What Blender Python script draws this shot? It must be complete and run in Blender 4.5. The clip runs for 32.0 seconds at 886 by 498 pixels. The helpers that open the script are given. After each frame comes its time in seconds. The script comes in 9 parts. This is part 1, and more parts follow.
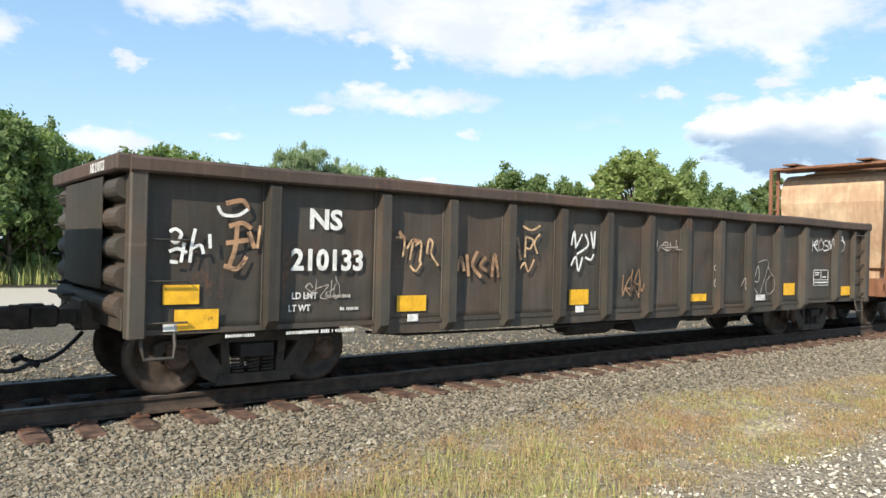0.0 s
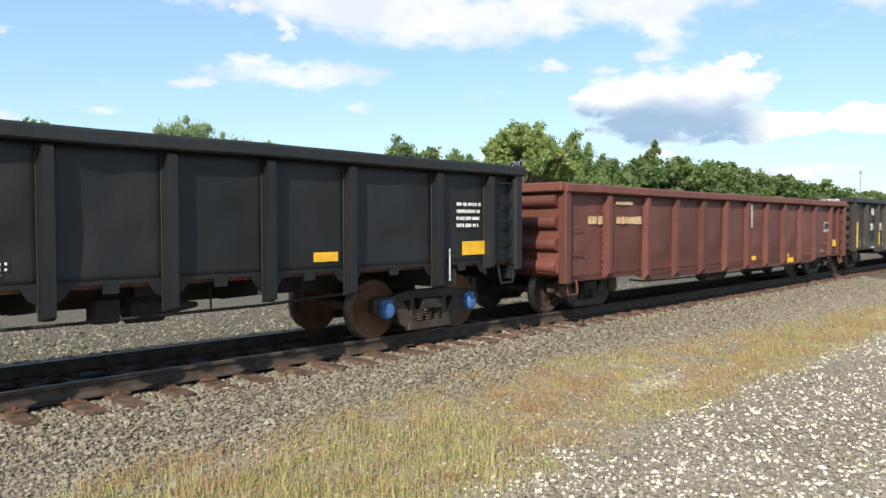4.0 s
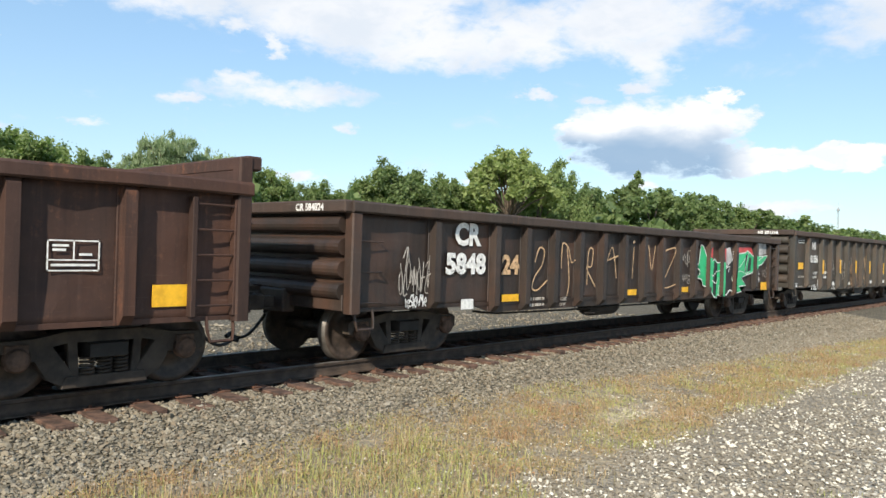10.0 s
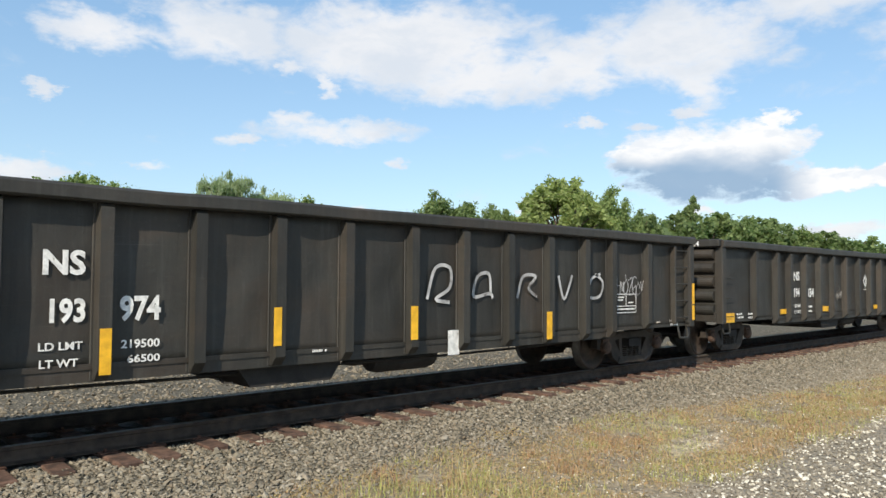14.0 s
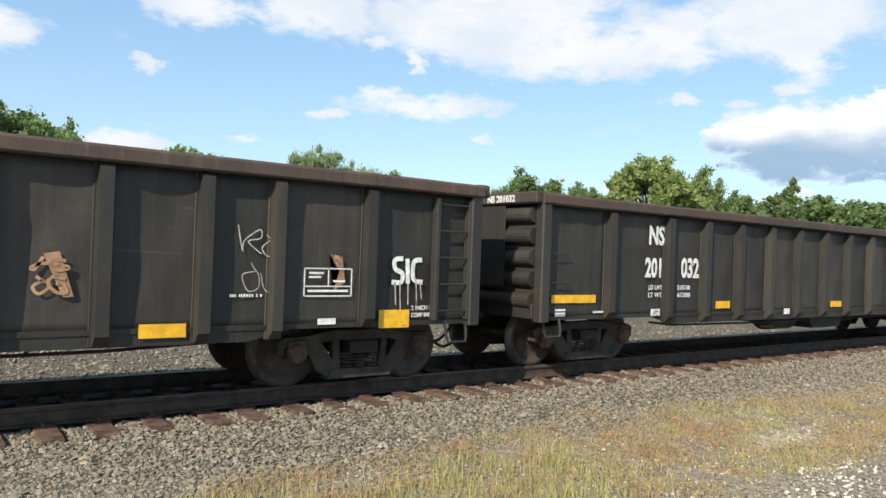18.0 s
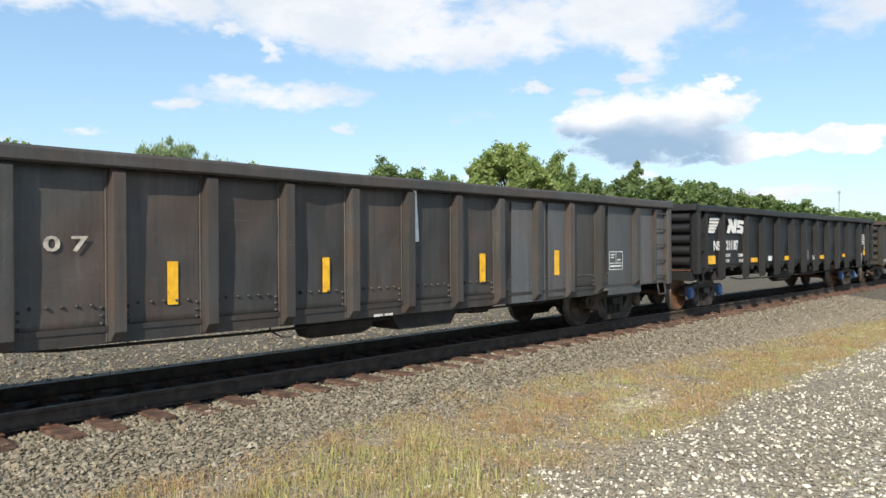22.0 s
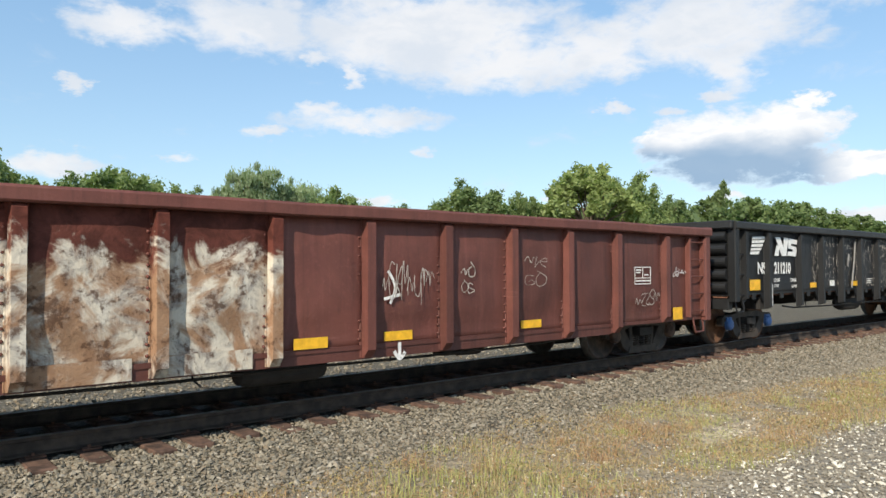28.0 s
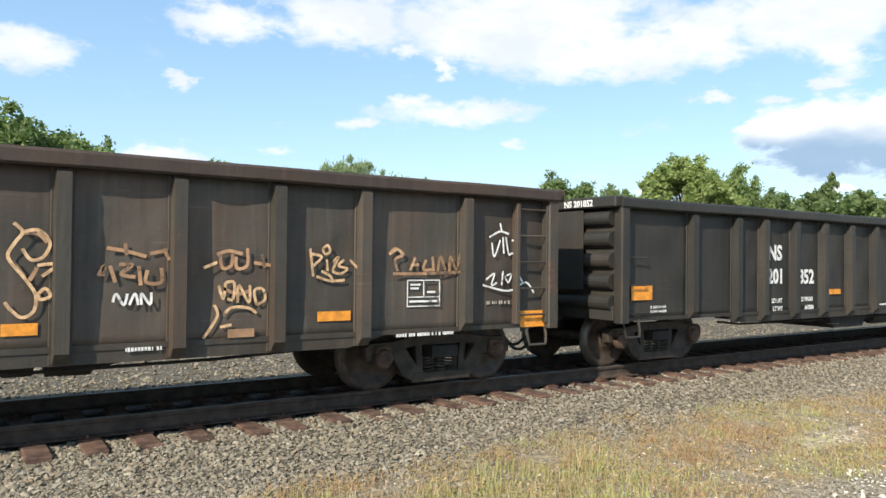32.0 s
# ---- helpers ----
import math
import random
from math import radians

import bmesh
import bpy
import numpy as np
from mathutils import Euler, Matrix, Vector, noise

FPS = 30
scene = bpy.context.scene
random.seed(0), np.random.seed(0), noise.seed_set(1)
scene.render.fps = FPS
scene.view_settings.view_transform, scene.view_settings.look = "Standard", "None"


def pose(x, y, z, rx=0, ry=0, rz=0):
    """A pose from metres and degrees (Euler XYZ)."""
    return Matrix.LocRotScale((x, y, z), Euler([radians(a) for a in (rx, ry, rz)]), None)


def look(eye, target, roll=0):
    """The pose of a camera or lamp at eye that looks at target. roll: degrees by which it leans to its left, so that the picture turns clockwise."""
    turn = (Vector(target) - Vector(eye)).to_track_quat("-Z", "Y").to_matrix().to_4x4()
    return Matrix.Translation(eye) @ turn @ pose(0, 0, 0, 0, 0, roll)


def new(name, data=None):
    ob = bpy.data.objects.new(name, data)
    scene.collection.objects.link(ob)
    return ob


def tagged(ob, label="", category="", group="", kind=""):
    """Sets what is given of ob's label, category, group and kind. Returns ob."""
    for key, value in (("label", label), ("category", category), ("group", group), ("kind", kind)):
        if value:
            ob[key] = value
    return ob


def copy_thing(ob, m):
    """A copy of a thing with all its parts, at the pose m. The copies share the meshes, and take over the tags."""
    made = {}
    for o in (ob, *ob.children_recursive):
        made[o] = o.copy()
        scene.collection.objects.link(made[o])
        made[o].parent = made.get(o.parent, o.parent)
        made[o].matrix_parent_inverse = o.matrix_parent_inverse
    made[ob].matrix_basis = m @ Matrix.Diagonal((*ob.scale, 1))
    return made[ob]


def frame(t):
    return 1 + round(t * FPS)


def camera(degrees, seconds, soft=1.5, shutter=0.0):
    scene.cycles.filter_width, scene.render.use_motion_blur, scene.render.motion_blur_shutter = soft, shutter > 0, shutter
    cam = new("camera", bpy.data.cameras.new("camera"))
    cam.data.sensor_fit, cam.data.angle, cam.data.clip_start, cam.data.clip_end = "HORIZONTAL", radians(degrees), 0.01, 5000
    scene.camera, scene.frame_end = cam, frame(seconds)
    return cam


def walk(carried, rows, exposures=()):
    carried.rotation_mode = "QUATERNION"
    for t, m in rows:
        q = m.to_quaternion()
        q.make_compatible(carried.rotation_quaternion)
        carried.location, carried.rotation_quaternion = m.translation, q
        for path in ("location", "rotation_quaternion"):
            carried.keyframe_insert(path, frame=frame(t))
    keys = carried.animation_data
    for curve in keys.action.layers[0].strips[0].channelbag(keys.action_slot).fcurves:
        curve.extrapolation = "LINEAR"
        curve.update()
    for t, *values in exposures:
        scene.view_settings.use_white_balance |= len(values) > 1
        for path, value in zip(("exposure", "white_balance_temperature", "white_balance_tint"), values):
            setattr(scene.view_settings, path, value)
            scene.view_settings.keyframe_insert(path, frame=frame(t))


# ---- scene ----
EYE = (0.0, -9.11, 1.68)
# seconds, tilt, lean, turn of the hand-held camera, which stays on one spot
TURNS = [(0, 90.1, -1.41, -37.55), (0.5, 90.08, -1.05, -41.66), (1, 89.42, -1.43, -44.79), (1.5, 88.91, -1.24, -45.59), (2, 88.67, -0.36, -46.1), (2.5, 88.51, 0.29, -47.27), (4.5, 88.11, 0.09, -45.04), (5, 88.22, -0.05, -44.41), (5.5, 88.41, -0.74, -44.04), (6, 88.63, -1.2, -43.53), (6.5, 88.94, -1.22, -42.88), (7, 89.16, -1.21, -38.93), (7.5, 89.21, -1.27, -37.86), (8, 89.32, -1.46, -39.69), (8.5, 89.55, -1.44, -41.59), (9, 89.66, -1.62, -42.1), (9.5, 89.73, -1.67, -43.81), (10, 89.99, -1.78, -47.15), (10.5, 90.15, -1.79, -48.46), (11, 90.27, -1.37, -47.41), (11.5, 90.76, -1.44, -42.94), (12, 92.59, -1.62, -41.61), (12.5, 93.52, -1.07, -41.62), (13, 93.92, -0.53, -41.31), (13.5, 93.87, -0.25, -41.2), (14, 92.4, -0.38, -43), (14.5, 92.28, -0.18, -42.81), (16.5, 91.61, -2.02, -41.93), (17, 91.43, -2.33, -41.89), (17.5, 91.2, -2.07, -41.2), (18, 90.42, -2.09, -36.51), (18.5, 89.81, -2.37, -36.18), (19, 89.39, -1.86, -39.14), (19.5, 88.76, -1.02, -46.66), (20, 89.14, -0.4, -45.52), (20.5, 89.03, 0.15, -44.54), (21, 89.15, 0.62, -45.72), (21.5, 89.43, 0.59, -46.52), (22, 89.74, 0.3, -47.01), (22.5, 89.83, 0.17, -46.83), (23, 89.67, 0.23, -46.5), (23.5, 89.24, 0.52, -45.21), (24, 88.83, 0.32, -43.33), (24.5, 88.44, 0.1, -38.04), (26.5, 87.92, 0.01, -40.58), (27, 88.61, -0.06, -41.29), (27.5, 91.09, -0.12, -41.68), (28, 91.5, 0.16, -40.88), (28.5, 91.54, 0, -39.03), (29, 91.79, -0.27, -38.58), (29.5, 91.45, -0.25, -37.94), (30, 91.23, -0.39, -37.37), (30.5, 91.07, -1, -36.63), (31, 90.94, -1, -35.83), (31.5, 90.89, -0.83, -35.13), (32, 90.85, -0.63, -33.96)]
cam = camera(62.19, 32.0)
walk(cam, [(t, pose(*EYE, a, b, c)) for t, a, b, c in TURNS], [(0.0, 0.42), (2.0, 0.32), (5.0, 0.40), (8.0, 0.38), (11.0, 0.32), (12.0, 0.32), (13.0, 0.22), (14.5, 0.20), (17.0, 0.28), (19.0, 0.36), (21.0, 0.40), (22.0, 0.30), (24.0, 0.27), (25.5, 0.36), (27.0, 0.50), (27.6, 0.32), (28.0, 0.22), (28.6, 0.05), (29.0, 0.22), (30.0, 0.36), (32.0, 0.46)])

# ---------------------------------------------------------------- light
SUN_ELEV, SUN_SIDE = radians(34), radians(27)
to_sun = Vector((-math.cos(SUN_SIDE) * math.cos(SUN_ELEV), -math.sin(SUN_SIDE) * math.cos(SUN_ELEV), math.sin(SUN_ELEV)))
sun = new("sun", bpy.data.lights.new("sun", "SUN"))
sun.data.energy, sun.data.angle, sun.data.color = 5.0, radians(0.6), (1.0, 0.915, 0.77)
sun.matrix_world = look((0, 0, 60), Vector((0, 0, 60)) - to_sun)


class Nodes:
    """Small helper to wire shader nodes."""

    def __init__(self, tree):
        self.tree = tree
        tree.nodes.clear()

    def add(self, kind, ins=None, **attrs):
        n = self.tree.nodes.new(kind)
        for k, v in attrs.items():
            setattr(n, k, v)
        for k, v in (ins or {}).items():
            if isinstance(v, bpy.types.NodeSocket):
                self.tree.links.new(v, n.inputs[k])
            else:
                n.inputs[k].default_value = v
        return n

    def m(self, op, a, b=0.0, c=0.0, clamp=False):
        n = self.add("ShaderNodeMath", {0: a, 1: b, 2: c}, operation=op, use_clamp=clamp)
        return n.outputs[0]

    def ramp(self, v, lo, hi, a=0.0, b=1.0):
        return self.add("ShaderNodeMapRange", {"Value": v, "From Min": lo, "From Max": hi, "To Min": a, "To Max": b}, interpolation_type="SMOOTHSTEP").outputs[0]

    def mix(self, f, a, b, mode="MIX"):
        n = self.add("ShaderNodeMix", data_type="RGBA", blend_type=mode)
        for i, v in ((0, f), (6, a), (7, b)):
            if isinstance(v, bpy.types.NodeSocket):
                self.tree.links.new(v, n.inputs[i])
            else:
                n.inputs[i].default_value = v if i == 0 else (*v, 1)[:4]
        return n.outputs[2]

    def noise(self, vec, scale, detail=4.0, rough=0.55, distort=0.0):
        return self.add("ShaderNodeTexNoise", {"Vector": vec, "Scale": scale, "Detail": detail, "Roughness": rough, "Distortion": distort}).outputs[0]


def make_sky():
    world = bpy.data.worlds.new("sky")
    world.use_nodes = True
    scene.world = world
    k = Nodes(world.node_tree)
    sky = k.add("ShaderNodeTexSky", sky_type="NISHITA", sun_disc=False, sun_elevation=SUN_ELEV, sun_rotation=math.atan2(to_sun.x, to_sun.y), air_density=1.0, dust_density=0.6, ozone_density=1.6)
    way = k.add("ShaderNodeTexCoord").outputs["Generated"]
    xyz = k.add("ShaderNodeSeparateXYZ", {0: way}).outputs
    az = k.m("MULTIPLY", k.m("ARCTAN2", xyz[0], xyz[1]), 180 / math.pi)
    el = k.m("MULTIPLY", k.m("ARCSINE", xyz[2]), 180 / math.pi)
    flat = k.add("ShaderNodeCombineXYZ", {0: az, 1: k.m("MULTIPLY", el, 1.9), 2: 0.0}).outputs[0]
    warp = k.add("ShaderNodeTexNoise", {"Vector": flat, "Scale": 0.42, "Detail": 5.0, "Roughness": 0.6}).outputs[1]
    bend = k.add("ShaderNodeSeparateColor", {0: warp}).outputs
    az2 = k.m("ADD", az, k.m("MULTIPLY", k.m("SUBTRACT", bend[0], 0.5), 5.0))
    el2 = k.m("ADD", el, k.m("MULTIPLY", k.m("SUBTRACT", bend[1], 0.5), 2.4))
    puff = k.noise(flat, 0.34, 9.0, 0.6, 0.35)
    broad = k.noise(flat, 0.12, 4.0, 0.55, 0.3)
    wide = k.noise(flat, 0.035, 3.0, 0.5)
    # banks of cloud: bearing, height, half width, half height, weight
    banks = [(17.7, 17.1, 4.4, 1.6, 1), (26.0, 17.9, 6, 2.4, 1), (39.9, 17.8, 11, 3.2, 1.2), (46.1, 15.5, 9.0, 2.2, 1.1), (53.0, 16.2, 5.5, 2.2, 1.1), (34.6, 11.3, 6.6, 1.0, 0.9), (31.1, 12.1, 2.4, 0.8, 0.9), (31.1, 15.8, 1.5, 0.7, 0.8), (33.8, 14.7, 1.1, 0.8, 0.8), (60.8, 17.2, 7.4, 3.2, 1.1), (62.7, 14.3, 2.3, 2.3, 0.9), (61.9, 12.4, 1.7, 0.5, 0.9), (27.3, 10.4, 1.7, 0.6, 1.0), (14.1, 12.8, 1.1, 0.7, 1.0), (54.0, 12.0, 1.5, 0.5, 1.0), (58.3, 11.4, 1.3, 0.5, 0.6), (39.2, 8.9, 1.1, 0.5, 0.6),
             (12.9, 7.2, 2.7, 1.0, 1.1), (20.8, 8.3, 1.6, 0.5, 0.8), (36.3, 5.2, 1.8, 0.6, 1.1), (49.7, 5.6, 0.8, 0.8, 1.0), (71.0, 3.7, 4.6, 0.6, 1.1), (62.2, 5.0, 1.6, 0.4, 0.9), (3.9, 13.8, 3.6, 1.7, 1), (82, 17, 9, 4, 0.9), (70, 19.5, 6, 2.4, 0.8), (8, 19.5, 4, 1.6, 0.8),
             (-25, 16, 16, 5, 1.0), (104, 15, 15, 5, 0.9)]
    # the tall cumulus with its flat grey base
    heap = [(62.3, 8.4, 5.8, 2.7, 1.2), (66.4, 10.0, 3.0, 1.8, 1.1), (67.6, 11.6, 1.4, 0.9, 1.0), (58.0, 9.0, 2.8, 1.1, 0.9), (70.0, 7.0, 3.6, 1.1, 1.1), (75.5, 7.2, 3.4, 0.9, 1.1)]

    def gather(start, rows):
        for a, e, w, h, s in rows:
            u = k.m("MULTIPLY", k.m("SUBTRACT", az2, a), 1 / w)
            v = k.m("MULTIPLY", k.m("SUBTRACT", el2, e), 1 / h)
            start = k.m("MAXIMUM", start, k.m("SUBTRACT", s, k.m("ADD", k.m("MULTIPLY", u, u), k.m("MULTIPLY", v, v))))
        return start

    total = gather(k.m("SUBTRACT", k.m("MULTIPLY", k.ramp(wide, 0.42, 0.7), k.ramp(el, 22.0, 40.0)), 0.55), banks)
    mound = gather(-1.0, heap)
    swell = k.m("ADD", k.m("MULTIPLY", k.m("SUBTRACT", puff, 0.5), 2.2), k.m("MULTIPLY", k.m("SUBTRACT", broad, 0.5), 1.6))
    thin = k.ramp(k.m("ADD", total, swell), -0.35, 0.95)
    solid = k.ramp(k.m("ADD", mound, k.m("MULTIPLY", swell, 0.9)), -0.25, 0.55)
    low = k.ramp(k.m("ADD", el, k.m("MULTIPLY", k.m("SUBTRACT", broad, 0.5), 5.0)), 10.2, 7.6)
    lee = k.ramp(az, 70.5, 67.0)
    mask = k.m("MAXIMUM", k.m("MULTIPLY", thin, 0.93), solid)
    thick = k.ramp(k.m("ADD", k.m("MULTIPLY", broad, 0.7), k.m("MULTIPLY", puff, 0.3)), 0.40, 0.60)
    white = k.mix(k.m("MULTIPLY", thick, 0.6), (0.81, 0.81, 0.82), (0.56, 0.63, 0.72))
    heaped = k.mix(k.m("MULTIPLY", k.m("MULTIPLY", low, lee), 0.92), k.mix(k.m("MULTIPLY", k.ramp(puff, 0.42, 0.62), 0.5), (0.90, 0.90, 0.90), (0.62, 0.69, 0.78)), (0.26, 0.40, 0.57))
    white = k.mix(solid, white, heaped)
    blue = k.add("ShaderNodeVectorMath", {0: sky.outputs[0], 1: (SKY_GAIN, SKY_GAIN, SKY_GAIN)}, operation="MULTIPLY").outputs[0]
    tint = k.mix(0.5, k.mix(1.0, blue, (0.96, 1.0, 1.02), "MULTIPLY"), k.mix(k.ramp(el, 1.0, 22.0), (0.46, 0.68, 0.85), (0.30, 0.53, 0.80)))
    both = k.mix(mask, tint, white)
    bg = k.add("ShaderNodeBackground", {"Color": both, "Strength": 1.0})
    k.tree.links.new(bg.outputs[0], k.add("ShaderNodeOutputWorld").inputs[0])


SKY_GAIN = 0.135
make_sky()

# ---------------------------------------------------------------- materials
MATS = {}


def material(name, build):
    if name not in MATS:
        mat = bpy.data.materials.new(name)
        mat.use_nodes = True
        k = Nodes(mat.node_tree)
        bsdf = k.add("ShaderNodeBsdfPrincipled")
        k.tree.links.new(bsdf.outputs[0], k.add("ShaderNodeOutputMaterial").inputs[0])
        for key, v in build(k).items():
            if isinstance(v, bpy.types.NodeSocket):
                k.tree.links.new(v, bsdf.inputs[key])
            else:
                bsdf.inputs[key].default_value = (*v, 1) if isinstance(v, tuple) else v
        MATS[name] = mat
    return MATS[name]


def spot(k, swing=40.0):
    """Object coordinates, shifted by a chance of each object."""
    co = k.add("ShaderNodeTexCoord").outputs["Object"]
    rnd = k.add("ShaderNodeObjectInfo").outputs["Random"]
    return k.add("ShaderNodeVectorMath", {0: co, 1: k.add("ShaderNodeCombineXYZ", {0: k.m("MULTIPLY", rnd, swing), 1: k.m("MULTIPLY", rnd, swing * 0.7), 2: k.m("MULTIPLY", rnd, swing * 0.3)}).outputs[0]}, operation="ADD").outputs[0], rnd


def bump(k, h, strength=0.3, dist=0.01):
    return k.add("ShaderNodeBump", {"Height": h, "Strength": strength, "Distance": dist}).outputs[0]


def paint(name, base, rust=0.35, dust=0.4, dark=0.5, rough=0.56, rust_colour=(0.11, 0.045, 0.022), band=0.0):
    """Weathered freight car paint: fading, stains that run down, scuffs, rust patches and a worn band."""

    def build(k):
        co, rnd = spot(k)
        flat = k.add("ShaderNodeTexCoord").outputs["Object"]
        z = k.add("ShaderNodeSeparateXYZ", {0: flat}).outputs[2]
        streak = k.noise(k.add("ShaderNodeMapping", {0: co, 3: (11.0, 11.0, 0.55)}).outputs[0], 1.0, 5.0, 0.65)
        scuff = k.noise(k.add("ShaderNodeMapping", {0: co, 3: (0.9, 0.9, 26.0)}).outputs[0], 1.0, 5.0, 0.7, 0.6)
        patch = k.noise(co, 1.25, 7.0, 0.64, 0.5)
        warm = k.noise(co, 0.75, 5.0, 0.6, 0.8)
        fine = k.noise(co, 17.0, 5.0, 0.7)
        c = k.mix(k.m("MULTIPLY", k.ramp(patch, 0.35, 0.62), dark), base, tuple(v * 0.5 for v in base))
        c = k.mix(k.m("MULTIPLY", k.ramp(warm, 0.42, 0.66), min(0.75, 0.25 + rust)), c, tuple(0.45 * v + 0.5 * r for v, r in zip(base, rust_colour)))
        fade = tuple(min(0.8, v * 1.55 + 0.02) for v in base)
        c = k.mix(k.m("MULTIPLY", k.ramp(streak, 0.5, 0.78), dust), c, fade)
        c = k.mix(k.m("MULTIPLY", k.ramp(streak, 0.48, 0.28), 0.45), c, tuple(v * 0.4 for v in base))
        c = k.mix(k.m("MULTIPLY", k.m("MULTIPLY", k.ramp(scuff, 0.60, 0.74), k.ramp(warm, 0.4, 0.6)), 0.55 * dust + 0.1), c, tuple(min(0.8, v * 2.1 + 0.06) for v in base))
        worn = k.m("MULTIPLY", k.ramp(z, 0.75, 1.2), k.ramp(z, 2.05, 1.55))
        r = k.m("ADD", k.m("MULTIPLY", patch, 0.55), k.m("ADD", k.m("MULTIPLY", fine, 0.22), k.m("MULTIPLY", streak, 0.38)))
        r = k.m("ADD", r, k.m("MULTIPLY", worn, band))
        rmask = k.ramp(r, 0.80 - 0.30 * rust, 0.92 - 0.26 * rust)
        rc = k.mix(k.ramp(fine, 0.3, 0.7), tuple(v * 0.6 for v in rust_colour), tuple(v * 1.9 for v in rust_colour))
        c = k.mix(k.m("MULTIPLY", rmask, 0.82), c, rc)
        c = k.mix(k.m("MULTIPLY", k.ramp(fine, 0.55, 0.75), 0.3), c, fade)
        tone = k.m("ADD", k.m("MULTIPLY", rnd, 0.5), 0.72)
        c = k.mix(1.0, c, k.add("ShaderNodeCombineXYZ", {0: tone, 1: tone, 2: tone}).outputs[0], "MULTIPLY")
        return {"Base Color": c, "Roughness": k.ramp(rmask, 0, 1, rough, 0.92), "Specular IOR Level": 0.5, "Normal": bump(k, k.m("ADD", k.m("MULTIPLY", patch, 2.2), k.m("MULTIPLY", fine, 0.6)), 0.5, 0.016)}

    return material(name, build)


def flaking(name, under, lo, hi, tone=1.0):
    """Whitish filler and primer that flake off steel; whole below the height lo, gone above hi."""

    def build(k):
        co, rnd = spot(k)
        z = k.add("ShaderNodeSeparateXYZ", {0: k.add("ShaderNodeTexCoord").outputs["Object"]}).outputs[2]
        big = k.noise(co, 1.5, 6.0, 0.62, 0.9)
        blot = k.noise(co, 3.4, 6.0, 0.65, 0.6)
        fine = k.noise(co, 15.0, 5.0, 0.7)
        streak = k.noise(k.add("ShaderNodeMapping", {0: co, 3: (9.0, 9.0, 1.0)}).outputs[0], 1.0, 4.0, 0.6)
        pale = k.mix(k.ramp(blot, 0.40, 0.58), (0.60, 0.54, 0.44), (0.33, 0.30, 0.265))
        pale = k.mix(k.m("MULTIPLY", k.ramp(streak, 0.5, 0.66), 0.6), pale, (0.70, 0.65, 0.55))
        pale = k.mix(k.m("MULTIPLY", k.ramp(big, 0.44, 0.58), 0.85), pale, k.mix(fine, (0.16, 0.075, 0.035), (0.36, 0.18, 0.08)))
        pale = k.mix(k.m("MULTIPLY", k.ramp(k.m("ADD", k.m("MULTIPLY", fine, 0.5), k.m("MULTIPLY", blot, 0.6)), 0.56, 0.66), 0.85), pale, (0.09, 0.048, 0.03))
        pale = k.mix(1.0, pale, (tone, tone, tone), "MULTIPLY")
        bare = k.mix(k.ramp(blot, 0.35, 0.65), under, tuple(v * 0.5 for v in under))
        edge = k.m("ADD", z, k.m("ADD", k.m("MULTIPLY", k.m("SUBTRACT", big, 0.5), 1.7), k.m("MULTIPLY", k.m("SUBTRACT", fine, 0.5), 0.25)))
        c = k.mix(k.ramp(edge, lo, hi), pale, bare)
        return {"Base Color": c, "Roughness": 0.85, "Specular IOR Level": 0.2, "Normal": bump(k, k.m("ADD", blot, fine), 0.6, 0.02)}

    return material(name, build)


def plain(name, base, rough=0.7, vary=0.35, scale=6.0, metal=0.0, relief=0.2, worn=0.0):
    def build(k):
        co, rnd = spot(k)
        n = k.noise(co, scale, 5.0, 0.6)
        c = k.mix(k.ramp(n, 0.3, 0.72), tuple(v * (1 - vary) for v in base), tuple(min(0.9, v * (1 + vary)) for v in base))
        if worn:
            chips = k.m("ADD", k.m("MULTIPLY", k.noise(co, 2.1, 5.0, 0.65), 0.6), k.m("MULTIPLY", k.noise(co, 16.0, 4.0, 0.7), 0.4))
            c = k.mix(k.m("MULTIPLY", k.ramp(chips, 0.66 - 0.22 * worn, 0.72 - 0.16 * worn), 0.85), c, (0.06, 0.045, 0.035))
        return {"Base Color": c, "Roughness": rough, "Metallic": metal, "Normal": bump(k, k.noise(co, scale * 4, 3.0), relief, 0.01)}

    return material(name, build)


def scatter(name, cols, rough=0.9, soft=0.25):
    """Loose pieces, each with a colour of its own out of a range."""

    def build(k):
        isl = k.add("ShaderNodeNewGeometry").outputs["Random Per Island"]
        ramp = k.add("ShaderNodeValToRGB", {0: isl})
        els = ramp.color_ramp.elements
        while len(els) < len(cols):
            els.new(0.5)
        for i, c in enumerate(cols):
            els[i].position, els[i].color = i / max(1, len(cols) - 1), (*c, 1)
        co = k.add("ShaderNodeTexCoord").outputs["Object"]
        n = k.noise(co, 45.0, 4.0, 0.65)
        c = k.mix(k.m("MULTIPLY", n, soft * 2), ramp.outputs[0], (0.05, 0.045, 0.04))
        return {"Base Color": c, "Roughness": rough, "Specular IOR Level": 0.25, "Normal": bump(k, n, 0.4, 0.006)}

    return material(name, build)


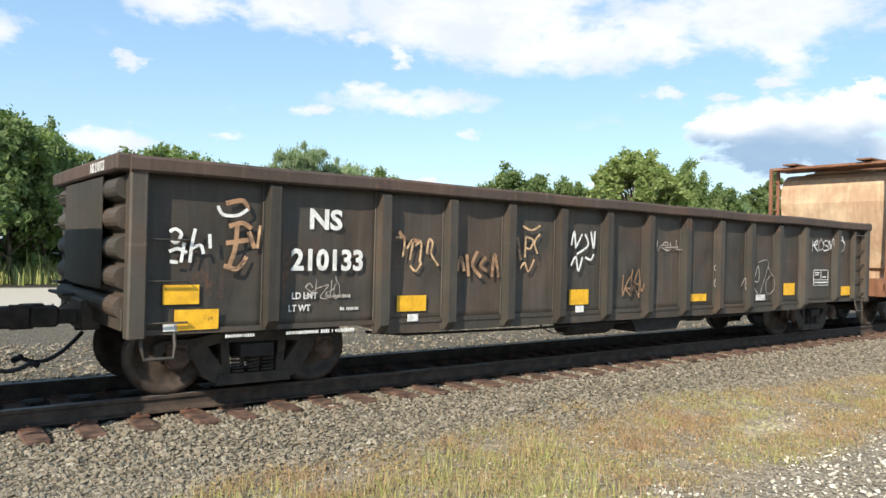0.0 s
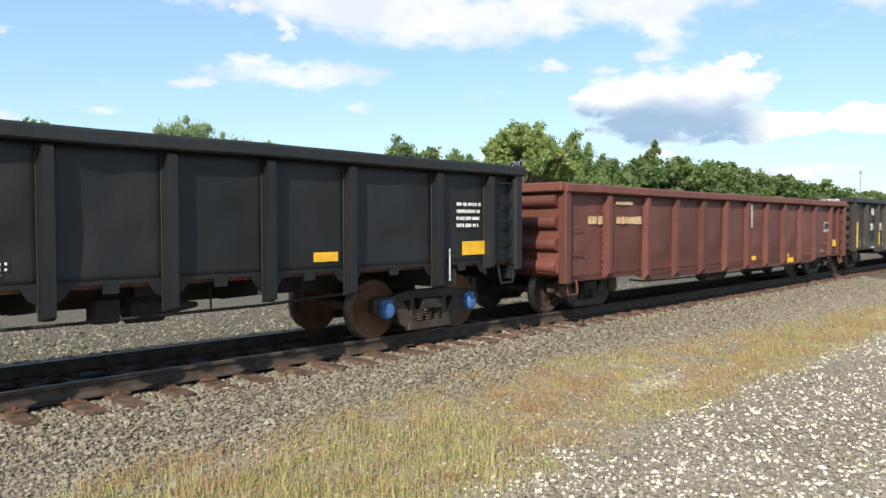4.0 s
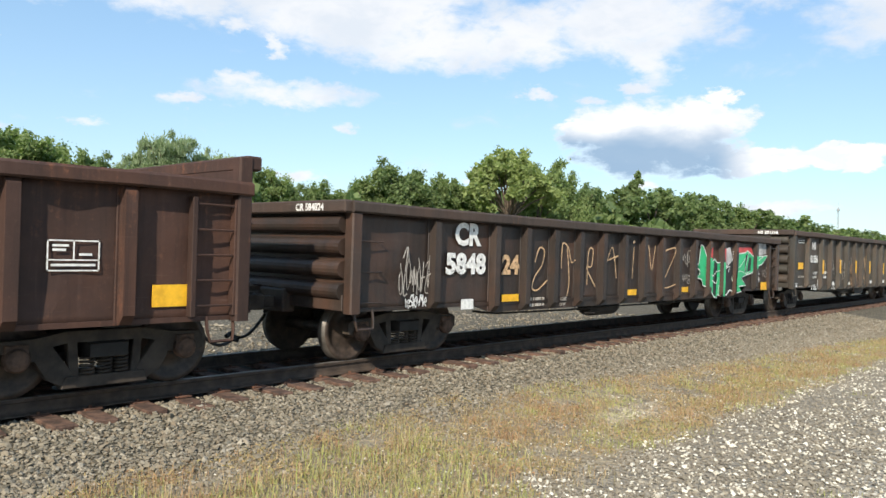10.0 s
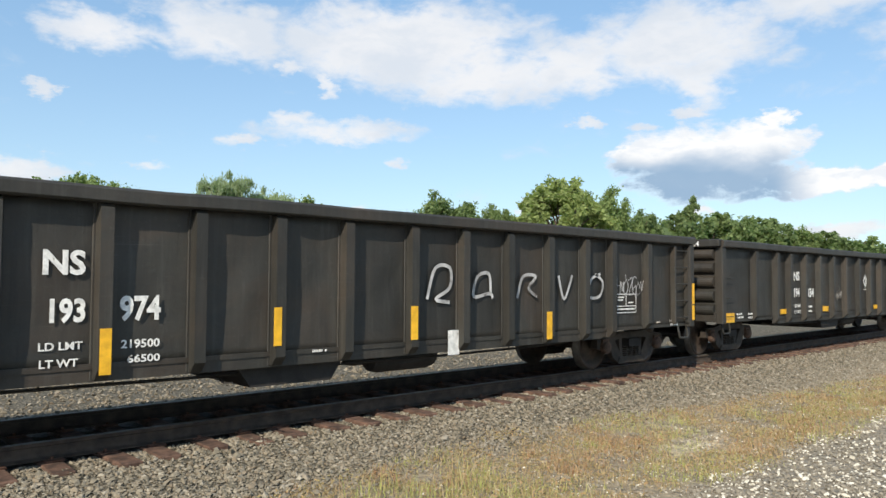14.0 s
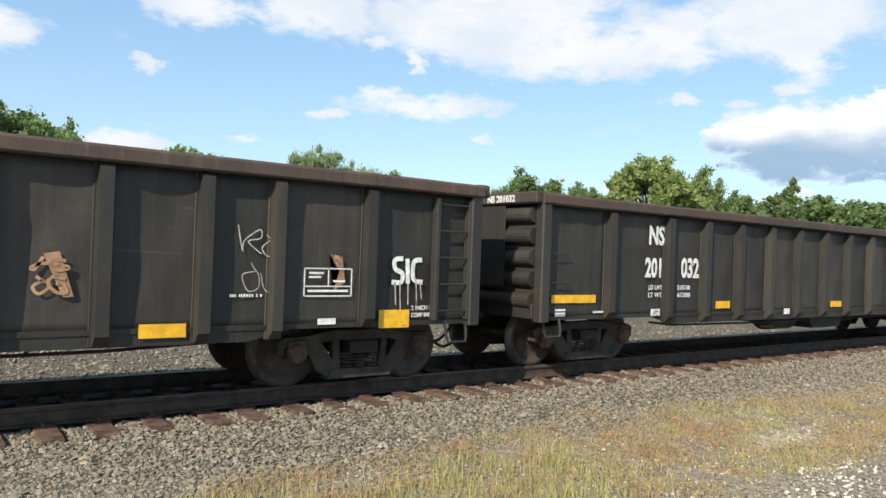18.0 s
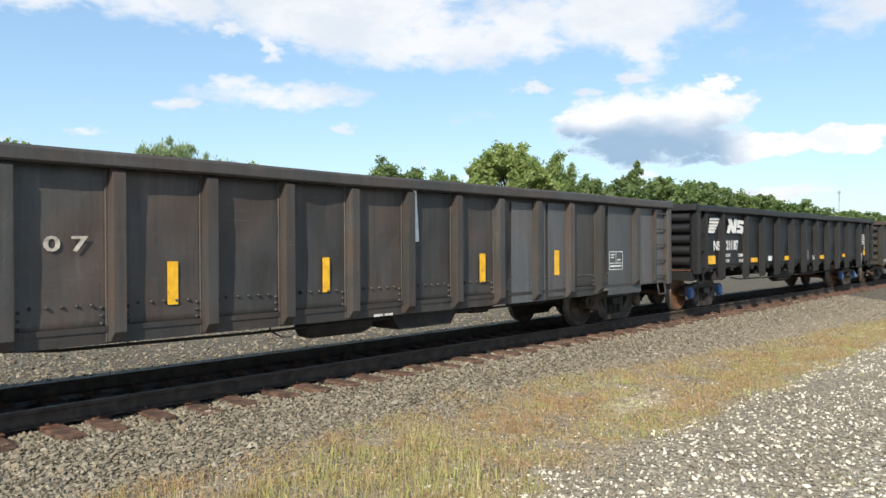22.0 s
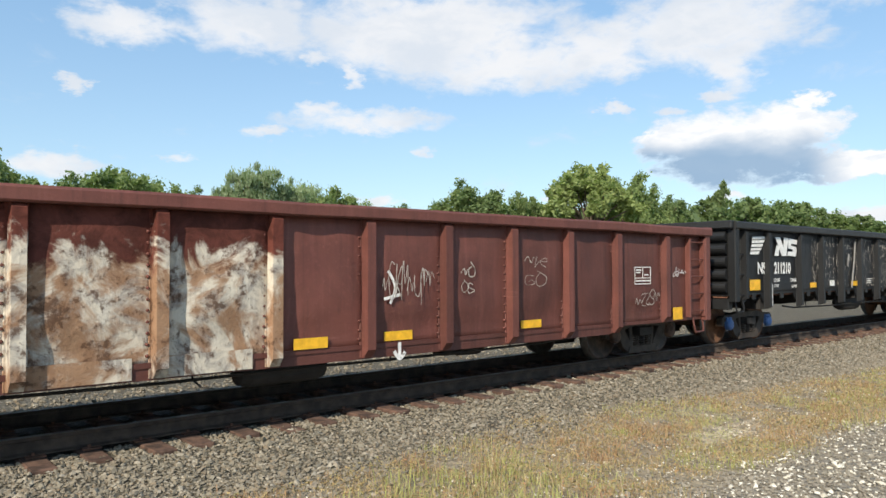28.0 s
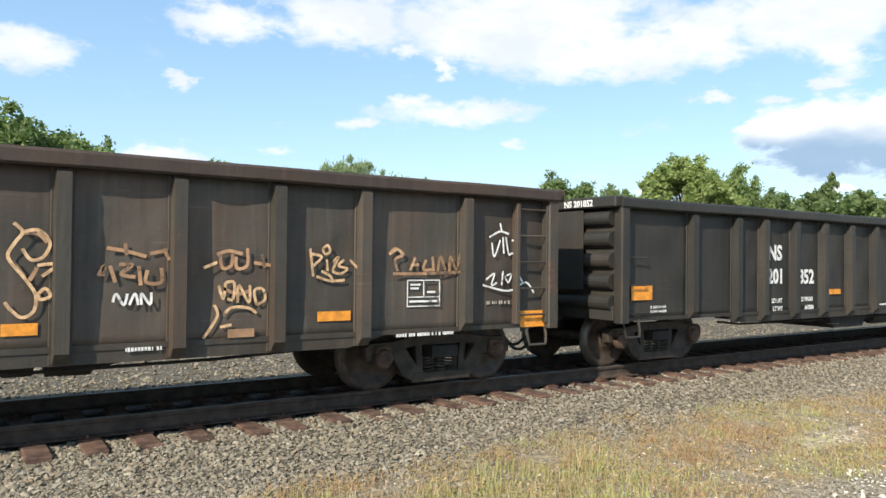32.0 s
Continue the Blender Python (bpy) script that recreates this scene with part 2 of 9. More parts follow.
def ground_mat():
    """Dirt under the stones and grass: ballast grey by the rails, soil, then pale crushed stone."""

    def build(k):
        co = k.add("ShaderNodeTexCoord").outputs["Object"]
        y = k.add("ShaderNodeSeparateXYZ", {0: co}).outputs[1]
        big = k.noise(co, 0.35, 5.0, 0.6)
        mid = k.noise(co, 2.2, 6.0, 0.65)
        cells = k.add("ShaderNodeTexVoronoi", {"Vector": co, "Scale": 17.0})
        tone = k.add("ShaderNodeSeparateColor", {0: cells.outputs["Color"]}).outputs[0]
        stone = k.mix(tone, (0.17, 0.15, 0.112), (0.40, 0.355, 0.275))
        stone = k.mix(k.ramp(cells.outputs["Distance"], 0.0, 0.55), stone, (0.10, 0.087, 0.065))
        soil = k.mix(k.ramp(mid, 0.3, 0.7), (0.22, 0.17, 0.11), (0.42, 0.345, 0.235))
        soil = k.mix(0.3, soil, stone)
        small = k.add("ShaderNodeTexVoronoi", {"Vector": co, "Scale": 30.0})
        st = k.add("ShaderNodeSeparateColor", {0: small.outputs["Color"]}).outputs[0]
        pale = k.mix(st, (0.17, 0.145, 0.11), (0.30, 0.265, 0.21))
        white = k.mix(k.ramp(st, 0.2, 0.9), (0.30, 0.27, 0.22), (0.62, 0.58, 0.50))
        edge = k.m("ADD", y, k.m("MULTIPLY", k.m("SUBTRACT", big, 0.5), 1.3))
        edge = k.m("ADD", edge, k.m("MULTIPLY", k.m("SUBTRACT", mid, 0.5), 0.9))
        c = k.mix(k.ramp(edge, -3.4, -2.4), soil, stone)
        # a bare sandy spot among the weeds
        x = k.add("ShaderNodeSeparateXYZ", {0: co}).outputs[0]
        u, v = k.m("MULTIPLY", k.m("SUBTRACT", x, 8.8), 1.1), k.m("MULTIPLY", k.m("ADD", y, 4.35), 2.6)
        round_spot = k.m("ADD", k.m("ADD", k.m("MULTIPLY", u, u), k.m("MULTIPLY", v, v)), k.m("MULTIPLY", k.m("SUBTRACT", mid, 0.5), 4.5))
        c = k.mix(k.m("MULTIPLY", k.ramp(round_spot, 1.2, 0.1), k.ramp(st, 0.1, 0.7)), c, (0.58, 0.48, 0.34))
        c = k.mix(k.ramp(edge, -5.7, -5.2), pale, c)
        c = k.mix(k.ramp(edge, -7.9, -6.9), white, c)
        # near-black track centre: oily ballast, with the train's shade painted into the colour
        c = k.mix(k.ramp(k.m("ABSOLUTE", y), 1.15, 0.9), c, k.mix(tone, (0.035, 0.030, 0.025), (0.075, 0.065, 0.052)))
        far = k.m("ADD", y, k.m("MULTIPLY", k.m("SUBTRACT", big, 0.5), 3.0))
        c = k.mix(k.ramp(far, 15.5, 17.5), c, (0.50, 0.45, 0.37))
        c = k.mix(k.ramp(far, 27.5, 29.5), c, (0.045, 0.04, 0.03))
        c = k.mix(k.ramp(far, 31.0, 33.0), c, (0.085, 0.13, 0.03))
        h = k.m("ADD", k.m("MULTIPLY", cells.outputs["Distance"], -1.0), mid)
        return {"Base Color": c, "Roughness": 0.95, "Specular IOR Level": 0.2, "Normal": bump(k, h, 0.9, 0.03)}

    return material("ground_soil", build)


def leaf(name, a, b):
    """Thin leaves that let some light through."""
    mat = bpy.data.materials.new(name)
    mat.use_nodes = True
    k = Nodes(mat.node_tree)
    isl = k.add("ShaderNodeNewGeometry").outputs["Random Per Island"]
    rnd = k.add("ShaderNodeObjectInfo").outputs["Random"]
    c = k.mix(isl, a, b)
    c = k.mix(k.m("MULTIPLY", rnd, 0.3), c, (0.05, 0.085, 0.035))
    skin = k.add("ShaderNodeBsdfPrincipled", {"Base Color": c, "Roughness": 0.6, "Specular IOR Level": 0.25})
    glow = k.add("ShaderNodeBsdfTranslucent", {"Color": k.mix(1.0, c, (1.0, 1.25, 0.5), "MULTIPLY")})
    both = k.add("ShaderNodeMixShader", {0: 0.38, 1: skin.outputs[0], 2: glow.outputs[0]})
    k.tree.links.new(both.outputs[0], k.add("ShaderNodeOutputMaterial").inputs[0])
    return mat


BARE = plain("dark_cast_steel", (0.042, 0.031, 0.023), 0.75, 0.5, 5.0)
GREASE = plain("greasy_underframe", (0.022, 0.019, 0.017), 0.8, 0.4, 4.0)
WHEEL = plain("rolled_wheel_steel", (0.055, 0.038, 0.028), 0.6, 0.5, 7.0)
NEWWHEEL = plain("fresh_rust_wheel", (0.14, 0.066, 0.033), 0.8, 0.3, 4.0)
TREAD = plain("worn_wheel_tread", (0.13, 0.115, 0.10), 0.5, 0.25, 9.0, 0.5)
RAILSIDE = plain("rusty_rail_side", (0.058, 0.040, 0.029), 0.85, 0.4, 6.0)
RAILTOP = plain("worn_rail_head", (0.20, 0.18, 0.165), 0.5, 0.2, 5.0, 0.5, 0.05)
TIEWOOD = plain("creosoted_tie_wood", (0.105, 0.06, 0.042), 0.95, 0.55, 7.0, 0.0, 0.6)
RUBBER = plain("black_rubber", (0.02, 0.02, 0.021), 0.6, 0.2)
RUSTCAP = plain("rusty_bearing_steel", (0.085, 0.05, 0.034), 0.85, 0.5, 8.0)
RUSTY = plain("bright_rust", (0.13, 0.06, 0.036), 0.9, 0.5, 8.0)
YELLOW = plain("yellow_reflector", (0.80, 0.42, 0.02), 0.5, 0.18, 9.0, 0.0, 0.05, worn=0.25)
ORANGE = plain("orange_reflector", (0.70, 0.27, 0.03), 0.55, 0.25, 9.0, 0.0, 0.05, worn=0.35)
WHITE = plain("white_lettering", (0.72, 0.71, 0.68), 0.6, 0.2, 14.0, 0.0, 0.05, worn=0.45)
DULL = plain("faded_lettering", (0.42, 0.38, 0.33), 0.7, 0.35, 14.0, 0.0, 0.05, worn=0.6)
CREAM = plain("worn_cream_lettering", (0.55, 0.36, 0.20), 0.7, 0.4, 14.0, 0.0, 0.05, worn=0.55)
GOLD = plain("yellow_lettering", (0.75, 0.50, 0.03), 0.6, 0.25, 10.0, 0.0, 0.05, worn=0.5)
BLACKPAINT = plain("black_lettering", (0.02, 0.02, 0.02), 0.6, 0.2)
GREEN = plain("green_spray", (0.03, 0.42, 0.17), 0.5, 0.2, 3.0, 0.0, 0.05, worn=0.2)
REDSPRAY = plain("red_spray", (0.5, 0.05, 0.05), 0.5, 0.2, 3.0, 0.0, 0.05, worn=0.5)
SILVER = plain("silver_spray", (0.45, 0.44, 0.43), 0.5, 0.45, 2.5, 0.0, 0.05, worn=0.6)
TANSPRAY = plain("tan_spray", (0.36, 0.21, 0.115), 0.6, 0.4, 3.0, 0.0, 0.05, worn=0.75)
BLUEHUB = plain("blue_hub", (0.05, 0.13, 0.33), 0.5, 0.2)
BARK = plain("tree_bark", (0.12, 0.09, 0.065), 0.95, 0.4, 3.0)
BALLAST = scatter("ballast_stone", [(0.148, 0.128, 0.090), (0.226, 0.194, 0.143), (0.287, 0.248, 0.184), (0.217, 0.166, 0.110), (0.400, 0.357, 0.282), (0.261, 0.223, 0.162), (0.191, 0.172, 0.133), (0.313, 0.272, 0.203)], 0.9, 0.18)
CRUSHED = scatter("brown_crushed_stone", [(0.19, 0.165, 0.125), (0.30, 0.265, 0.205), (0.23, 0.20, 0.15), (0.36, 0.32, 0.25), (0.26, 0.225, 0.175), (0.33, 0.29, 0.225), (0.21, 0.18, 0.14)], 0.9, 0.18)
PALESTONE = scatter("white_crushed_stone", [(0.62, 0.57, 0.47), (0.74, 0.70, 0.60), (0.48, 0.43, 0.34), (0.70, 0.65, 0.55), (0.56, 0.50, 0.39)], 0.85, 0.06)
WEEDS = scatter("low_weed_leaves", [(0.30, 0.24, 0.10), (0.40, 0.27, 0.13), (0.25, 0.22, 0.085), (0.46, 0.34, 0.17), (0.34, 0.29, 0.12), (0.42, 0.23, 0.115), (0.28, 0.26, 0.10)], 0.8, 0.12)
DRYGRASS = scatter("dry_grass", [(0.44, 0.32, 0.175), (0.54, 0.44, 0.27), (0.40, 0.24, 0.125), (0.48, 0.36, 0.20), (0.32, 0.28, 0.12), (0.42, 0.26, 0.135), (0.27, 0.265, 0.10)], 0.8, 0.12)
REDWEED = scatter("red_brown_weeds", [(0.40, 0.22, 0.11), (0.33, 0.18, 0.10), (0.46, 0.29, 0.15), (0.29, 0.21, 0.10), (0.50, 0.36, 0.20)], 0.8, 0.12)
GREENGRASS = scatter("green_grass", [(0.27, 0.30, 0.08), (0.36, 0.38, 0.11), (0.44, 0.40, 0.17), (0.31, 0.34, 0.085), (0.50, 0.44, 0.22)], 0.7, 0.1)
LEAVES = [leaf("maple_leaves", (0.147, 0.207, 0.078), (0.275, 0.334, 0.132)), leaf("pale_willow_leaves", (0.234, 0.297, 0.172), (0.398, 0.461, 0.282)), leaf("dark_oak_leaves", (0.117, 0.170, 0.071), (0.211, 0.267, 0.109)), leaf("light_locust_leaves", (0.211, 0.267, 0.092), (0.386, 0.436, 0.172))]

# ---------------------------------------------------------------- mesh helpers


def box(bm, x0, x1, y0, y1, z0, z1, bev=0.0):
    vs = [bm.verts.new(v) for v in ((x0, y0, z0), (x1, y0, z0), (x1, y1, z0), (x0, y1, z0), (x0, y0, z1), (x1, y0, z1), (x1, y1, z1), (x0, y1, z1))]
    fs = [bm.faces.new([vs[i] for i in q]) for q in ((3, 2, 1, 0), (4, 5, 6, 7), (0, 1, 5, 4), (1, 2, 6, 5), (2, 3, 7, 6), (3, 0, 4, 7))]
    if bev:
        bmesh.ops.bevel(bm, geom=list({e for f in fs for e in f.edges}), offset=bev, segments=1, affect="EDGES")
    return vs


def prism(bm, pts, y0, y1, axis="y"):
    """A polygon (given in x, z) pulled from y0 to y1."""
    n = len(pts)
    put = {"y": lambda a, b, c: (a, c, b), "x": lambda a, b, c: (c, a, b), "z": lambda a, b, c: (a, b, c)}[axis]
    lo = [bm.verts.new(put(a, b, y0)) for a, b in pts]
    hi = [bm.verts.new(put(a, b, y1)) for a, b in pts]
    bm.faces.new(lo), bm.faces.new(hi[::-1])
    for i in range(n):
        bm.faces.new((lo[i], hi[i], hi[(i + 1) % n], lo[(i + 1) % n]))


def tube(bm, path, r, sides=6):
    """A round bar along a path of points."""
    pts = [Vector(q) for q in path]
    rings = []
    for i, q in enumerate(pts):
        d = (pts[min(i + 1, len(pts) - 1)] - pts[max(i - 1, 0)]).normalized()
        a = d.orthogonal().normalized() if i == 0 else (a - d * a.dot(d)).normalized()
        b = d.cross(a)
        rings.append([bm.verts.new(q + (a * math.cos(w) + b * math.sin(w)) * r) for w in (2 * math.pi * j / sides for j in range(sides))])
    for p, q in zip(rings, rings[1:]):
        for j in range(sides):
            bm.faces.new((p[j], p[(j + 1) % sides], q[(j + 1) % sides], q[j]))
    bm.faces.new(rings[0][::-1]), bm.faces.new(rings[-1])


def lathe(bm, prof, centre=(0, 0, 0), sides=24, axis="y"):
    """Rings of (radius, place along the axis) about the axis."""
    rings = []
    for r, s in prof:
        ring = []
        for j in range(sides):
            w = 2 * math.pi * j / sides
            a, b = r * math.cos(w), r * math.sin(w)
            v = {"y": (a, s, b), "x": (s, a, b), "z": (a, b, s)}[axis]
            ring.append(bm.verts.new(Vector(centre) + Vector(v)))
        rings.append(ring)
    for p, q in zip(rings, rings[1:]):
        for j in range(sides):
            bm.faces.new((p[j], p[(j + 1) % sides], q[(j + 1) % sides], q[j]))
    for ring in (rings[0], rings[-1]):
        if (ring[0].co - ring[sides // 2].co).length > 1e-4:
            bm.faces.new(ring)


def mesh_of(name, bm, mat, smooth=False):
    bmesh.ops.recalc_face_normals(bm, faces=bm.faces)
    me = bpy.data.meshes.new(name)
    bm.to_mesh(me)
    bm.free()
    if smooth:
        me.shade_smooth()
    for one in mat if isinstance(mat, (list, tuple)) else [mat]:
        me.materials.append(one)
    return me


CACHE = {}


def cached(key, make):
    if key not in CACHE:
        CACHE[key] = make()
    return CACHE[key]


def piece(name, me, parent, at=(0, 0, 0), turn=0.0, label=""):
    ob = new(name, me)
    ob.parent = parent
    ob.location = at
    if turn:
        ob.rotation_euler = (0, 0, turn)
    return tagged(ob, label)


def part(name, bm, mat, parent, label="", smooth=False):
    return piece(name, mesh_of(name, bm, mat, smooth), parent, label=label)

# ---------------------------------------------------------------- ground and track


def fall(y):
    """Height of the ground across the line: ballast crown, shoulder, then the flat beside it."""
    if y > 0:
        return -0.25 - 0.22 * min(1.0, max(0.0, (y - 1.9) / 1.6))
    return -0.232 - 0.193 * min(1.0, max(0.0, (-y - 1.42) / 1.7)) + 0.05 * min(1.0, max(0.0, (-y - 4.5) / 3.0))


def make_ground():
    bm = bmesh.new()
    xs = [-3000, -600, -200, -60, -20] + [-8 + 1.0 * i for i in range(60)] + [60, 90, 150, 300, 700, 3000]
    ys = [-800, -200, -60, -25, -14, -11] + [-9.5 + 0.5 * i for i in range(30)] + [6, 7, 9, 12, 16, 22, 30, 45, 70, 120, 300, 900, 3000]
    grid = [[bm.verts.new((x, y, fall(y) + (0.010 * (noise.noise((x * 0.6, y * 0.6, 3)) if abs(y) < 30 and abs(x) < 80 else 0) if abs(y) > 1.7 else 0))) for y in ys] for x in xs]
    for a, b in zip(grid, grid[1:]):
        for j in range(len(ys) - 1):
            bm.faces.new((a[j], b[j], b[j + 1], a[j + 1]))
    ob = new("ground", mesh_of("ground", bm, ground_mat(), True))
    tagged(ob, "ballast, dry soil and pale crushed stone beside the railway", "ground", kind="structure")


RAIL_Y, TIE_STEP = 0.753, 0.525


def rail_section():
    return [(-0.075, -0.186), (0.075, -0.186), (0.075, -0.172), (0.02, -0.155), (0.009, -0.13), (0.009, -0.055), (0.034, -0.042), (0.036, -0.006), (0.026, 0.0), (-0.026, 0.0), (-0.036, -0.006), (-0.034, -0.042), (-0.009, -0.055), (-0.009, -0.13), (-0.02, -0.155), (-0.075, -0.172)]


def tie_shift(i):
    return 0.05 * noise.noise((i * 3.7, 1.5, 0.0))


def over_tie(x, y):
    """Whether a place lies on a tie."""
    i = round((x + 14) / TIE_STEP)
    return y > -1.46 and abs(x + 14 - i * TIE_STEP - tie_shift(i)) < 0.13


def make_track():
    track = new("railway_track")
    tagged(track, "straight railway track with rusty rails on dark wooden ties", "track", kind="structure")
    for side in (-1, 1):
        bm = bmesh.new()
        prism(bm, rail_section(), -500, 560, "x")
        for f in bm.faces:
            f.material_index = 1 if f.calc_center_median().z > -0.004 and len(f.verts) == 4 else 0
        rail = part("rail", bm, [RAILSIDE, RAILTOP], track, "worn steel rail with a polished head")
        rail.location.y = side * RAIL_Y
        if side < 0:
            near = rail
    # ties within reach of the camera are pieces of their own
    shapes = []
    for i in range(4):
        bm = bmesh.new()
        box(bm, -0.115, 0.115, -1.42, 1.42, -0.36, -0.19, 0.012)
        for v in bm.verts:
            v.co += noise.noise_vector(v.co * 3 + Vector((i * 9, 0, 0))) * 0.02
        shapes.append(mesh_of("tie", bm, TIEWOOD))
    rng = random.Random(4)
    for i in range(290):
        x = -14 + i * TIE_STEP + tie_shift(i)
        tie = piece("tie", shapes[i % 4], track, (x, rng.uniform(-0.05, 0.05), rng.uniform(-0.012, 0.01)), rng.uniform(-0.03, 0.03))
    bm = bmesh.new()
    for i in range(290, 850):
        x = -14 + i * TIE_STEP
        box(bm, x - 0.115, x + 0.115, -1.42, 1.42, -0.36, -0.19)
    far = part("tie_row", bm, TIEWOOD, track)
    far["kind"] = "stuff"
    plates, spikes = bmesh.new(), bmesh.new()
    for i in range(120):
        x = -14 + i * TIE_STEP
        for s in (-1, 1):
            y = s * RAIL_Y
            box(plates, x - 0.09, x + 0.09, y - 0.17, y + 0.17, -0.192, -0.178)
            for dy in (-0.095, 0.095):
                box(spikes, x - 0.03, x - 0.005, y + dy - 0.015, y + dy + 0.015, -0.18, -0.15)
    part("tie_plates", plates, RUSTY, track)["kind"] = "stuff"
    part("spikes", spikes, RUSTY, track)["kind"] = "stuff"


def pebbles(name, label, mat, spots, seed):
    """One joined heap of small angular stones. spots: x, y, z, size."""
    rng = np.random.default_rng(seed)
    form = np.array([(1, 0, 0), (-1, 0, 0), (0, 1, 0), (0, -1, 0), (0, 0, 1), (0, 0, -1), (0.6, 0.6, 0.5), (-0.6, -0.5, 0.55)], float)
    tri = np.array([(6, 0, 2), (6, 2, 4), (6, 4, 0), (7, 1, 3), (7, 3, 4), (7, 4, 1), (0, 4, 3), (2, 1, 4), (0, 3, 5), (3, 1, 5), (1, 2, 5), (2, 0, 5)])
    n = len(spots)
    ang = rng.uniform(0, 2 * np.pi, n)
    size = spots[:, 3:4] * rng.uniform(0.6, 1.25, (n, 3)) * np.array([1, 0.8, 0.62])
    v = form[None] * size[:, None] * rng.uniform(0.78, 1.15, (n, 8, 1))
    tilt = rng.uniform(-0.6, 0.6, n)
    c, s = np.cos(tilt)[:, None], np.sin(tilt)[:, None]
    v = np.stack([v[..., 0] * c - v[..., 2] * s, v[..., 1], v[..., 0] * s + v[..., 2] * c], -1)
    c, s = np.cos(ang)[:, None], np.sin(ang)[:, None]
    v = np.stack([v[..., 0] * c - v[..., 1] * s, v[..., 0] * s + v[..., 1] * c, v[..., 2]], -1) + spots[:, None, :3]
    faces = (tri[None] + 8 * np.arange(n)[:, None, None]).reshape(-1, 3)
    me = bpy.data.meshes.new(name)
    me.from_pydata(v.reshape(-1, 3).tolist(), [], faces.tolist())
    me.materials.append(mat)
    return tagged(new(name, me), label, "stones", kind="stuff")


def strew(rng, count, x0, x1, y0, y1, size, keep=None, lift=0.3, pull=1.6):
    """Places for stones, denser near the camera."""
    x = x0 + (x1 - x0) * rng.uniform(0, 1, count) ** pull
    y = rng.uniform(y0, y1, count)
    s = size * rng.lognormal(0, 0.28, count)
    rows = [(a, b, fall(b) + c * lift, c) for a, b, c in zip(x, y, s) if keep is None or keep(a, b)]
    return np.array(rows)


def patchy(x, y, scale=0.5, seed=0.0):
    return noise.noise((x * scale, y * scale, seed))


def weed_edge(x):
    """Where the ballast ends and the weeds begin."""
    return max(-4.3, -2.6 - (0.09 * (7 - x) if x < 7 else 0.105 * (x - 7)))


def make_stones():
    rng = np.random.default_rng(8)
    shoulder = lambda x, y: (not over_tie(x, y) or (y < -1.15 and patchy(x * 9, y * 9) > 0.05)) and (y > weed_edge(x) - 0.35 + 0.25 * patchy(x, y, 0.8) or patchy(x * 9, y * 9) > 0.14 * (weed_edge(x) - y) + 0.02)
    pebbles("ballast", "loose grey crushed-rock ballast along the rails", BALLAST, strew(rng, 72000, -0.3, 30, -4.4, -0.85, 0.0235, shoulder, 0.3, 1.65), 1)
    pebbles("ballast", "loose grey ballast between and beyond the rails", BALLAST, strew(rng, 9000, -1.5, 24, 1.0, 8.0, 0.036), 2)
    lane = lambda x, y: y < -5.3 + 0.35 * patchy(x, y, 0.7, 4) + 0.2 * patchy(x, y, 2.1, 8) and y > -2.2 - 0.97 * (x - 1.0) - 0.6
    pebbles("crushed_stone", "brown-grey crushed stone of the access lane", CRUSHED, strew(rng, 40000, 3.6, 24, -9.2, -4.9, 0.020, lane, 0.3, 1.7), 3)
    bare = lambda x, y: lane(x, y) and patchy(x, y, 0.55, 14) + 0.5 * patchy(x, y, 2.3, 15) > -0.30 - 0.22 * (-5.5 - y)
    pebbles("white_stone", "large white stones scattered over the access lane", PALESTONE, strew(rng, 10500, 3.6, 26, -9.2, -4.9, 0.0205, bare, 0.45, 1.7), 4)
    spread = lambda x, y: y < weed_edge(x) and patchy(x, y, 0.9, 19) > -0.25 + 0.5 * (y + 5.0) / 2.4
    pebbles("white_stone", "scattered pale stones among the dry grass", PALESTONE, strew(rng, 5200, 1.0, 26, -5.5, -2.6, 0.014, spread), 5)
    pebbles("crushed_stone", "small brown stones on the soil between weeds", CRUSHED, strew(rng, 14000, 1.0, 24, -5.6, -2.5, 0.017), 6)


def leaflets(name, label, mat, spots, seed):
    """One joined mat of small weed leaves. spots: x, y, z, size."""
    rng = np.random.default_rng(seed)
    n = len(spots)
    a, b = rng.normal(0, 1, (n, 3)), rng.normal(0, 1, (n, 3))
    a[:, 2] *= 0.7
    a /= np.linalg.norm(a, axis=1)[:, None]
    b -= a * (a * b).sum(1)[:, None]
    b /= np.linalg.norm(b, axis=1)[:, None]
    p, s = spots[:, :3], spots[:, 3:4]
    quads = np.stack([p - a * s, p - b * s * 0.32, p + a * s, p + b * s * 0.32], 1).reshape(-1, 3)
    me = bpy.data.meshes.new(name)
    me.from_pydata(quads.tolist(), [], np.arange(4 * n).reshape(-1, 4).tolist())
    me.materials.append(mat)
    return tagged(new(name, me), label, "weeds", kind="stuff")


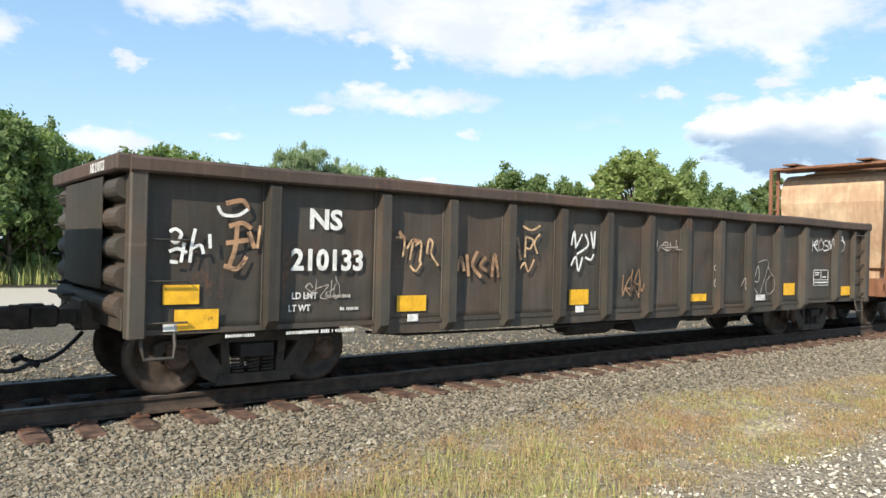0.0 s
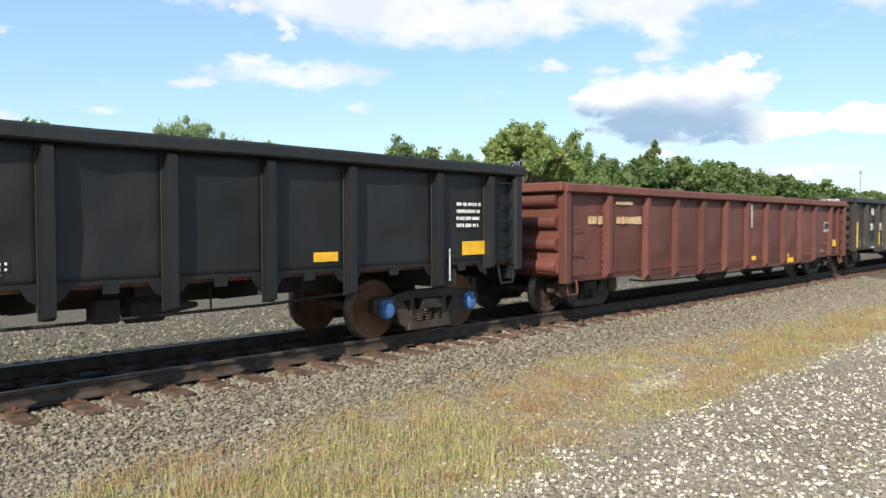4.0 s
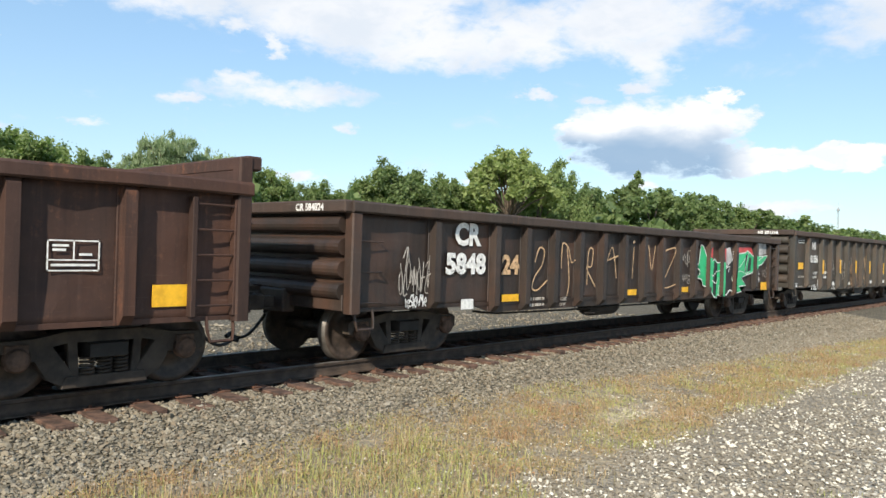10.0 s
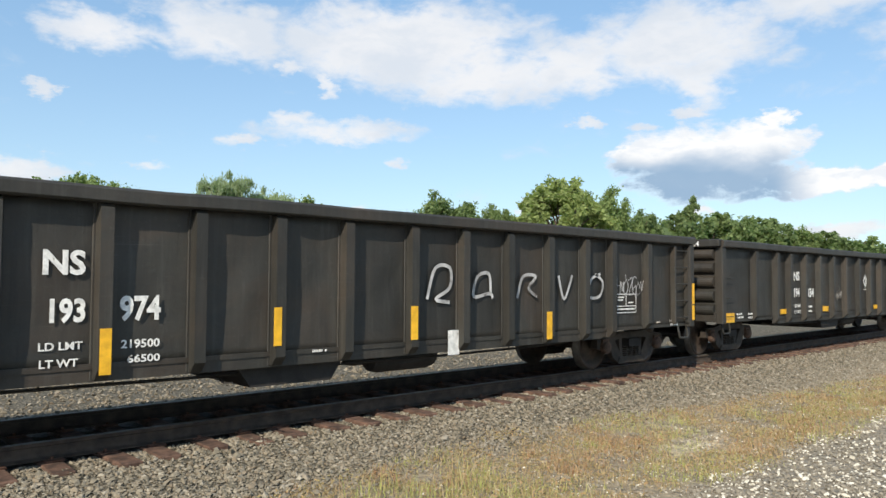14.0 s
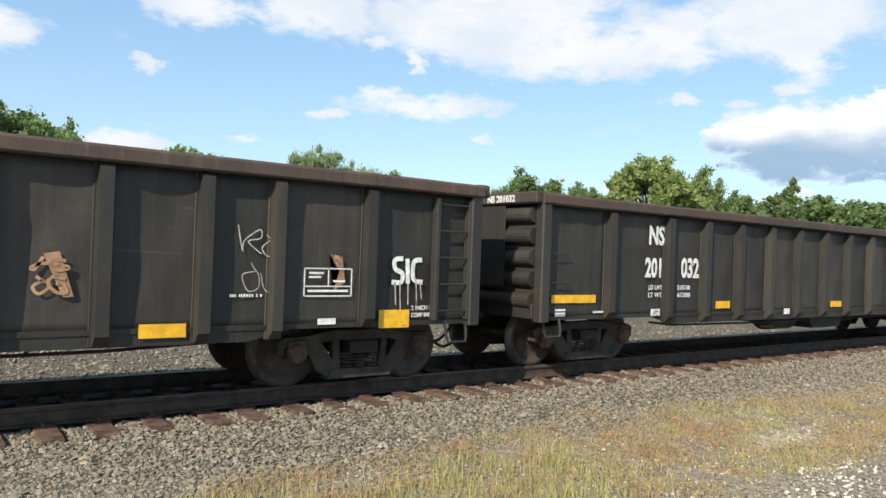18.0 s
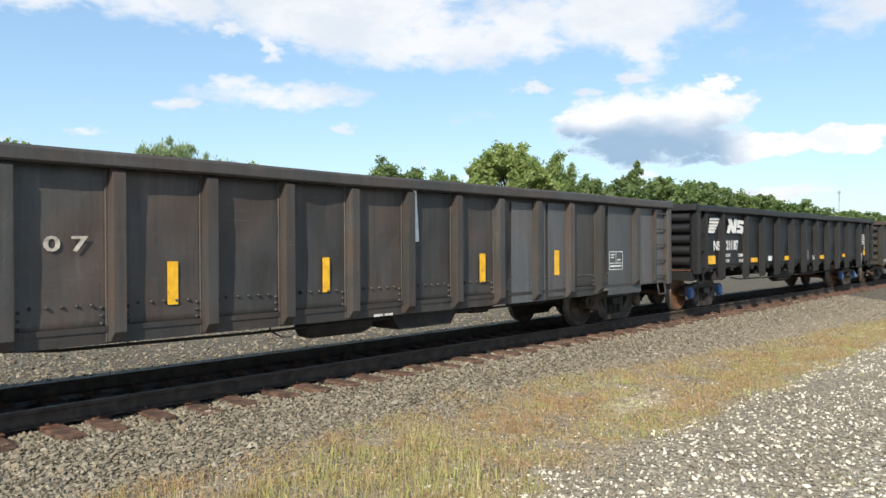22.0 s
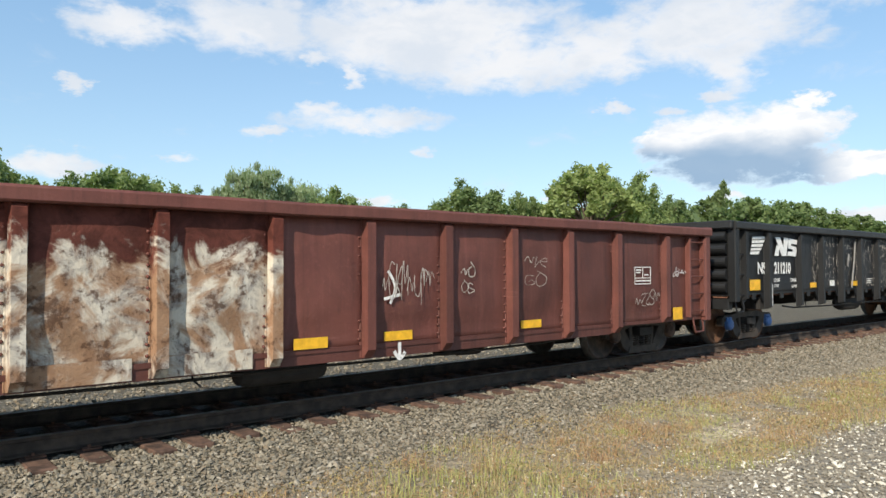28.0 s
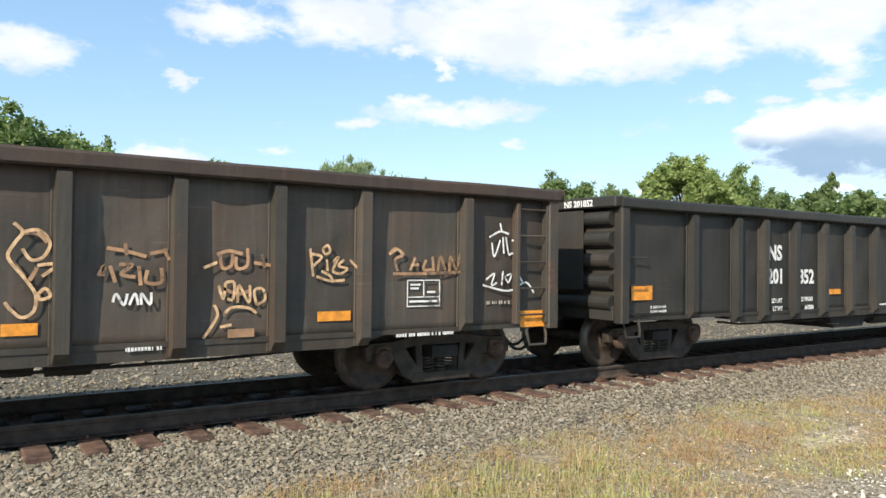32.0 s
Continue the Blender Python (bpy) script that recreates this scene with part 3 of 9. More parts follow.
def blades(name, label, mat, spots, seed, bend=0.4):
    """One joined stand of grass blades. spots: x, y, z, height, width."""
    rng = np.random.default_rng(seed)
    n = len(spots)
    ang, lean = rng.uniform(0, 2 * np.pi, n), rng.uniform(0.05, bend, n)
    dx, dy = np.cos(ang), np.sin(ang)
    h, w = spots[:, 3], spots[:, 4]
    lx, ly = np.cos(ang + 1.7) * lean * h, np.sin(ang + 1.7) * lean * h
    v = np.zeros((n, 5, 3))
    for i, (f, g) in enumerate(((0.0, 1.0), (0.0, -1.0), (0.55, 0.75), (0.55, -0.75), (1.0, 0.0))):
        v[:, i, 0] = spots[:, 0] + dx * w * g * 0.5 + lx * f * f
        v[:, i, 1] = spots[:, 1] + dy * w * g * 0.5 + ly * f * f
        v[:, i, 2] = spots[:, 2] + h * f * (1 - 0.25 * lean * f)
    faces = (np.array([(0, 1, 3), (0, 3, 2), (2, 3, 4)])[None] + 5 * np.arange(n)[:, None, None]).reshape(-1, 3)
    me = bpy.data.meshes.new(name)
    me.from_pydata(v.reshape(-1, 3).tolist(), [], faces.tolist())
    me.materials.append(mat)
    return tagged(new(name, me), label, "grass", kind="stuff")


def make_grass():
    rng = np.random.default_rng(12)

    def tufts(count, per, x0, x1, y0, y1, h, w, keep, pull=1.5, spread=0.09):
        out = []
        xs = x0 + (x1 - x0) * rng.uniform(0, 1, count) ** pull
        for x, y in zip(xs, rng.uniform(y0, y1, count)):
            if not keep(x, y):
                continue
            k = max(2, int(per * rng.uniform(0.4, 1.4)))
            hh = h * rng.lognormal(0, 0.3)
            for a, b in zip(rng.normal(0, spread, k), rng.normal(0, spread, k)):
                out.append((x + a, y + b, fall(y + b) - 0.01, hh * rng.uniform(0.5, 1.15), w * rng.uniform(0.6, 1.4)))
        return np.array(out)

    dry = lambda x, y: y < weed_edge(x) + 0.4 * patchy(x, y, 0.9, 2) and y > -5.35 + 0.4 * patchy(x, y, 0.8, 4) and patchy(x, y, 1.6, 6) > -0.2 and ((x - 8.8) * 1.1) ** 2 + ((y + 4.35) * 2.6) ** 2 > 0.5 + 1.5 * patchy(x, y, 3.0, 7)
    blades("dry_grass", "short dry straw-coloured grass on bare soil", DRYGRASS, tufts(14500, 14, 0.8, 40, -5.6, -2.3, 0.065, 0.0052, dry, 1.4, 0.1), 21, 1.2)
    bush = lambda x, y: dry(x, y) and patchy(x, y, 0.9, 31) > 0.05
    blades("dry_weeds", "red-brown dry weeds standing above the straw", REDWEED, tufts(2600, 22, 1.5, 32, -5.3, -2.6, 0.125, 0.005, bush, 1.35, 0.09), 26, 0.8)
    mat_of = tufts(8000, 9, 1.2, 34, -5.5, -2.4, 0.075, 0.02, dry, 1.4, 0.08)
    mat_of[:, 2] += mat_of[:, 3] * rng.uniform(0.1, 1.0, len(mat_of))
    leaflets("low_weeds", "low brown-green weeds covering the soil", WEEDS, mat_of[:, [0, 1, 2, 4]], 27)
    green = lambda x, y: y < weed_edge(x) + 0.1 and y > -5.5 and (patchy(x, y, 0.8, 11) > 0.08 or (x > 11 and y < -3.6 and patchy(x, y, 0.7, 3) > -0.1) or math.hypot(x - 7.7, (y + 4.95) * 1.4) < 0.75 or (y < -3.7 and x < 4.2 and patchy(x, y, 1.3, 3) > -0.1))
    blades("green_grass", "uncut green grass in tufts beside the ballast", GREENGRASS, tufts(4600, 13, 0.8, 34, -5.6, -2.6, 0.085, 0.0055, green), 22, 0.8)
    near = lambda x, y: patchy(x, y, 0.8, 13) > -0.2 and y > -2.6 - 0.97 * (x - 1.0)
    blades("tall_grass", "tall seeding grass with green and straw blades", GREENGRASS, tufts(360, 10, 1.3, 5.4, -5.7, -3.1, 0.19, 0.006, near, 1.0, 0.12), 23, 0.8)
    blades("tall_straw", "tall dry straw stems with drooping tips", DRYGRASS, tufts(330, 8, 1.3, 6.2, -5.7, -3.0, 0.19, 0.005, near, 1.0, 0.14), 28, 0.8)
    sprig = lambda x, y: patchy(x, y, 1.2, 17) > 0.38 or math.hypot(x - 6.0, y + 6.6) < 0.3
    blades("green_grass", "small green tufts growing through crushed stone", GREENGRASS, tufts(170, 14, 4.0, 18, -7.5, -5.2, 0.10, 0.006, sprig), 24, 0.6)
    far = lambda x, y: True
    blades("meadow_grass", "bright green uncut grass at the foot of the trees", GREENGRASS, tufts(5200, 7, -5, 120, 31, 44, 0.9, 0.08, far, 1.2, 0.6), 25, 0.5)


# ---------------------------------------------------------------- trees


def make_tree(kind, height, spread, seed, low=0.22, form="round", per=120):
    """A tree: tapered trunk, limbs, and a crown of many leaf sprays grown round the limbs' ends."""
    rng = np.random.default_rng(seed)
    tree = new("tree")
    bm = bmesh.new()
    ends = []
    top = height * (0.62 if form != "cone" else 0.95)
    bend = [Vector((rng.normal(0, 0.12), rng.normal(0, 0.12), 0)) for _ in range(5)]
    trunk = [Vector((0, 0, top * i / 4)) + bend[i] * i * 0.5 for i in range(5)]

    def limb(path, r0, r1):
        for i, (a, b) in enumerate(zip(path, path[1:])):
            f = i / max(1, len(path) - 1)
            tube(bm, [a, b], r0 + (r1 - r0) * f, 5)

    limb(trunk, 0.028 * height, 0.012 * height)
    count = 15 if form != "dome" else 26
    for i in range(count):
        f = low + (0.95 - low) * (i / (count - 1))
        start = Vector((0, 0, top * f)) + bend[2] * f * 2
        w = i * 2.4 + rng.normal(0, 0.4)
        reach = spread * (0.55 + 0.55 * math.sin(math.pi * min(1, 0.25 + 0.7 * f))) * rng.uniform(0.7, 1.15)
        up = height * (0.16 + 0.24 * f) * rng.uniform(0.8, 1.2)
        if form == "cone":
            reach, up = spread * (1.08 - f) * rng.uniform(0.8, 1.1), height * 0.05
        elif form == "dome":
            start = Vector((0, 0, top * (0.35 + 0.4 * f)))
            r = ((i + 0.5) / count) ** 0.5
            reach, up = spread * r, height * (0.50 + 0.44 * (1 - 0.9 * r * r) ** 0.5 + rng.uniform(-0.05, 0.03)) - start.z
        tip = start + Vector((math.cos(w) * reach, math.sin(w) * reach, up))
        mid = start.lerp(tip, 0.5) + Vector((0, 0, up * 0.12))
        limb([start, mid, tip], 0.010 * height, 0.003 * height)
        ends += [tip] if form == "dome" else [tip, mid.lerp(tip, 0.5) + Vector(rng.normal(0, 0.12, 3)) * spread]
    ends.append(Vector((0, 0, height * 0.9)))
    part("trunk", bm, BARK, tree)
    clumps, radii = [], []
    for e in ends:
        cr = spread * (rng.uniform(0.24, 0.44) if form == "round" else rng.uniform(0.18, 0.30))
        for _ in range(7):
            clumps.append(np.array(e) + rng.normal(0, 0.55, 3) * cr * np.array([1, 1, 0.75]))
            radii.append(cr * rng.uniform(0.22, 0.5))
    n = len(clumps) * per
    mid = np.repeat(np.array(clumps), per, 0)
    pos = mid + rng.normal(0, 0.62, (n, 3)) * np.repeat(np.array(radii), per)[:, None] * np.array([1, 1, 0.8])
    pos = pos[pos[:, 2] > height * 0.1]
    n = len(pos)
    a = rng.normal(0, 1, (n, 3))
    b = rng.normal(0, 1, (n, 3))
    if kind == 1:
        a, b = a * 0.35, b * 0.7 + np.array([0, 0, 1.3])
    else:
        a[:, 2] *= 0.6
    a /= np.linalg.norm(a, axis=1)[:, None]
    b /= np.linalg.norm(b, axis=1)[:, None]
    s = (rng.uniform(0.5, 1.15, n) * 0.0185 * (96 / per) ** 0.5 * height)[:, None]
    if kind == 1:
        a = a * 0.45
        b = b * 1.3
    quads = np.stack([pos - a * s - b * s * 0.6, pos + a * s - b * s * 0.5, pos + a * s * 0.7 + b * s, pos - a * s * 0.5 + b * s * 0.9], 1).reshape(-1, 3)
    faces = np.arange(4 * n).reshape(-1, 4).tolist()
    HEIGHTS.append(float(np.percentile(quads[:, 2], 99.7)))
    me = bpy.data.meshes.new("crown")
    me.from_pydata(quads.tolist(), [], faces)
    me.materials.append(LEAVES[kind])
    piece("crown", me, tree)
    return tree


HEIGHTS = []
TREE_WORDS = ["broad-crowned maple with dense green leaves", "pale green willow with upright feathery sprays", "dark green oak with a rounded crown", "light green locust with an open flat-topped crown"]


def make_trees():
    protos = [make_tree(0, 12, 4.6, 1), make_tree(1, 11, 3.9, 2, 0.22, "round", 150), make_tree(2, 12, 4.4, 3), make_tree(3, 13, 5.2, 4, 0.5, "dome", 105), make_tree(0, 10, 4.8, 5, 0.1), make_tree(2, 12, 3.9, 6, 0.05, "cone", 110), make_tree(2, 12, 4.8, 7, 0.1, "round", 52), make_tree(0, 11, 5.0, 8, 0.1, "round", 52)]
    kinds = [0, 1, 2, 3, 0, 2, 2, 0]
    # bearing in degrees from square to the track, distance, top height in degrees, prototype, width
    rows = [(5, 42, 9.4, 2, 0.9), (7.0, 44, 8.3, 0, 0.75), (9.0, 45, 7.7, 2, 0.55), (10.8, 50, 6.5, 0, 0.7), (1, 45, 9.4, 0, 1.0), (-3, 46, 9.6, 2, 1.0), (-8, 46, 9.5, 0, 1.0), (12.6, 60, 5.4, 4, 0.9), (14.6, 64, 6.2, 2, 0.8),
            (16.9, 66, 7.2, 0, 0.9), (19.1, 70, 6.5, 4, 0.9), (21.2, 74, 5.7, 2, 0.8), (24.3, 66, 6.3, 1, 0.75), (26.8, 64, 7.6, 1, 0.85), (29.0, 66, 6.6, 1, 0.8), (31.0, 74, 6.1, 4, 0.8), (32.8, 76, 5.9, 0, 0.75), (34.8, 84, 4.9, 2, 0.9), (37.2, 90, 4.7, 4, 1.0), (39.4, 95, 4.4, 0, 1.0),
            (41.6, 86, 5.6, 0, 0.9), (43.8, 84, 6.5, 2, 1.0), (46.2, 88, 5.7, 4, 0.9), (48.2, 92, 4.8, 0, 1.0), (49.6, 96, 5.0, 0, 0.9), (52.2, 78, 7.8, 3, 1.12), (54.4, 86, 6.9, 0, 0.75), (56.4, 92, 5.9, 4, 0.8), (58.2, 98, 5.2, 2, 1.0), (59.6, 104, 4.9, 4, 1.2),
            (61.4, 105, 6.1, 5, 0.8), (62.9, 110, 5.0, 0, 1.1), (64.6, 116, 4.7, 2, 1.2), (65.6, 122, 4.5, 4, 1.3), (67.0, 128, 4.1, 0, 1.3), (68.4, 136, 3.9, 3, 1.2), (69.8, 146, 3.5, 4, 1.4), (71.2, 156, 3.3, 3, 1.4), (72.6, 170, 2.8, 0, 1.4), (74.0, 185, 2.5, 3, 1.5), (75.4, 200, 2.2, 4, 1.6), (76.8, 220, 2.1, 0, 1.6), (78.4, 250, 1.9, 2, 1.8), (80.2, 300, 1.7, 4, 2.2), (82.2, 360, 1.5, 0, 2.4),
            (16, 85, 4.9, 2, 1.6), (23.5, 88, 4.6, 0, 1.6), (29, 92, 4.8, 2, 1.7), (38, 108, 3.8, 2, 1.9), (41.2, 106, 4.2, 4, 1.6), (51.5, 108, 4.4, 0, 1.6), (54.5, 112, 4.5, 2, 1.6), (57.5, 118, 4.2, 0, 1.6), (63.4, 135, 3.8, 2, 1.7), (66.2, 145, 3.3, 0, 1.7)]
    sizes = HEIGHTS
    rng = random.Random(3)
    for b, d, e, p, wide in rows:
        if d > 103 and p != 5:
            p = 6 + p % 2
        x, y = EYE[0] + d * math.sin(radians(b)), EYE[1] + d * math.cos(radians(b))
        h = (d * math.tan(radians(e)) + EYE[2] + 0.42) / sizes[p]
        m = Matrix.LocRotScale((x, y, -0.45), Euler((0, 0, rng.uniform(0, 6.28))), (0.8 * wide * h ** 0.5, 0.8 * wide * h ** 0.5, h))
        t = copy_thing(protos[p], m)
        tagged(t, TREE_WORDS[kinds[p]], "tree", "trees behind the railway")
    for p in protos:
        for o in (*p.children_recursive, p):
            bpy.data.objects.remove(o)
    # brush that closes the gaps at the foot of the trees
    rng2 = np.random.default_rng(77)
    quads, faces = [], []
    for i in range(26000):
        b = radians(rng2.uniform(-12, 84))
        d = rng2.uniform(48, 60) + 60 * max(0, math.sin(b)) ** 2 + (160 * max(0, math.sin(b) - 0.9) / 0.1 if b > 1.1 else 0)
        hmax = (3.4 + 1.2 * math.sin(b * 37) + 1.0 * math.sin(b * 91 + 1)) * (1 + 0.006 * d)
        q = np.array([EYE[0] + d * math.sin(b), EYE[1] + d * math.cos(b), -0.45 + hmax * rng2.uniform(0, 1) ** 0.8])
        s = rng2.uniform(0.2, 0.5) * (0.6 + d / 90)
        a, c = rng2.normal(0, 1, 3), rng2.normal(0, 1, 3)
        a, c = a / np.linalg.norm(a) * s, c / np.linalg.norm(c) * s
        k = len(quads)
        quads += [q - a, q + c, q + a, q - c]
        faces.append((k, k + 1, k + 2, k + 3))
    me = bpy.data.meshes.new("brush")
    me.from_pydata([tuple(map(float, q)) for q in quads], [], faces)
    me.materials.append(LEAVES[2])
    tagged(new("brush", me), "dense green brush under the tree line", "brush", kind="stuff")


def make_tower():
    mast = new("radio_mast")
    tagged(mast, "distant slim grey lattice radio mast", "mast")
    b, d = radians(75.35), 420.0
    mast.location = (d * math.sin(b), EYE[1] + d * math.cos(b), -0.45)
    bm = bmesh.new()
    for i in range(3):
        w = i * 2.094
        tube(bm, [(0.55 * math.cos(w), 0.55 * math.sin(w), 0), (0.35 * math.cos(w), 0.35 * math.sin(w), 29)], 0.09, 4)
    for j in range(14):
        tube(bm, [(0.5, 0, 2 * j), (-0.25, 0.42, 2 * j + 2)], 0.05, 3)
    steel = plain("galvanised_mast_steel", (0.32, 0.33, 0.34), 0.5, 0.1)
    part("lattice", bm, steel, mast)
    bm = bmesh.new()
    tube(bm, [(0, 0, 29), (0, 0, 32)], 0.06, 4)
    box(bm, -0.6, 0.6, -0.6, 0.6, 27.4, 28.6, 0.1)
    part("antenna", bm, steel, mast)


make_ground()
make_track()

# ---------------------------------------------------------------- rolling stock
WHEEL_R, TRUCK_X = 0.44, 6.62
PANEL_Y, RIB_D, RIB_W = 1.50, 0.13, 0.15


def wheelset_mesh(plate):
    bm = bmesh.new()
    for s in (-1, 1):
        y = s * 0.70
        prof = [(0.09, -s * 0.02), (0.09, s * 0.10), (0.13, s * 0.085), (0.19, s * 0.045), (0.33, s * 0.03), (0.37, s * 0.085), (WHEEL_R, s * 0.085), (WHEEL_R + 0.004, -s * 0.02), (WHEEL_R + 0.028, -s * 0.035), (WHEEL_R + 0.02, -s * 0.055), (0.36, -s * 0.055), (0.32, 0.0), (0.17, -s * 0.01)]
        lathe(bm, prof, (0, y, 0), 28)
    for f in bm.faces:
        c = f.calc_center_median()
        if math.hypot(c.x, c.z) > WHEEL_R - 0.012 and abs(c.y) > 0.66:
            f.material_index = 1
    lathe(bm, [(0.082, -0.95), (0.082, -0.62), (0.075, -0.3), (0.075, 0.3), (0.082, 0.62), (0.082, 0.95)], (0, 0, 0), 12)
    for s in (-1, 1):
        for j in range(3):
            w = j * 2.094
            lathe(bm, [(0.012, s * 1.135), (0.012, s * 1.15)], (0.05 * math.cos(w), 0, 0.05 * math.sin(w)), 6)
    return mesh_of("wheelset", bm, [plate, TREAD], True)


def sideframe_mesh():
    bm = bmesh.new()
    y0, y1 = -0.07, 0.07
    prism(bm, [(-1.13, 0.50), (-1.13, 0.58), (-1.05, 0.63), (-0.72, 0.63), (-0.42, 0.70), (0.42, 0.70), (0.72, 0.63), (1.05, 0.63), (1.13, 0.58), (1.13, 0.50), (0.70, 0.52), (0.40, 0.585), (-0.40, 0.585), (-0.70, 0.52)], y0, y1)
    for s in (-1, 1):
        prism(bm, [(s * 0.80, 0.55), (s * 0.55, 0.56), (s * 0.33, 0.25), (s * 0.42, 0.105), (s * 0.60, 0.21)], y0 * 0.9, y1 * 0.9)
        prism(bm, [(s * 0.40, 0.60), (s * 0.30, 0.60), (s * 0.27, 0.20), (s * 0.37, 0.20)], y0 * 0.8, y1 * 0.8)
        prism(bm, [(s * 1.13, 0.56), (s * 1.03, 0.56), (s * 1.03, 0.40), (s * 1.13, 0.42)], y0, y1)
        prism(bm, [(s * 0.70, 0.56), (s * 0.76, 0.56), (s * 0.76, 0.40), (s * 0.68, 0.42)], y0, y1)
    prism(bm, [(-0.46, 0.10), (0.46, 0.10), (0.42, 0.225), (-0.42, 0.225)], y0 * 1.2, y1 * 1.2)
    bmesh.ops.bevel(bm, geom=bm.edges[:], offset=0.008, segments=1, affect="EDGES")
    return mesh_of("side_frame", bm, BARE)


def springs_mesh():
    bm = bmesh.new()
    path = []
    for j in range(41):
        w = j * 0.78
        path.append((0.07 * math.cos(w), 0.07 * math.sin(w), 0.22 + 0.20 * j / 40))
    tube(bm, path, 0.016, 4)
    return mesh_of("spring", bm, BARE, True)


def bolster_mesh():
    bm = bmesh.new()
    prism(bm, [(-1.15, 0.42), (-1.15, 0.56), (-0.7, 0.62), (-0.25, 0.66), (0.25, 0.66), (0.7, 0.62), (1.15, 0.56), (1.15, 0.42), (0.6, 0.36), (-0.6, 0.36)], -0.2, 0.2, "x")
    lathe(bm, [(0.2, 0.64), (0.2, 0.72)], (0, 0, 0), 14, "z")
    for s in (-1, 1):
        box(bm, s * 0.36 - 0.05, s * 0.36 + 0.05, -0.75, 0.75, 0.34, 0.44)
    return mesh_of("bolster", bm, GREASE)


def cap_mesh(mat):
    bm = bmesh.new()
    lathe(bm, [(0.125, 0.0), (0.125, 0.07), (0.105, 0.10), (0.06, 0.115), (0.0005, 0.117)], (0, 0, 0), 14)
    box(bm, -0.11, 0.11, -0.03, 0.06, 0.06, 0.155, 0.01)
    return mesh_of("bearing_cap", bm, mat, False)


WHEELS = []


def add_truck(car, x, index, hub):
    truck = piece("truck", cached("bolster", bolster_mesh), car, (x, 0, 0), label="cast steel two-axle freight truck")
    for s in (-1, 1):
        piece("side_frame", cached("frame", sideframe_mesh), truck, (0, s * 1.0, 0))
        for x0 in (-0.18, 0.0, 0.18):
            piece("spring", cached("springs", springs_mesh), truck, (x0, s * 1.02, 0))
        for a in (-0.89, 0.89):
            cap = piece("bearing_cap", cached("cap" + hub.name, lambda: cap_mesh(hub)), truck, (a, s * 1.05, WHEEL_R), 0.0 if s > 0 else math.pi)
    for a in (-0.89, 0.89):
        w = piece("wheelset", cached("wheelset" + hub.name, lambda: wheelset_mesh(NEWWHEEL if hub is BLUEHUB else WHEEL)), truck, (a, 0, WHEEL_R), label="pair of steel wheels on an axle")
        WHEELS.append((w, index, x + a, a))


def coupler_mesh():
    bm = bmesh.new()
    box(bm, -0.15, 0.42, -0.075, 0.075, -0.08, 0.08, 0.012)
    box(bm, 0.38, 0.56, -0.14, 0.13, -0.11, 0.12, 0.03)
    prism(bm, [(0.52, -0.15), (0.74, -0.12), (0.72, -0.02), (0.60, -0.03), (0.52, 0.02)], -0.12, 0.14, "z")
    prism(bm, [(0.52, 0.14), (0.66, 0.16), (0.70, 0.09), (0.52, 0.06)], -0.10, 0.11, "z")
    return mesh_of("coupler", bm, BARE)


def hose_mesh():
    bm = bmesh.new()
    path = []
    for j in range(13):
        f = j / 12
        path.append((0.02 + 0.66 * f, -0.38 + 0.14 * f, -0.12 - 0.40 * math.sin(math.pi * min(1, f * 0.62 + 0.04)) + 0.06 * f))
    tube(bm, path, 0.024, 6)
    tube(bm, [(0.66, -0.25, -0.40), (0.76, -0.22, -0.44)], 0.035, 6)
    tube(bm, [(-0.15, -0.38, -0.06), (0.04, -0.38, -0.13)], 0.03, 6)
    return mesh_of("air_hose", bm, RUBBER, True)


def rib_mesh(key, height, mat, top=0.05, foot=0.10, depth=RIB_D, width=RIB_W):
    """A pressed side stake: flanged hat section with slanted ends."""

    def make():
        bm = bmesh.new()
        rings = []
        for z, d in ((0.0, depth * 0.35), (foot, depth), (height - top, depth), (height, depth * 0.55)):
            rings.append([bm.verts.new(v) for v in ((-width * 0.68, 0, z), (-width * 0.62, -0.012, z), (-width * 0.5, -0.012, z), (-width * 0.42, -d, z), (width * 0.42, -d, z), (width * 0.5, -0.012, z), (width * 0.62, -0.012, z), (width * 0.68, 0, z))])
        for a, b in zip(rings, rings[1:]):
            for j in range(7):
                bm.faces.new((a[j], a[j + 1], b[j + 1], b[j]))
        bm.faces.new(rings[0][::-1]), bm.faces.new(rings[-1])
        for r in (rings,):
            for a, b in zip(r, r[1:]):
                bm.faces.new((a[7], a[0], b[0], b[7]))
        return mesh_of("stake", bm, mat)

    return cached(key, make)


def dent(u, w, width, z, seed, bulge, sill):
    """How far a side sheet stands out at u, w (0 to 1 across and up)."""
    room = min(1.0, 6 * u * (1 - u)) * min(1.0, 6 * w * (1 - w))
    swell = bulge * max(0.0, min(1.0, (z - sill) / 0.12)) if sill else bulge
    return room * (swell + 0.042 * (noise.noise((u * 2.4 * width + seed * 7, w * 2.6, seed)) - 0.45) + 0.016 * noise.noise((u * 5 * width + seed, w * 8, 5)))


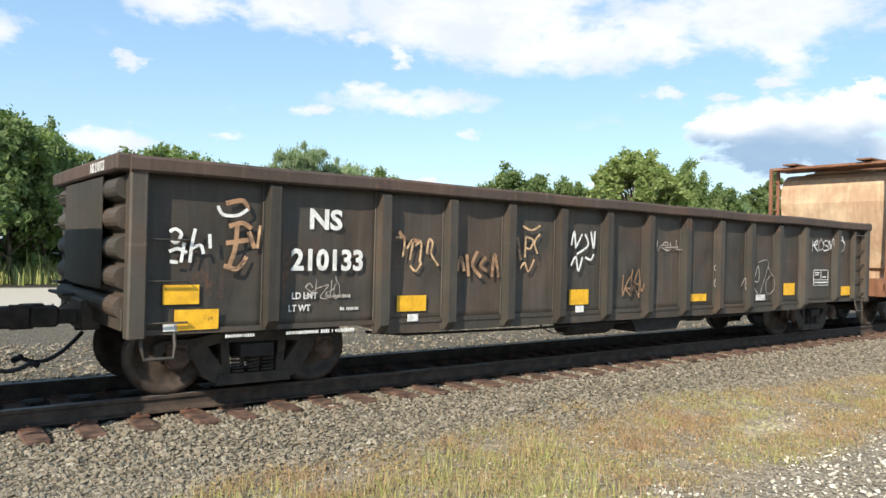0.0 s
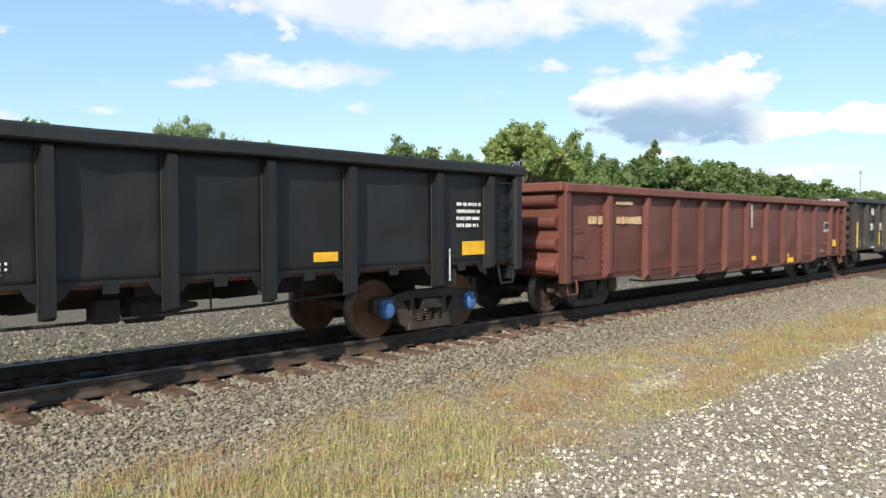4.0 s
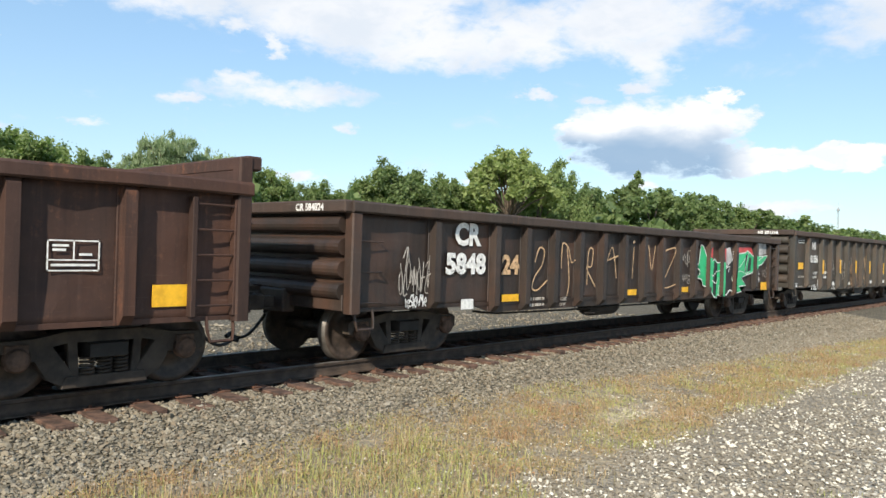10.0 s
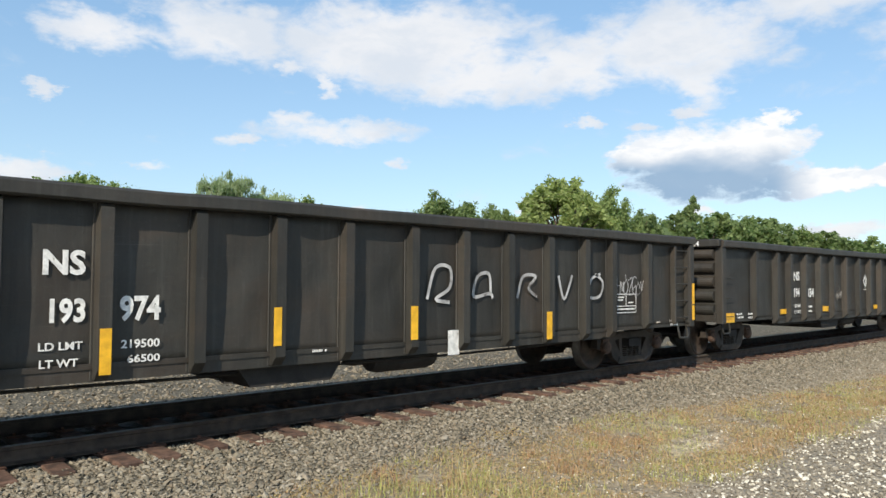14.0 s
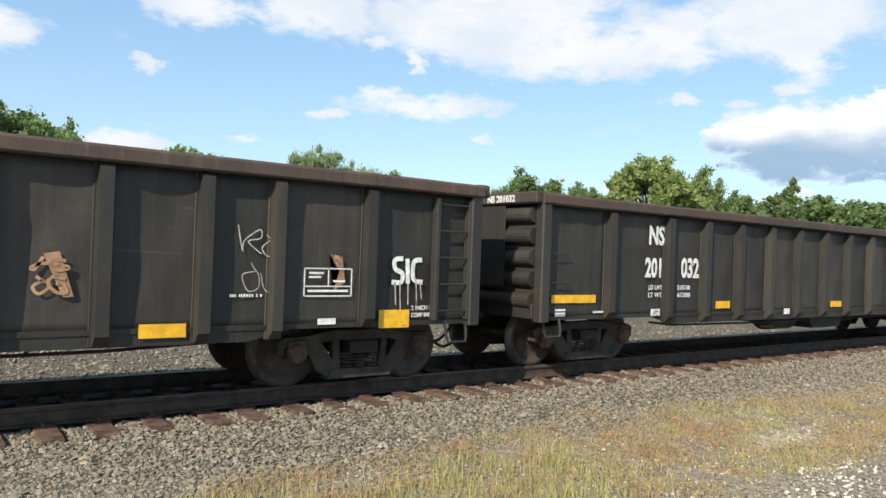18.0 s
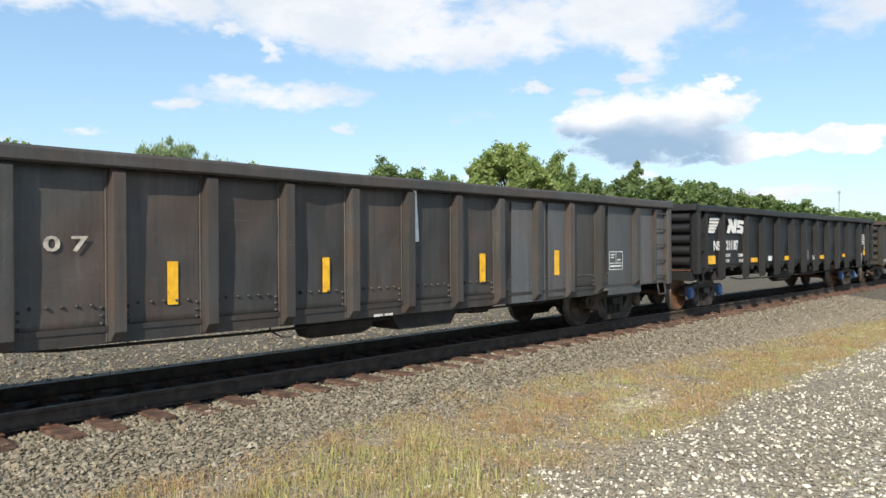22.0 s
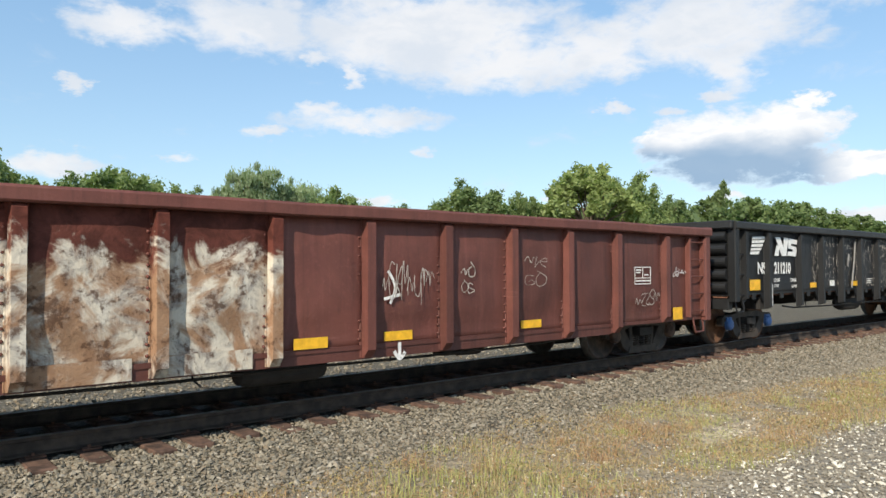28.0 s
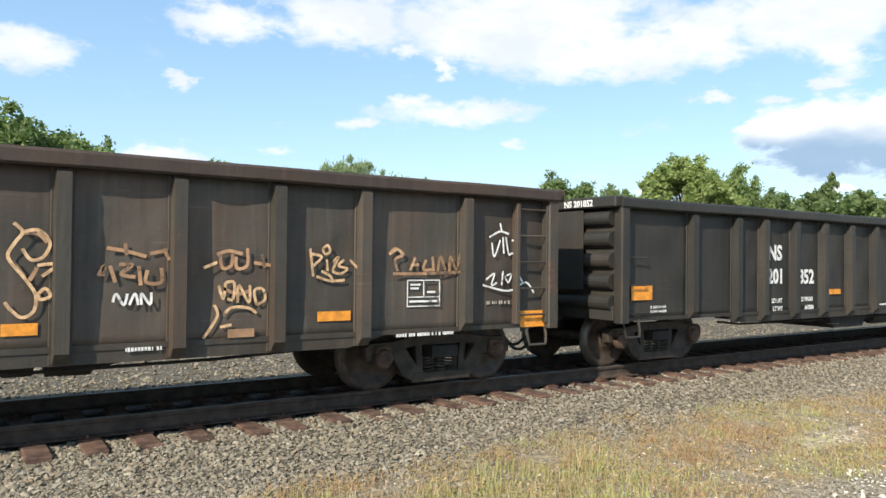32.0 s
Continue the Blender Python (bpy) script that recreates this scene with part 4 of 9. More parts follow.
def panel_mesh(key, width, z0, z1, mat, seed, bulge, sill=0.0):
    """A steel side sheet with the dents of many loadings."""

    def make():
        bm = bmesh.new()
        nx, nz = 9, 13
        rows = []
        for layer in (0, 1):
            grid = []
            for i in range(nx + 1):
                col = []
                for j in range(nz + 1):
                    u, w = i / nx, j / nz
                    x, z = (u - 0.5) * width, z0 + (z1 - z0) * w
                    d = dent(u, w, width, z, seed, bulge, sill)
                    col.append(bm.verts.new((x, -d + (0.012 if layer else 0.0), z)))
                grid.append(col)
            for i in range(nx):
                for j in range(nz):
                    q = (grid[i][j], grid[i + 1][j], grid[i + 1][j + 1], grid[i][j + 1])
                    bm.faces.new(q if layer == 0 else q[::-1])
            rows.append(grid)
        a, b = rows
        for i in range(nx):
            bm.faces.new((a[i][0], b[i][0], b[i + 1][0], a[i + 1][0]))
            bm.faces.new((a[i][nz], a[i + 1][nz], b[i + 1][nz], b[i][nz]))
        for j in range(nz):
            bm.faces.new((a[0][j], a[0][j + 1], b[0][j + 1], b[0][j]))
            bm.faces.new((a[nx][j], b[nx][j], b[nx][j + 1], a[nx][j + 1]))
        return mesh_of("side_sheet", bm, mat, True)

    return cached(key, make)


def rung(bm, x0, x1, z, y, out=0.07, r=0.011):
    tube(bm, [(x0, y, z), (x0, y - out, z), (x1, y - out, z), (x1, y, z)], r, 5)


PATTERNS = {
    "A": [1.5, 1.45] + [1.04] * 10 + [1.45, 1.5],
    "B": [1.70, 1.17, 0.78] + [0.97] * 4 + [1.08] + [0.97] * 4 + [0.80, 1.17, 1.65],
    "C": [0.49, 1.05, 1.60] + [1.22] * 8 + [1.62, 1.15, 0.74],
    "E": [1.65, 1.43] + [0.843] * 12 + [1.45, 1.71],
    "F": [1.40] + [1.10] * 12 + [1.40],
    "G": [1.51, 1.36] + [0.915] * 12 + [1.15, 1.56],
    "H": [1.47, 1.48] + [1.29] * 8 + [1.48, 1.47],
}


STAKES, SHEETS = {}, {}


def gondola(index, spec):
    """An open-top mill gondola; x is the way it rolls, 0 at its middle, z 0 on the rail."""
    pat = PATTERNS[spec["pattern"]]
    length = sum(pat)
    half = length / 2
    zt, zb = spec.get("top", 2.61), spec.get("bottom", 0.79)
    raised = spec.get("raised", 0.13)
    ze = zb + raised
    mat, trim = spec["paint"], spec.get("chord", spec["paint"])
    bulge, tag = spec.get("bulge", 0.0), mat.name + spec["pattern"] + str(zt) + str(zb) + str(spec.get("bulge", 0.0))
    chord, rise = spec.get("chord_h", 0.16), spec.get("rise", 0.0)
    car = new("gondola_car")
    tagged(car, spec["label"], "gondola car", "cars of the freight train")
    xs = [-half]
    for w in pat:
        xs.append(xs[-1] + w)
    STAKES[car.name] = xs[1:-1]
    SHEETS[car.name] = (xs, index, ze + (0.1 if spec["pattern"] == "C" else 0.0), zt - chord + 0.02, bulge)
    black = spec["pattern"] == "C"
    for s, turn in ((-1, 0.0), (1, math.pi)):
        flip = -s
        # sheets and stakes
        for i, w in enumerate(pat):
            x = (xs[i] + xs[i + 1]) / 2
            k = (i * 7 + index * 3 + (s > 0)) % 4
            me = panel_mesh(f"panel{tag}{w:.3f}{k}", w, ze if not black else ze + 0.1, zt - chord + 0.02, mat, k + 1, bulge if 0 < i < len(pat) - 1 else bulge * 0.3, 0.98 if bulge else 0.0)
            if s < 0 and i in spec.get("flaked", ()):
                me = panel_mesh(f"flaked{tag}{w:.3f}{k}", w, ze, zt - chord + 0.02, FLAKED, k + 1, bulge, 0.98)
            piece("side_sheet", me, car, (x, s * PANEL_Y, 0), turn)
        for i, x in enumerate(xs[1:-1]):
            end = x < -half + 2.6 or x > half - 2.6
            foot = (ze if end else zb + 0.02) if not black else zb
            if black and (i == 0 or i == len(xs) - 3):
                foot = ze
            h = zt - chord - foot
            me = rib_mesh(f"rib{tag}{h:.3f}", h, mat, 0.05, 0.10 if not black else 0.04, RIB_D, RIB_W if not black else 0.12)
            if s < 0 and i in spec.get("flaked", ()):
                me = rib_mesh(f"flakedrib{tag}{h:.3f}", h, FLAKED_LOW)
            piece("side_stake", me, car, (x, s * PANEL_Y, foot), turn)
        if spec.get("rivets") and s < 0:
            for i, x in enumerate(xs[1:-1]):
                if spec["rivets"] == "stake":
                    me = cached(f"rivets{tag}", lambda: rivets_mesh([(-0.115, ze + 0.12 + 0.115 * j) for j in range(int((zt - chord - ze - 0.2) / 0.115))], mat))
                else:
                    me = cached(f"rivets{tag}", lambda: rivets_mesh([(a, ze + b) for a in (-0.14, 0.14) for b in (0.08, 0.16, 0.24)] + [(0.24 + 0.14 * j, ze + 0.27) for j in range(5)], mat))
                row = piece("rivets", me, car, (x, s * PANEL_Y, 0), turn)
                row["kind"] = "stuff"
        # sill below the sheets
        bm = bmesh.new()
        if black:
            for i in range(1, len(xs) - 1):
                a, b = xs[i], xs[i + 1]
                if i == len(xs) - 2:
                    break
                m = (a + b) / 2
                for x, w in ((m, 0), (a, 1), (b, -1)):
                    piece("sill_gusset", cached(f"gusset{w}{ze}{mat.name}", lambda: gusset_mesh(w, ze, mat)), car, (x * flip, s * PANEL_Y, 0), turn)
            box(bm, -half, half, -0.006, 0.02, ze + 0.10, ze + 0.14)
        else:
            prism(bm, [(-half + 2.55, ze + 0.015), (-half + 3.1, zb), (half - 3.1, zb), (half - 2.55, ze + 0.015)], -0.004, 0.03)
            box(bm, -half, half, -0.018, 0.03, ze - 0.006, ze + 0.05)
        piece("side_sill", mesh_of("side_sill", bm, mat), car, (0, s * PANEL_Y, 0), turn)
        # top chord: a bulb angle, knocked about
        bm = bmesh.new()
        prof = [(0.05, zt - chord), (-RIB_D - 0.01, zt - chord), (-RIB_D - 0.03, zt - chord + 0.02), (-RIB_D - 0.03, zt - 0.03), (-RIB_D, zt), (0.03, zt), (0.05, zt - 0.03)]
        rings = []
        n = 34
        for i in range(n + 1):
            x = -half - 0.02 + (length + 0.04) * i / n
            dz = 0.016 * noise.noise((x * 0.5, index * 3.1, s)) + 0.006 * noise.noise((x * 3, index, s))
            dy = 0.012 * noise.noise((x * 0.6, index * 1.7, s + 5))
            rings.append([bm.verts.new((x, y + dy, z + dz)) for y, z in prof])
        for a, b in zip(rings, rings[1:]):
            for j in range(len(prof)):
                bm.faces.new((a[j], a[(j + 1) % len(prof)], b[(j + 1) % len(prof)], b[j]))
        bm.faces.new(rings[0]), bm.faces.new(rings[-1][::-1])
        piece("top_chord", mesh_of("top_chord", bm, trim), car, (0, s * PANEL_Y, 0), turn)
        # corner posts
        for e in (-1, 1):
            me = cached(f"corner{tag}", lambda: corner_mesh(ze, zt - chord, mat))
            piece("corner_post", me, car, (e * (half - 0.07), s * PANEL_Y, 0), turn)
        # ladder at the right end, grab irons at the left end, seen from outside
        fr = spec.get("ladder", mat)
        if spec.get("has_ladder", True):
            lo, hi = ze + 0.05, zt - chord - 0.05
            me = cached(f"stile{fr.name}{zt}{ze}", lambda: stile_mesh(lo, hi, fr))
            ladder = piece("ladder", me, car, ((half - 0.68) * flip, s * PANEL_Y, 0), turn)
            piece("stile", me, ladder, (0.52, 0, 0))
            for j in range(5):
                piece("ladder_rung", cached(f"rung{fr.name}", lambda: rung_mesh(fr)), ladder, (0, 0, lo + 0.12 + (hi - lo - 0.2) * j / 4))
        me = cached(f"grab{mat.name}{zt}{ze}", lambda: grab_mesh(ze, mat))
        for j in range(3):
            piece("grab_iron", me, car, ((-half + 0.36) * flip, s * PANEL_Y, 0.42 * j), turn)
        for e in (-1, 1):
            me = cached("step" + mat.name, lambda: step_mesh(mat))
            piece("step", me, car, (e * (half - 0.3), s * (PANEL_Y + 0.02), ze), turn)
    # ends
    for e, turn in ((1, 0.0), (-1, math.pi)):
        me = cached(f"end{tag}", lambda: end_mesh(ze, zt + rise, chord, mat))
        piece("end_wall", me, car, (e * half, 0, 0), turn)
        me = cached(f"endchord{tag}{trim.name}", lambda: end_chord_mesh(zt + rise, chord, trim))
        piece("end_chord", me, car, (e * half, 0, 0), turn)
        if rise:
            for y in (-1, 1):
                me = cached(f"horn{tag}", lambda: corner_mesh(zt - 0.02, zt + rise - 0.02, mat))
                piece("corner_post", me, car, (e * (half - 0.07), y * PANEL_Y, 0), 0.0 if y < 0 else math.pi)
        ribs = 4 if spec["pattern"] in "EGH" else 5
        for j in range(ribs):
            z = ze + 0.27 + j * (zt + rise - chord - ze - 0.42) / (ribs - 1)
            piece("end_rib", cached(f"endrib{mat.name}", lambda: end_rib_mesh(mat)), car, (e * half, 0, z), turn)
        if ribs == 5:
            me = cached(f"endpanel{mat.name}{ze}{zt}", lambda: end_panel_mesh(ze + 0.45, zt - chord - 0.02, mat))
            piece("end_panel", me, car, (e * half, 0, 0), turn)
        for j in range(4):
            me = cached(f"endgrab{mat.name}", lambda: tread_mesh(mat))
            piece("end_grab_iron", me, car, (e * half, -1.2 * e, ze + 0.4 + 0.36 * j), turn)
        piece("end_sill", cached("endsill" + mat.name, lambda: endsill_mesh(mat)), car, (e * half, 0, 0), turn)
        piece("coupler", cached("coupler", coupler_mesh), car, (e * (half - 0.04), 0, 0.84), turn)
        piece("air_hose", cached("hose", hose_mesh), car, (e * (half - 0.02), 0, 0.78), turn)
    piece("brake_wheel", cached("brakewheel", brakewheel_mesh), car, (half + 0.14, -0.35, 1.95))
    piece("floor", cached(f"floor{length:.2f}", lambda: floor_mesh(half)), car)
    # underframe
    piece("centre_sill", cached(f"sill{length:.2f}", lambda: centresill_mesh(half)), car)
    for i in range(2, len(xs) - 2):
        piece("cross_bearer", cached("bearer", bearer_mesh), car, (xs[i], 0, 0)) if i % 2 == 0 and abs(xs[i]) < half - 3.2 else None
    piece("brake_reservoir", cached("reservoir", reservoir_mesh), car, (-spec.get("belly", 0.3) - 0.4, -1.05, zb - 0.06))
    piece("brake_cylinder", cached("cylinder", cylinder_mesh), car, (spec.get("belly", 0.3) + 1.7, -0.95, zb - 0.02))
    piece("brake_pipe", cached("pipe", pipe_mesh), car, (0, -1.2, zb - 0.74))
    if spec["pattern"] in "AB":
        piece("side_bearer", cached("belly", belly_mesh), car, (spec.get("belly", 0.3), 0, zb))
    for x in (-TRUCK_X, TRUCK_X):
        add_truck(car, x, index, spec.get("hub", RUSTCAP))
    return car


def rivets_mesh(spots, mat):
    """Domed rivet heads at places (x, z) on the side."""
    bm = bmesh.new()
    for x, z in spots:
        lathe(bm, [(0.018, 0.03), (0.018, -0.012), (0.010, -0.024)], (x, 0, z), 6)
    return mesh_of("rivets", bm, mat)


def gusset_mesh(way, ze, mat):
    bm = bmesh.new()
    if way:
        prism(bm, [(0, ze + 0.11), (0, ze - 0.10), (0.16 * way, ze - 0.02), (0.24 * way, ze + 0.11)], -0.004, 0.02)
    else:
        prism(bm, [(-0.08, ze + 0.11), (-0.08, ze), (0.08, ze), (0.08, ze + 0.11)], -0.004, 0.02)
    return mesh_of("sill_gusset", bm, mat)


def corner_mesh(z0, z1, mat):
    bm = bmesh.new()
    prism(bm, [(-0.09, 0.02), (-0.09, -RIB_D + 0.02), (-0.07, -RIB_D), (0.07, -RIB_D), (0.09, -RIB_D + 0.02), (0.09, 0.02)], z0 - 0.02, z1, "z")
    return mesh_of("corner_post", bm, mat)


def stile_mesh(z0, z1, mat):
    bm = bmesh.new()
    box(bm, -0.03, 0.03, -0.11, -0.002, z0, z1, 0.006)
    return mesh_of("stile", bm, mat)


def rung_mesh(mat):
    bm = bmesh.new()
    tube(bm, [(0.02, -0.085, 0), (0.50, -0.085, 0)], 0.014, 6)
    return mesh_of("ladder_rung", bm, mat)


def grab_mesh(z0, mat):
    bm = bmesh.new()
    rung(bm, -0.22, 0.22, z0 + 0.12, 0.0, 0.075)
    return mesh_of("grab_iron", bm, mat)


def step_mesh(mat):
    bm = bmesh.new()
    tube(bm, [(-0.16, 0.02, 0.05), (-0.16, -0.02, -0.12), (-0.13, -0.03, -0.24), (0.15, -0.03, -0.24), (0.17, -0.02, -0.12), (0.17, 0.02, 0.05)], 0.021, 5)
    return mesh_of("step", bm, mat)


def end_mesh(z0, z1, chord, mat):
    bm = bmesh.new()
    box(bm, -0.05, -0.02, -PANEL_Y + 0.02, PANEL_Y - 0.02, z0 + 0.1, z1 - chord + 0.02)
    return mesh_of("end_wall", bm, mat)


def end_rib_mesh(mat):
    bm = bmesh.new()
    prism(bm, [(-0.02, -0.125)] + [(0.11 * math.sin(math.pi * j / 8), -0.115 * math.cos(math.pi * j / 8)) for j in range(9)] + [(-0.02, 0.125)], -PANEL_Y + 0.06, PANEL_Y - 0.06)
    return mesh_of("end_rib", bm, mat)


def end_panel_mesh(z0, z1, mat):
    bm = bmesh.new()
    box(bm, 0.10, 0.118, -0.92, 0.92, z0, z1, 0.004)
    return mesh_of("end_panel", bm, mat)


def end_chord_mesh(zt, chord, mat):
    bm = bmesh.new()
    box(bm, -0.06, 0.15, -PANEL_Y - RIB_D + 0.02, PANEL_Y + RIB_D - 0.02, zt - chord + 0.004, zt + 0.012, 0.02)
    return mesh_of("end_chord", bm, mat)


def tread_mesh(mat):
    bm = bmesh.new()
    tube(bm, [(0.0, -0.2, 0), (0.16, -0.2, 0), (0.16, 0.2, 0), (0.0, 0.2, 0)], 0.012, 5)
    return mesh_of("end_grab_iron", bm, mat)


def endsill_mesh(mat):
    bm = bmesh.new()
    box(bm, -0.14, 0.04, -PANEL_Y + 0.03, PANEL_Y - 0.03, 0.80, 1.02, 0.01)
    box(bm, -0.05, 0.16, -0.3, 0.3, 0.70, 1.04, 0.02)
    box(bm, 0.0, 0.24, -1.2, -0.35, 1.04, 1.07)
    tube(bm, [(0.14, -1.45, 0.86), (0.2, -1.0, 0.80), (0.22, -0.2, 0.98)], 0.014, 5)
    return mesh_of("end_sill", bm, mat)


def brakewheel_mesh():
    bm = bmesh.new()
    tube(bm, [(0.0, 0.27 * math.cos(j * math.pi / 9), 0.27 * math.sin(j * math.pi / 9)) for j in range(19)], 0.014, 5)
    for j in range(4):
        w = j * math.pi / 2 + 0.3
        tube(bm, [(-0.03, 0, 0), (0, 0.27 * math.cos(w), 0.27 * math.sin(w))], 0.01, 4)
    box(bm, -0.16, -0.02, -0.12, 0.12, -0.14, 0.14, 0.01)
    return mesh_of("brake_wheel", bm, BARE)


def floor_mesh(half):
    bm = bmesh.new()
    box(bm, -half + 0.05, half - 0.05, -PANEL_Y + 0.1, PANEL_Y - 0.1, 1.04, 1.08)
    return mesh_of("floor", bm, RUSTY)


def centresill_mesh(half):
    bm = bmesh.new()
    box(bm, -half + 0.1, half - 0.1, -0.2, 0.2, 0.72, 1.035)
    for x in (-TRUCK_X, TRUCK_X):
        box(bm, x - 0.2, x + 0.2, -PANEL_Y + 0.05, PANEL_Y - 0.05, 0.76, 1.03)
    return mesh_of("centre_sill", bm, GREASE)


def bearer_mesh():
    bm = bmesh.new()
    prism(bm, [(-PANEL_Y + 0.05, 1.035), (-PANEL_Y + 0.05, 0.86), (-0.5, 0.74), (0.5, 0.74), (PANEL_Y - 0.05, 0.86), (PANEL_Y - 0.05, 1.035)], -0.05, 0.05, "x")
    return mesh_of("cross_bearer", bm, GREASE)


def reservoir_mesh():
    bm = bmesh.new()
    lathe(bm, [(0.05, -0.62), (0.17, -0.56), (0.2, -0.45), (0.2, 0.45), (0.17, 0.56), (0.05, 0.62)], (0, 0, 0), 14, "x")
    box(bm, -0.3, -0.26, -0.06, 0.06, 0.18, 0.32)
    box(bm, 0.26, 0.3, -0.06, 0.06, 0.18, 0.32)
    return mesh_of("brake_reservoir", bm, GREASE, False)


def cylinder_mesh():
    bm = bmesh.new()
    lathe(bm, [(0.04, -0.5), (0.05, -0.26), (0.15, -0.24), (0.16, 0.16), (0.1, 0.2), (0.03, 0.6)], (0, 0, 0), 12, "x")
    box(bm, -0.16, 0.1, -0.05, 0.05, 0.14, 0.38)
    box(bm, -0.62, -0.34, -0.12, 0.12, -0.12, 0.14, 0.02)
    return mesh_of("brake_cylinder", bm, GREASE)


def pipe_mesh():
    bm = bmesh.new()
    tube(bm, [(-5.2, 0, 0.74), (-4.6, 0, 0.68), (-2.4, -0.04, 0.66), (-0.8, -0.1, 0.68), (1.2, -0.05, 0.66), (3.6, 0, 0.67), (5.2, 0, 0.74)], 0.02, 5)
    for x in (-3.9, -2.1, 0.6, 2.9, 4.2):
        tube(bm, [(x, 0, 0.67), (x, 0.02, 0.95)], 0.012, 4)
    tube(bm, [(-2.1, 0, 0.66), (-2.1, -0.25, 0.6), (-2.1, -0.45, 0.62)], 0.012, 4)
    return mesh_of("brake_pipe", bm, GREASE)


def belly_mesh():
    bm = bmesh.new()
    prism(bm, [(-0.78, 0.08), (-0.55, -0.24), (0.55, -0.24), (0.78, 0.08)], -1.36, 1.36)
    return mesh_of("side_bearer", bm, GREASE)

# ---------------------------------------------------------------- lettering and marks on the near side


def text_mesh(words, size, mat, wide=1.0, bold=0.0):
    def make():
        cu = bpy.data.curves.new("lettering", "FONT")
        cu.body, cu.size, cu.align_x, cu.align_y, cu.extrude, cu.offset, cu.resolution_u = words, size, "CENTER", "CENTER", 0.001, bold, 3
        ob = new("lettering", cu)
        me = bpy.data.meshes.new_from_object(ob.evaluated_get(bpy.context.evaluated_depsgraph_get()))
        bpy.data.objects.remove(ob)
        me.transform(Matrix.Diagonal((wide, 1, 1, 1)))
        me.materials.clear()
        me.materials.append(mat)
        return me

    return cached(f"text{words}{size}{mat.name}{wide}{bold}", make)


def skin(car, x, z):
    """How far the near side stands out at a place on the car."""
    xs, index, z0, z1, bulge = SHEETS[car.name]
    i = max(0, min(len(xs) - 2, sum(1 for v in xs[1:-1] if v < x)))
    wide = xs[i + 1] - xs[i]
    u, w = min(1.0, max(0.0, (x - xs[i]) / wide)), (z - z0) / (z1 - z0)
    if not 0 < w < 1:
        return 0.020 if z > z0 - 0.03 else 0.006
    return max(0.020 if z < z0 + 0.07 else -0.2, dent(u, w, wide, z, (i * 7 + index * 3) % 4 + 1, bulge if 0 < i < len(xs) - 2 else bulge * 0.3, 0.98 if bulge else 0.0))


def face(car, x0, x1, z0, z1, out=0.0):
    """Depth for a flat mark that lies on the side between these bounds; on the stakes where it stands far out."""
    if out > 0.08:
        return -PANEL_Y - RIB_D - 0.006
    high = max(skin(car, x0 + (x1 - x0) * i / 6, z0 + (z1 - z0) * j / 4) for i in range(7) for j in range(5))
    return -PANEL_Y - high - 0.012 - max(out, -0.006)


def over_sheets(car, pts, out=0.0):
    """Depth for spray paint: clear of the whole sheets that it covers, so that its layers keep their order."""
    xs = SHEETS[car.name][0]
    x0, x1 = max([v for v in xs if v <= min(p[0] for p in pts)] or xs[:1]), min([v for v in xs if v >= max(p[0] for p in pts)] or xs[-1:])
    return face(car, x0, x1, 0.75, 2.25, out)


def bounds(me):
    return [f(v.co[k] for v in me.vertices) for k in (0, 1) for f in (min, max)]


def letters(car, words, x, z, size, mat=WHITE, wide=1.0, bold=0.0, out=0.0):
    size *= 1.38
    bold = max(bold, 0.034 * size)
    me = text_mesh(words, size, mat, wide, bold)
    out += 0.02 if mat is BLACKPAINT else 0.0
    a, b, c, d = bounds(me)
    ob = piece("lettering", me, car, (x, face(car, x + a, x + b, z + c, z + d, out), z))
    ob.rotation_euler = (math.pi / 2, 0, 0)
    return ob


def caption(car, words, x, z, w, h, mat=WHITE):
    """A short stencilled line, w wide and h high."""
    me = text_mesh(words, h * 1.38, mat, 1.0, 0.03 * h)
    ob = piece("lettering", me, car, (x, face(car, x - w / 2, x + w / 2, z - h / 2, z + h / 2), z))
    ob.rotation_euler = (math.pi / 2, 0, 0)
    wide = max(v.co.x for v in me.vertices) - min(v.co.x for v in me.vertices)
    ob.scale = (w / wide, 1, 1)


def patch(car, name, x, z, w, h, mat, out=0.0, label=""):
    def make():
        bm = bmesh.new()
        box(bm, -w / 2, w / 2, -0.003, 0.003, -h / 2, h / 2)
        return mesh_of(name, bm, mat)

    return piece(name, cached(f"{name}{w:.3f}{h:.3f}{mat.name}", make), car, (x, face(car, x - w / 2, x + w / 2, z - h / 2, z + h / 2, out), z), label=label)


def lines_of_print(car, x, z, w, h, rows=2, mat=WHITE, seed=0):
    """Small print too worn to read: short bars."""

    def make():
        rng = random.Random(seed * 13 + rows)
        bm = bmesh.new()
        for r in range(rows):
            zz, a = h / 2 - (r + 0.5) * h / rows, -w / 2
            end = w / 2 * rng.uniform(0.75, 1.0)
            while a < end - 0.01:
                b = min(end, a + rng.choice([0.014, 0.022, 0.026, 0.03]) * max(0.7, h / rows / 0.1))
                t = h / rows * rng.uniform(0.20, 0.27)
                box(bm, a, b, -0.002, 0.002, zz - t, zz + t)
                a = b + rng.choice([0.008, 0.010, 0.010, 0.012, 0.035])
        return mesh_of("small_print", bm, mat)

    ob = piece("small_print", cached(f"print{w:.2f}{h:.2f}{rows}{mat.name}{seed % 5}", make), car, (x, face(car, x - w / 2, x + w / 2, z - h / 2, z + h / 2), z))
    ob["kind"] = "stuff"


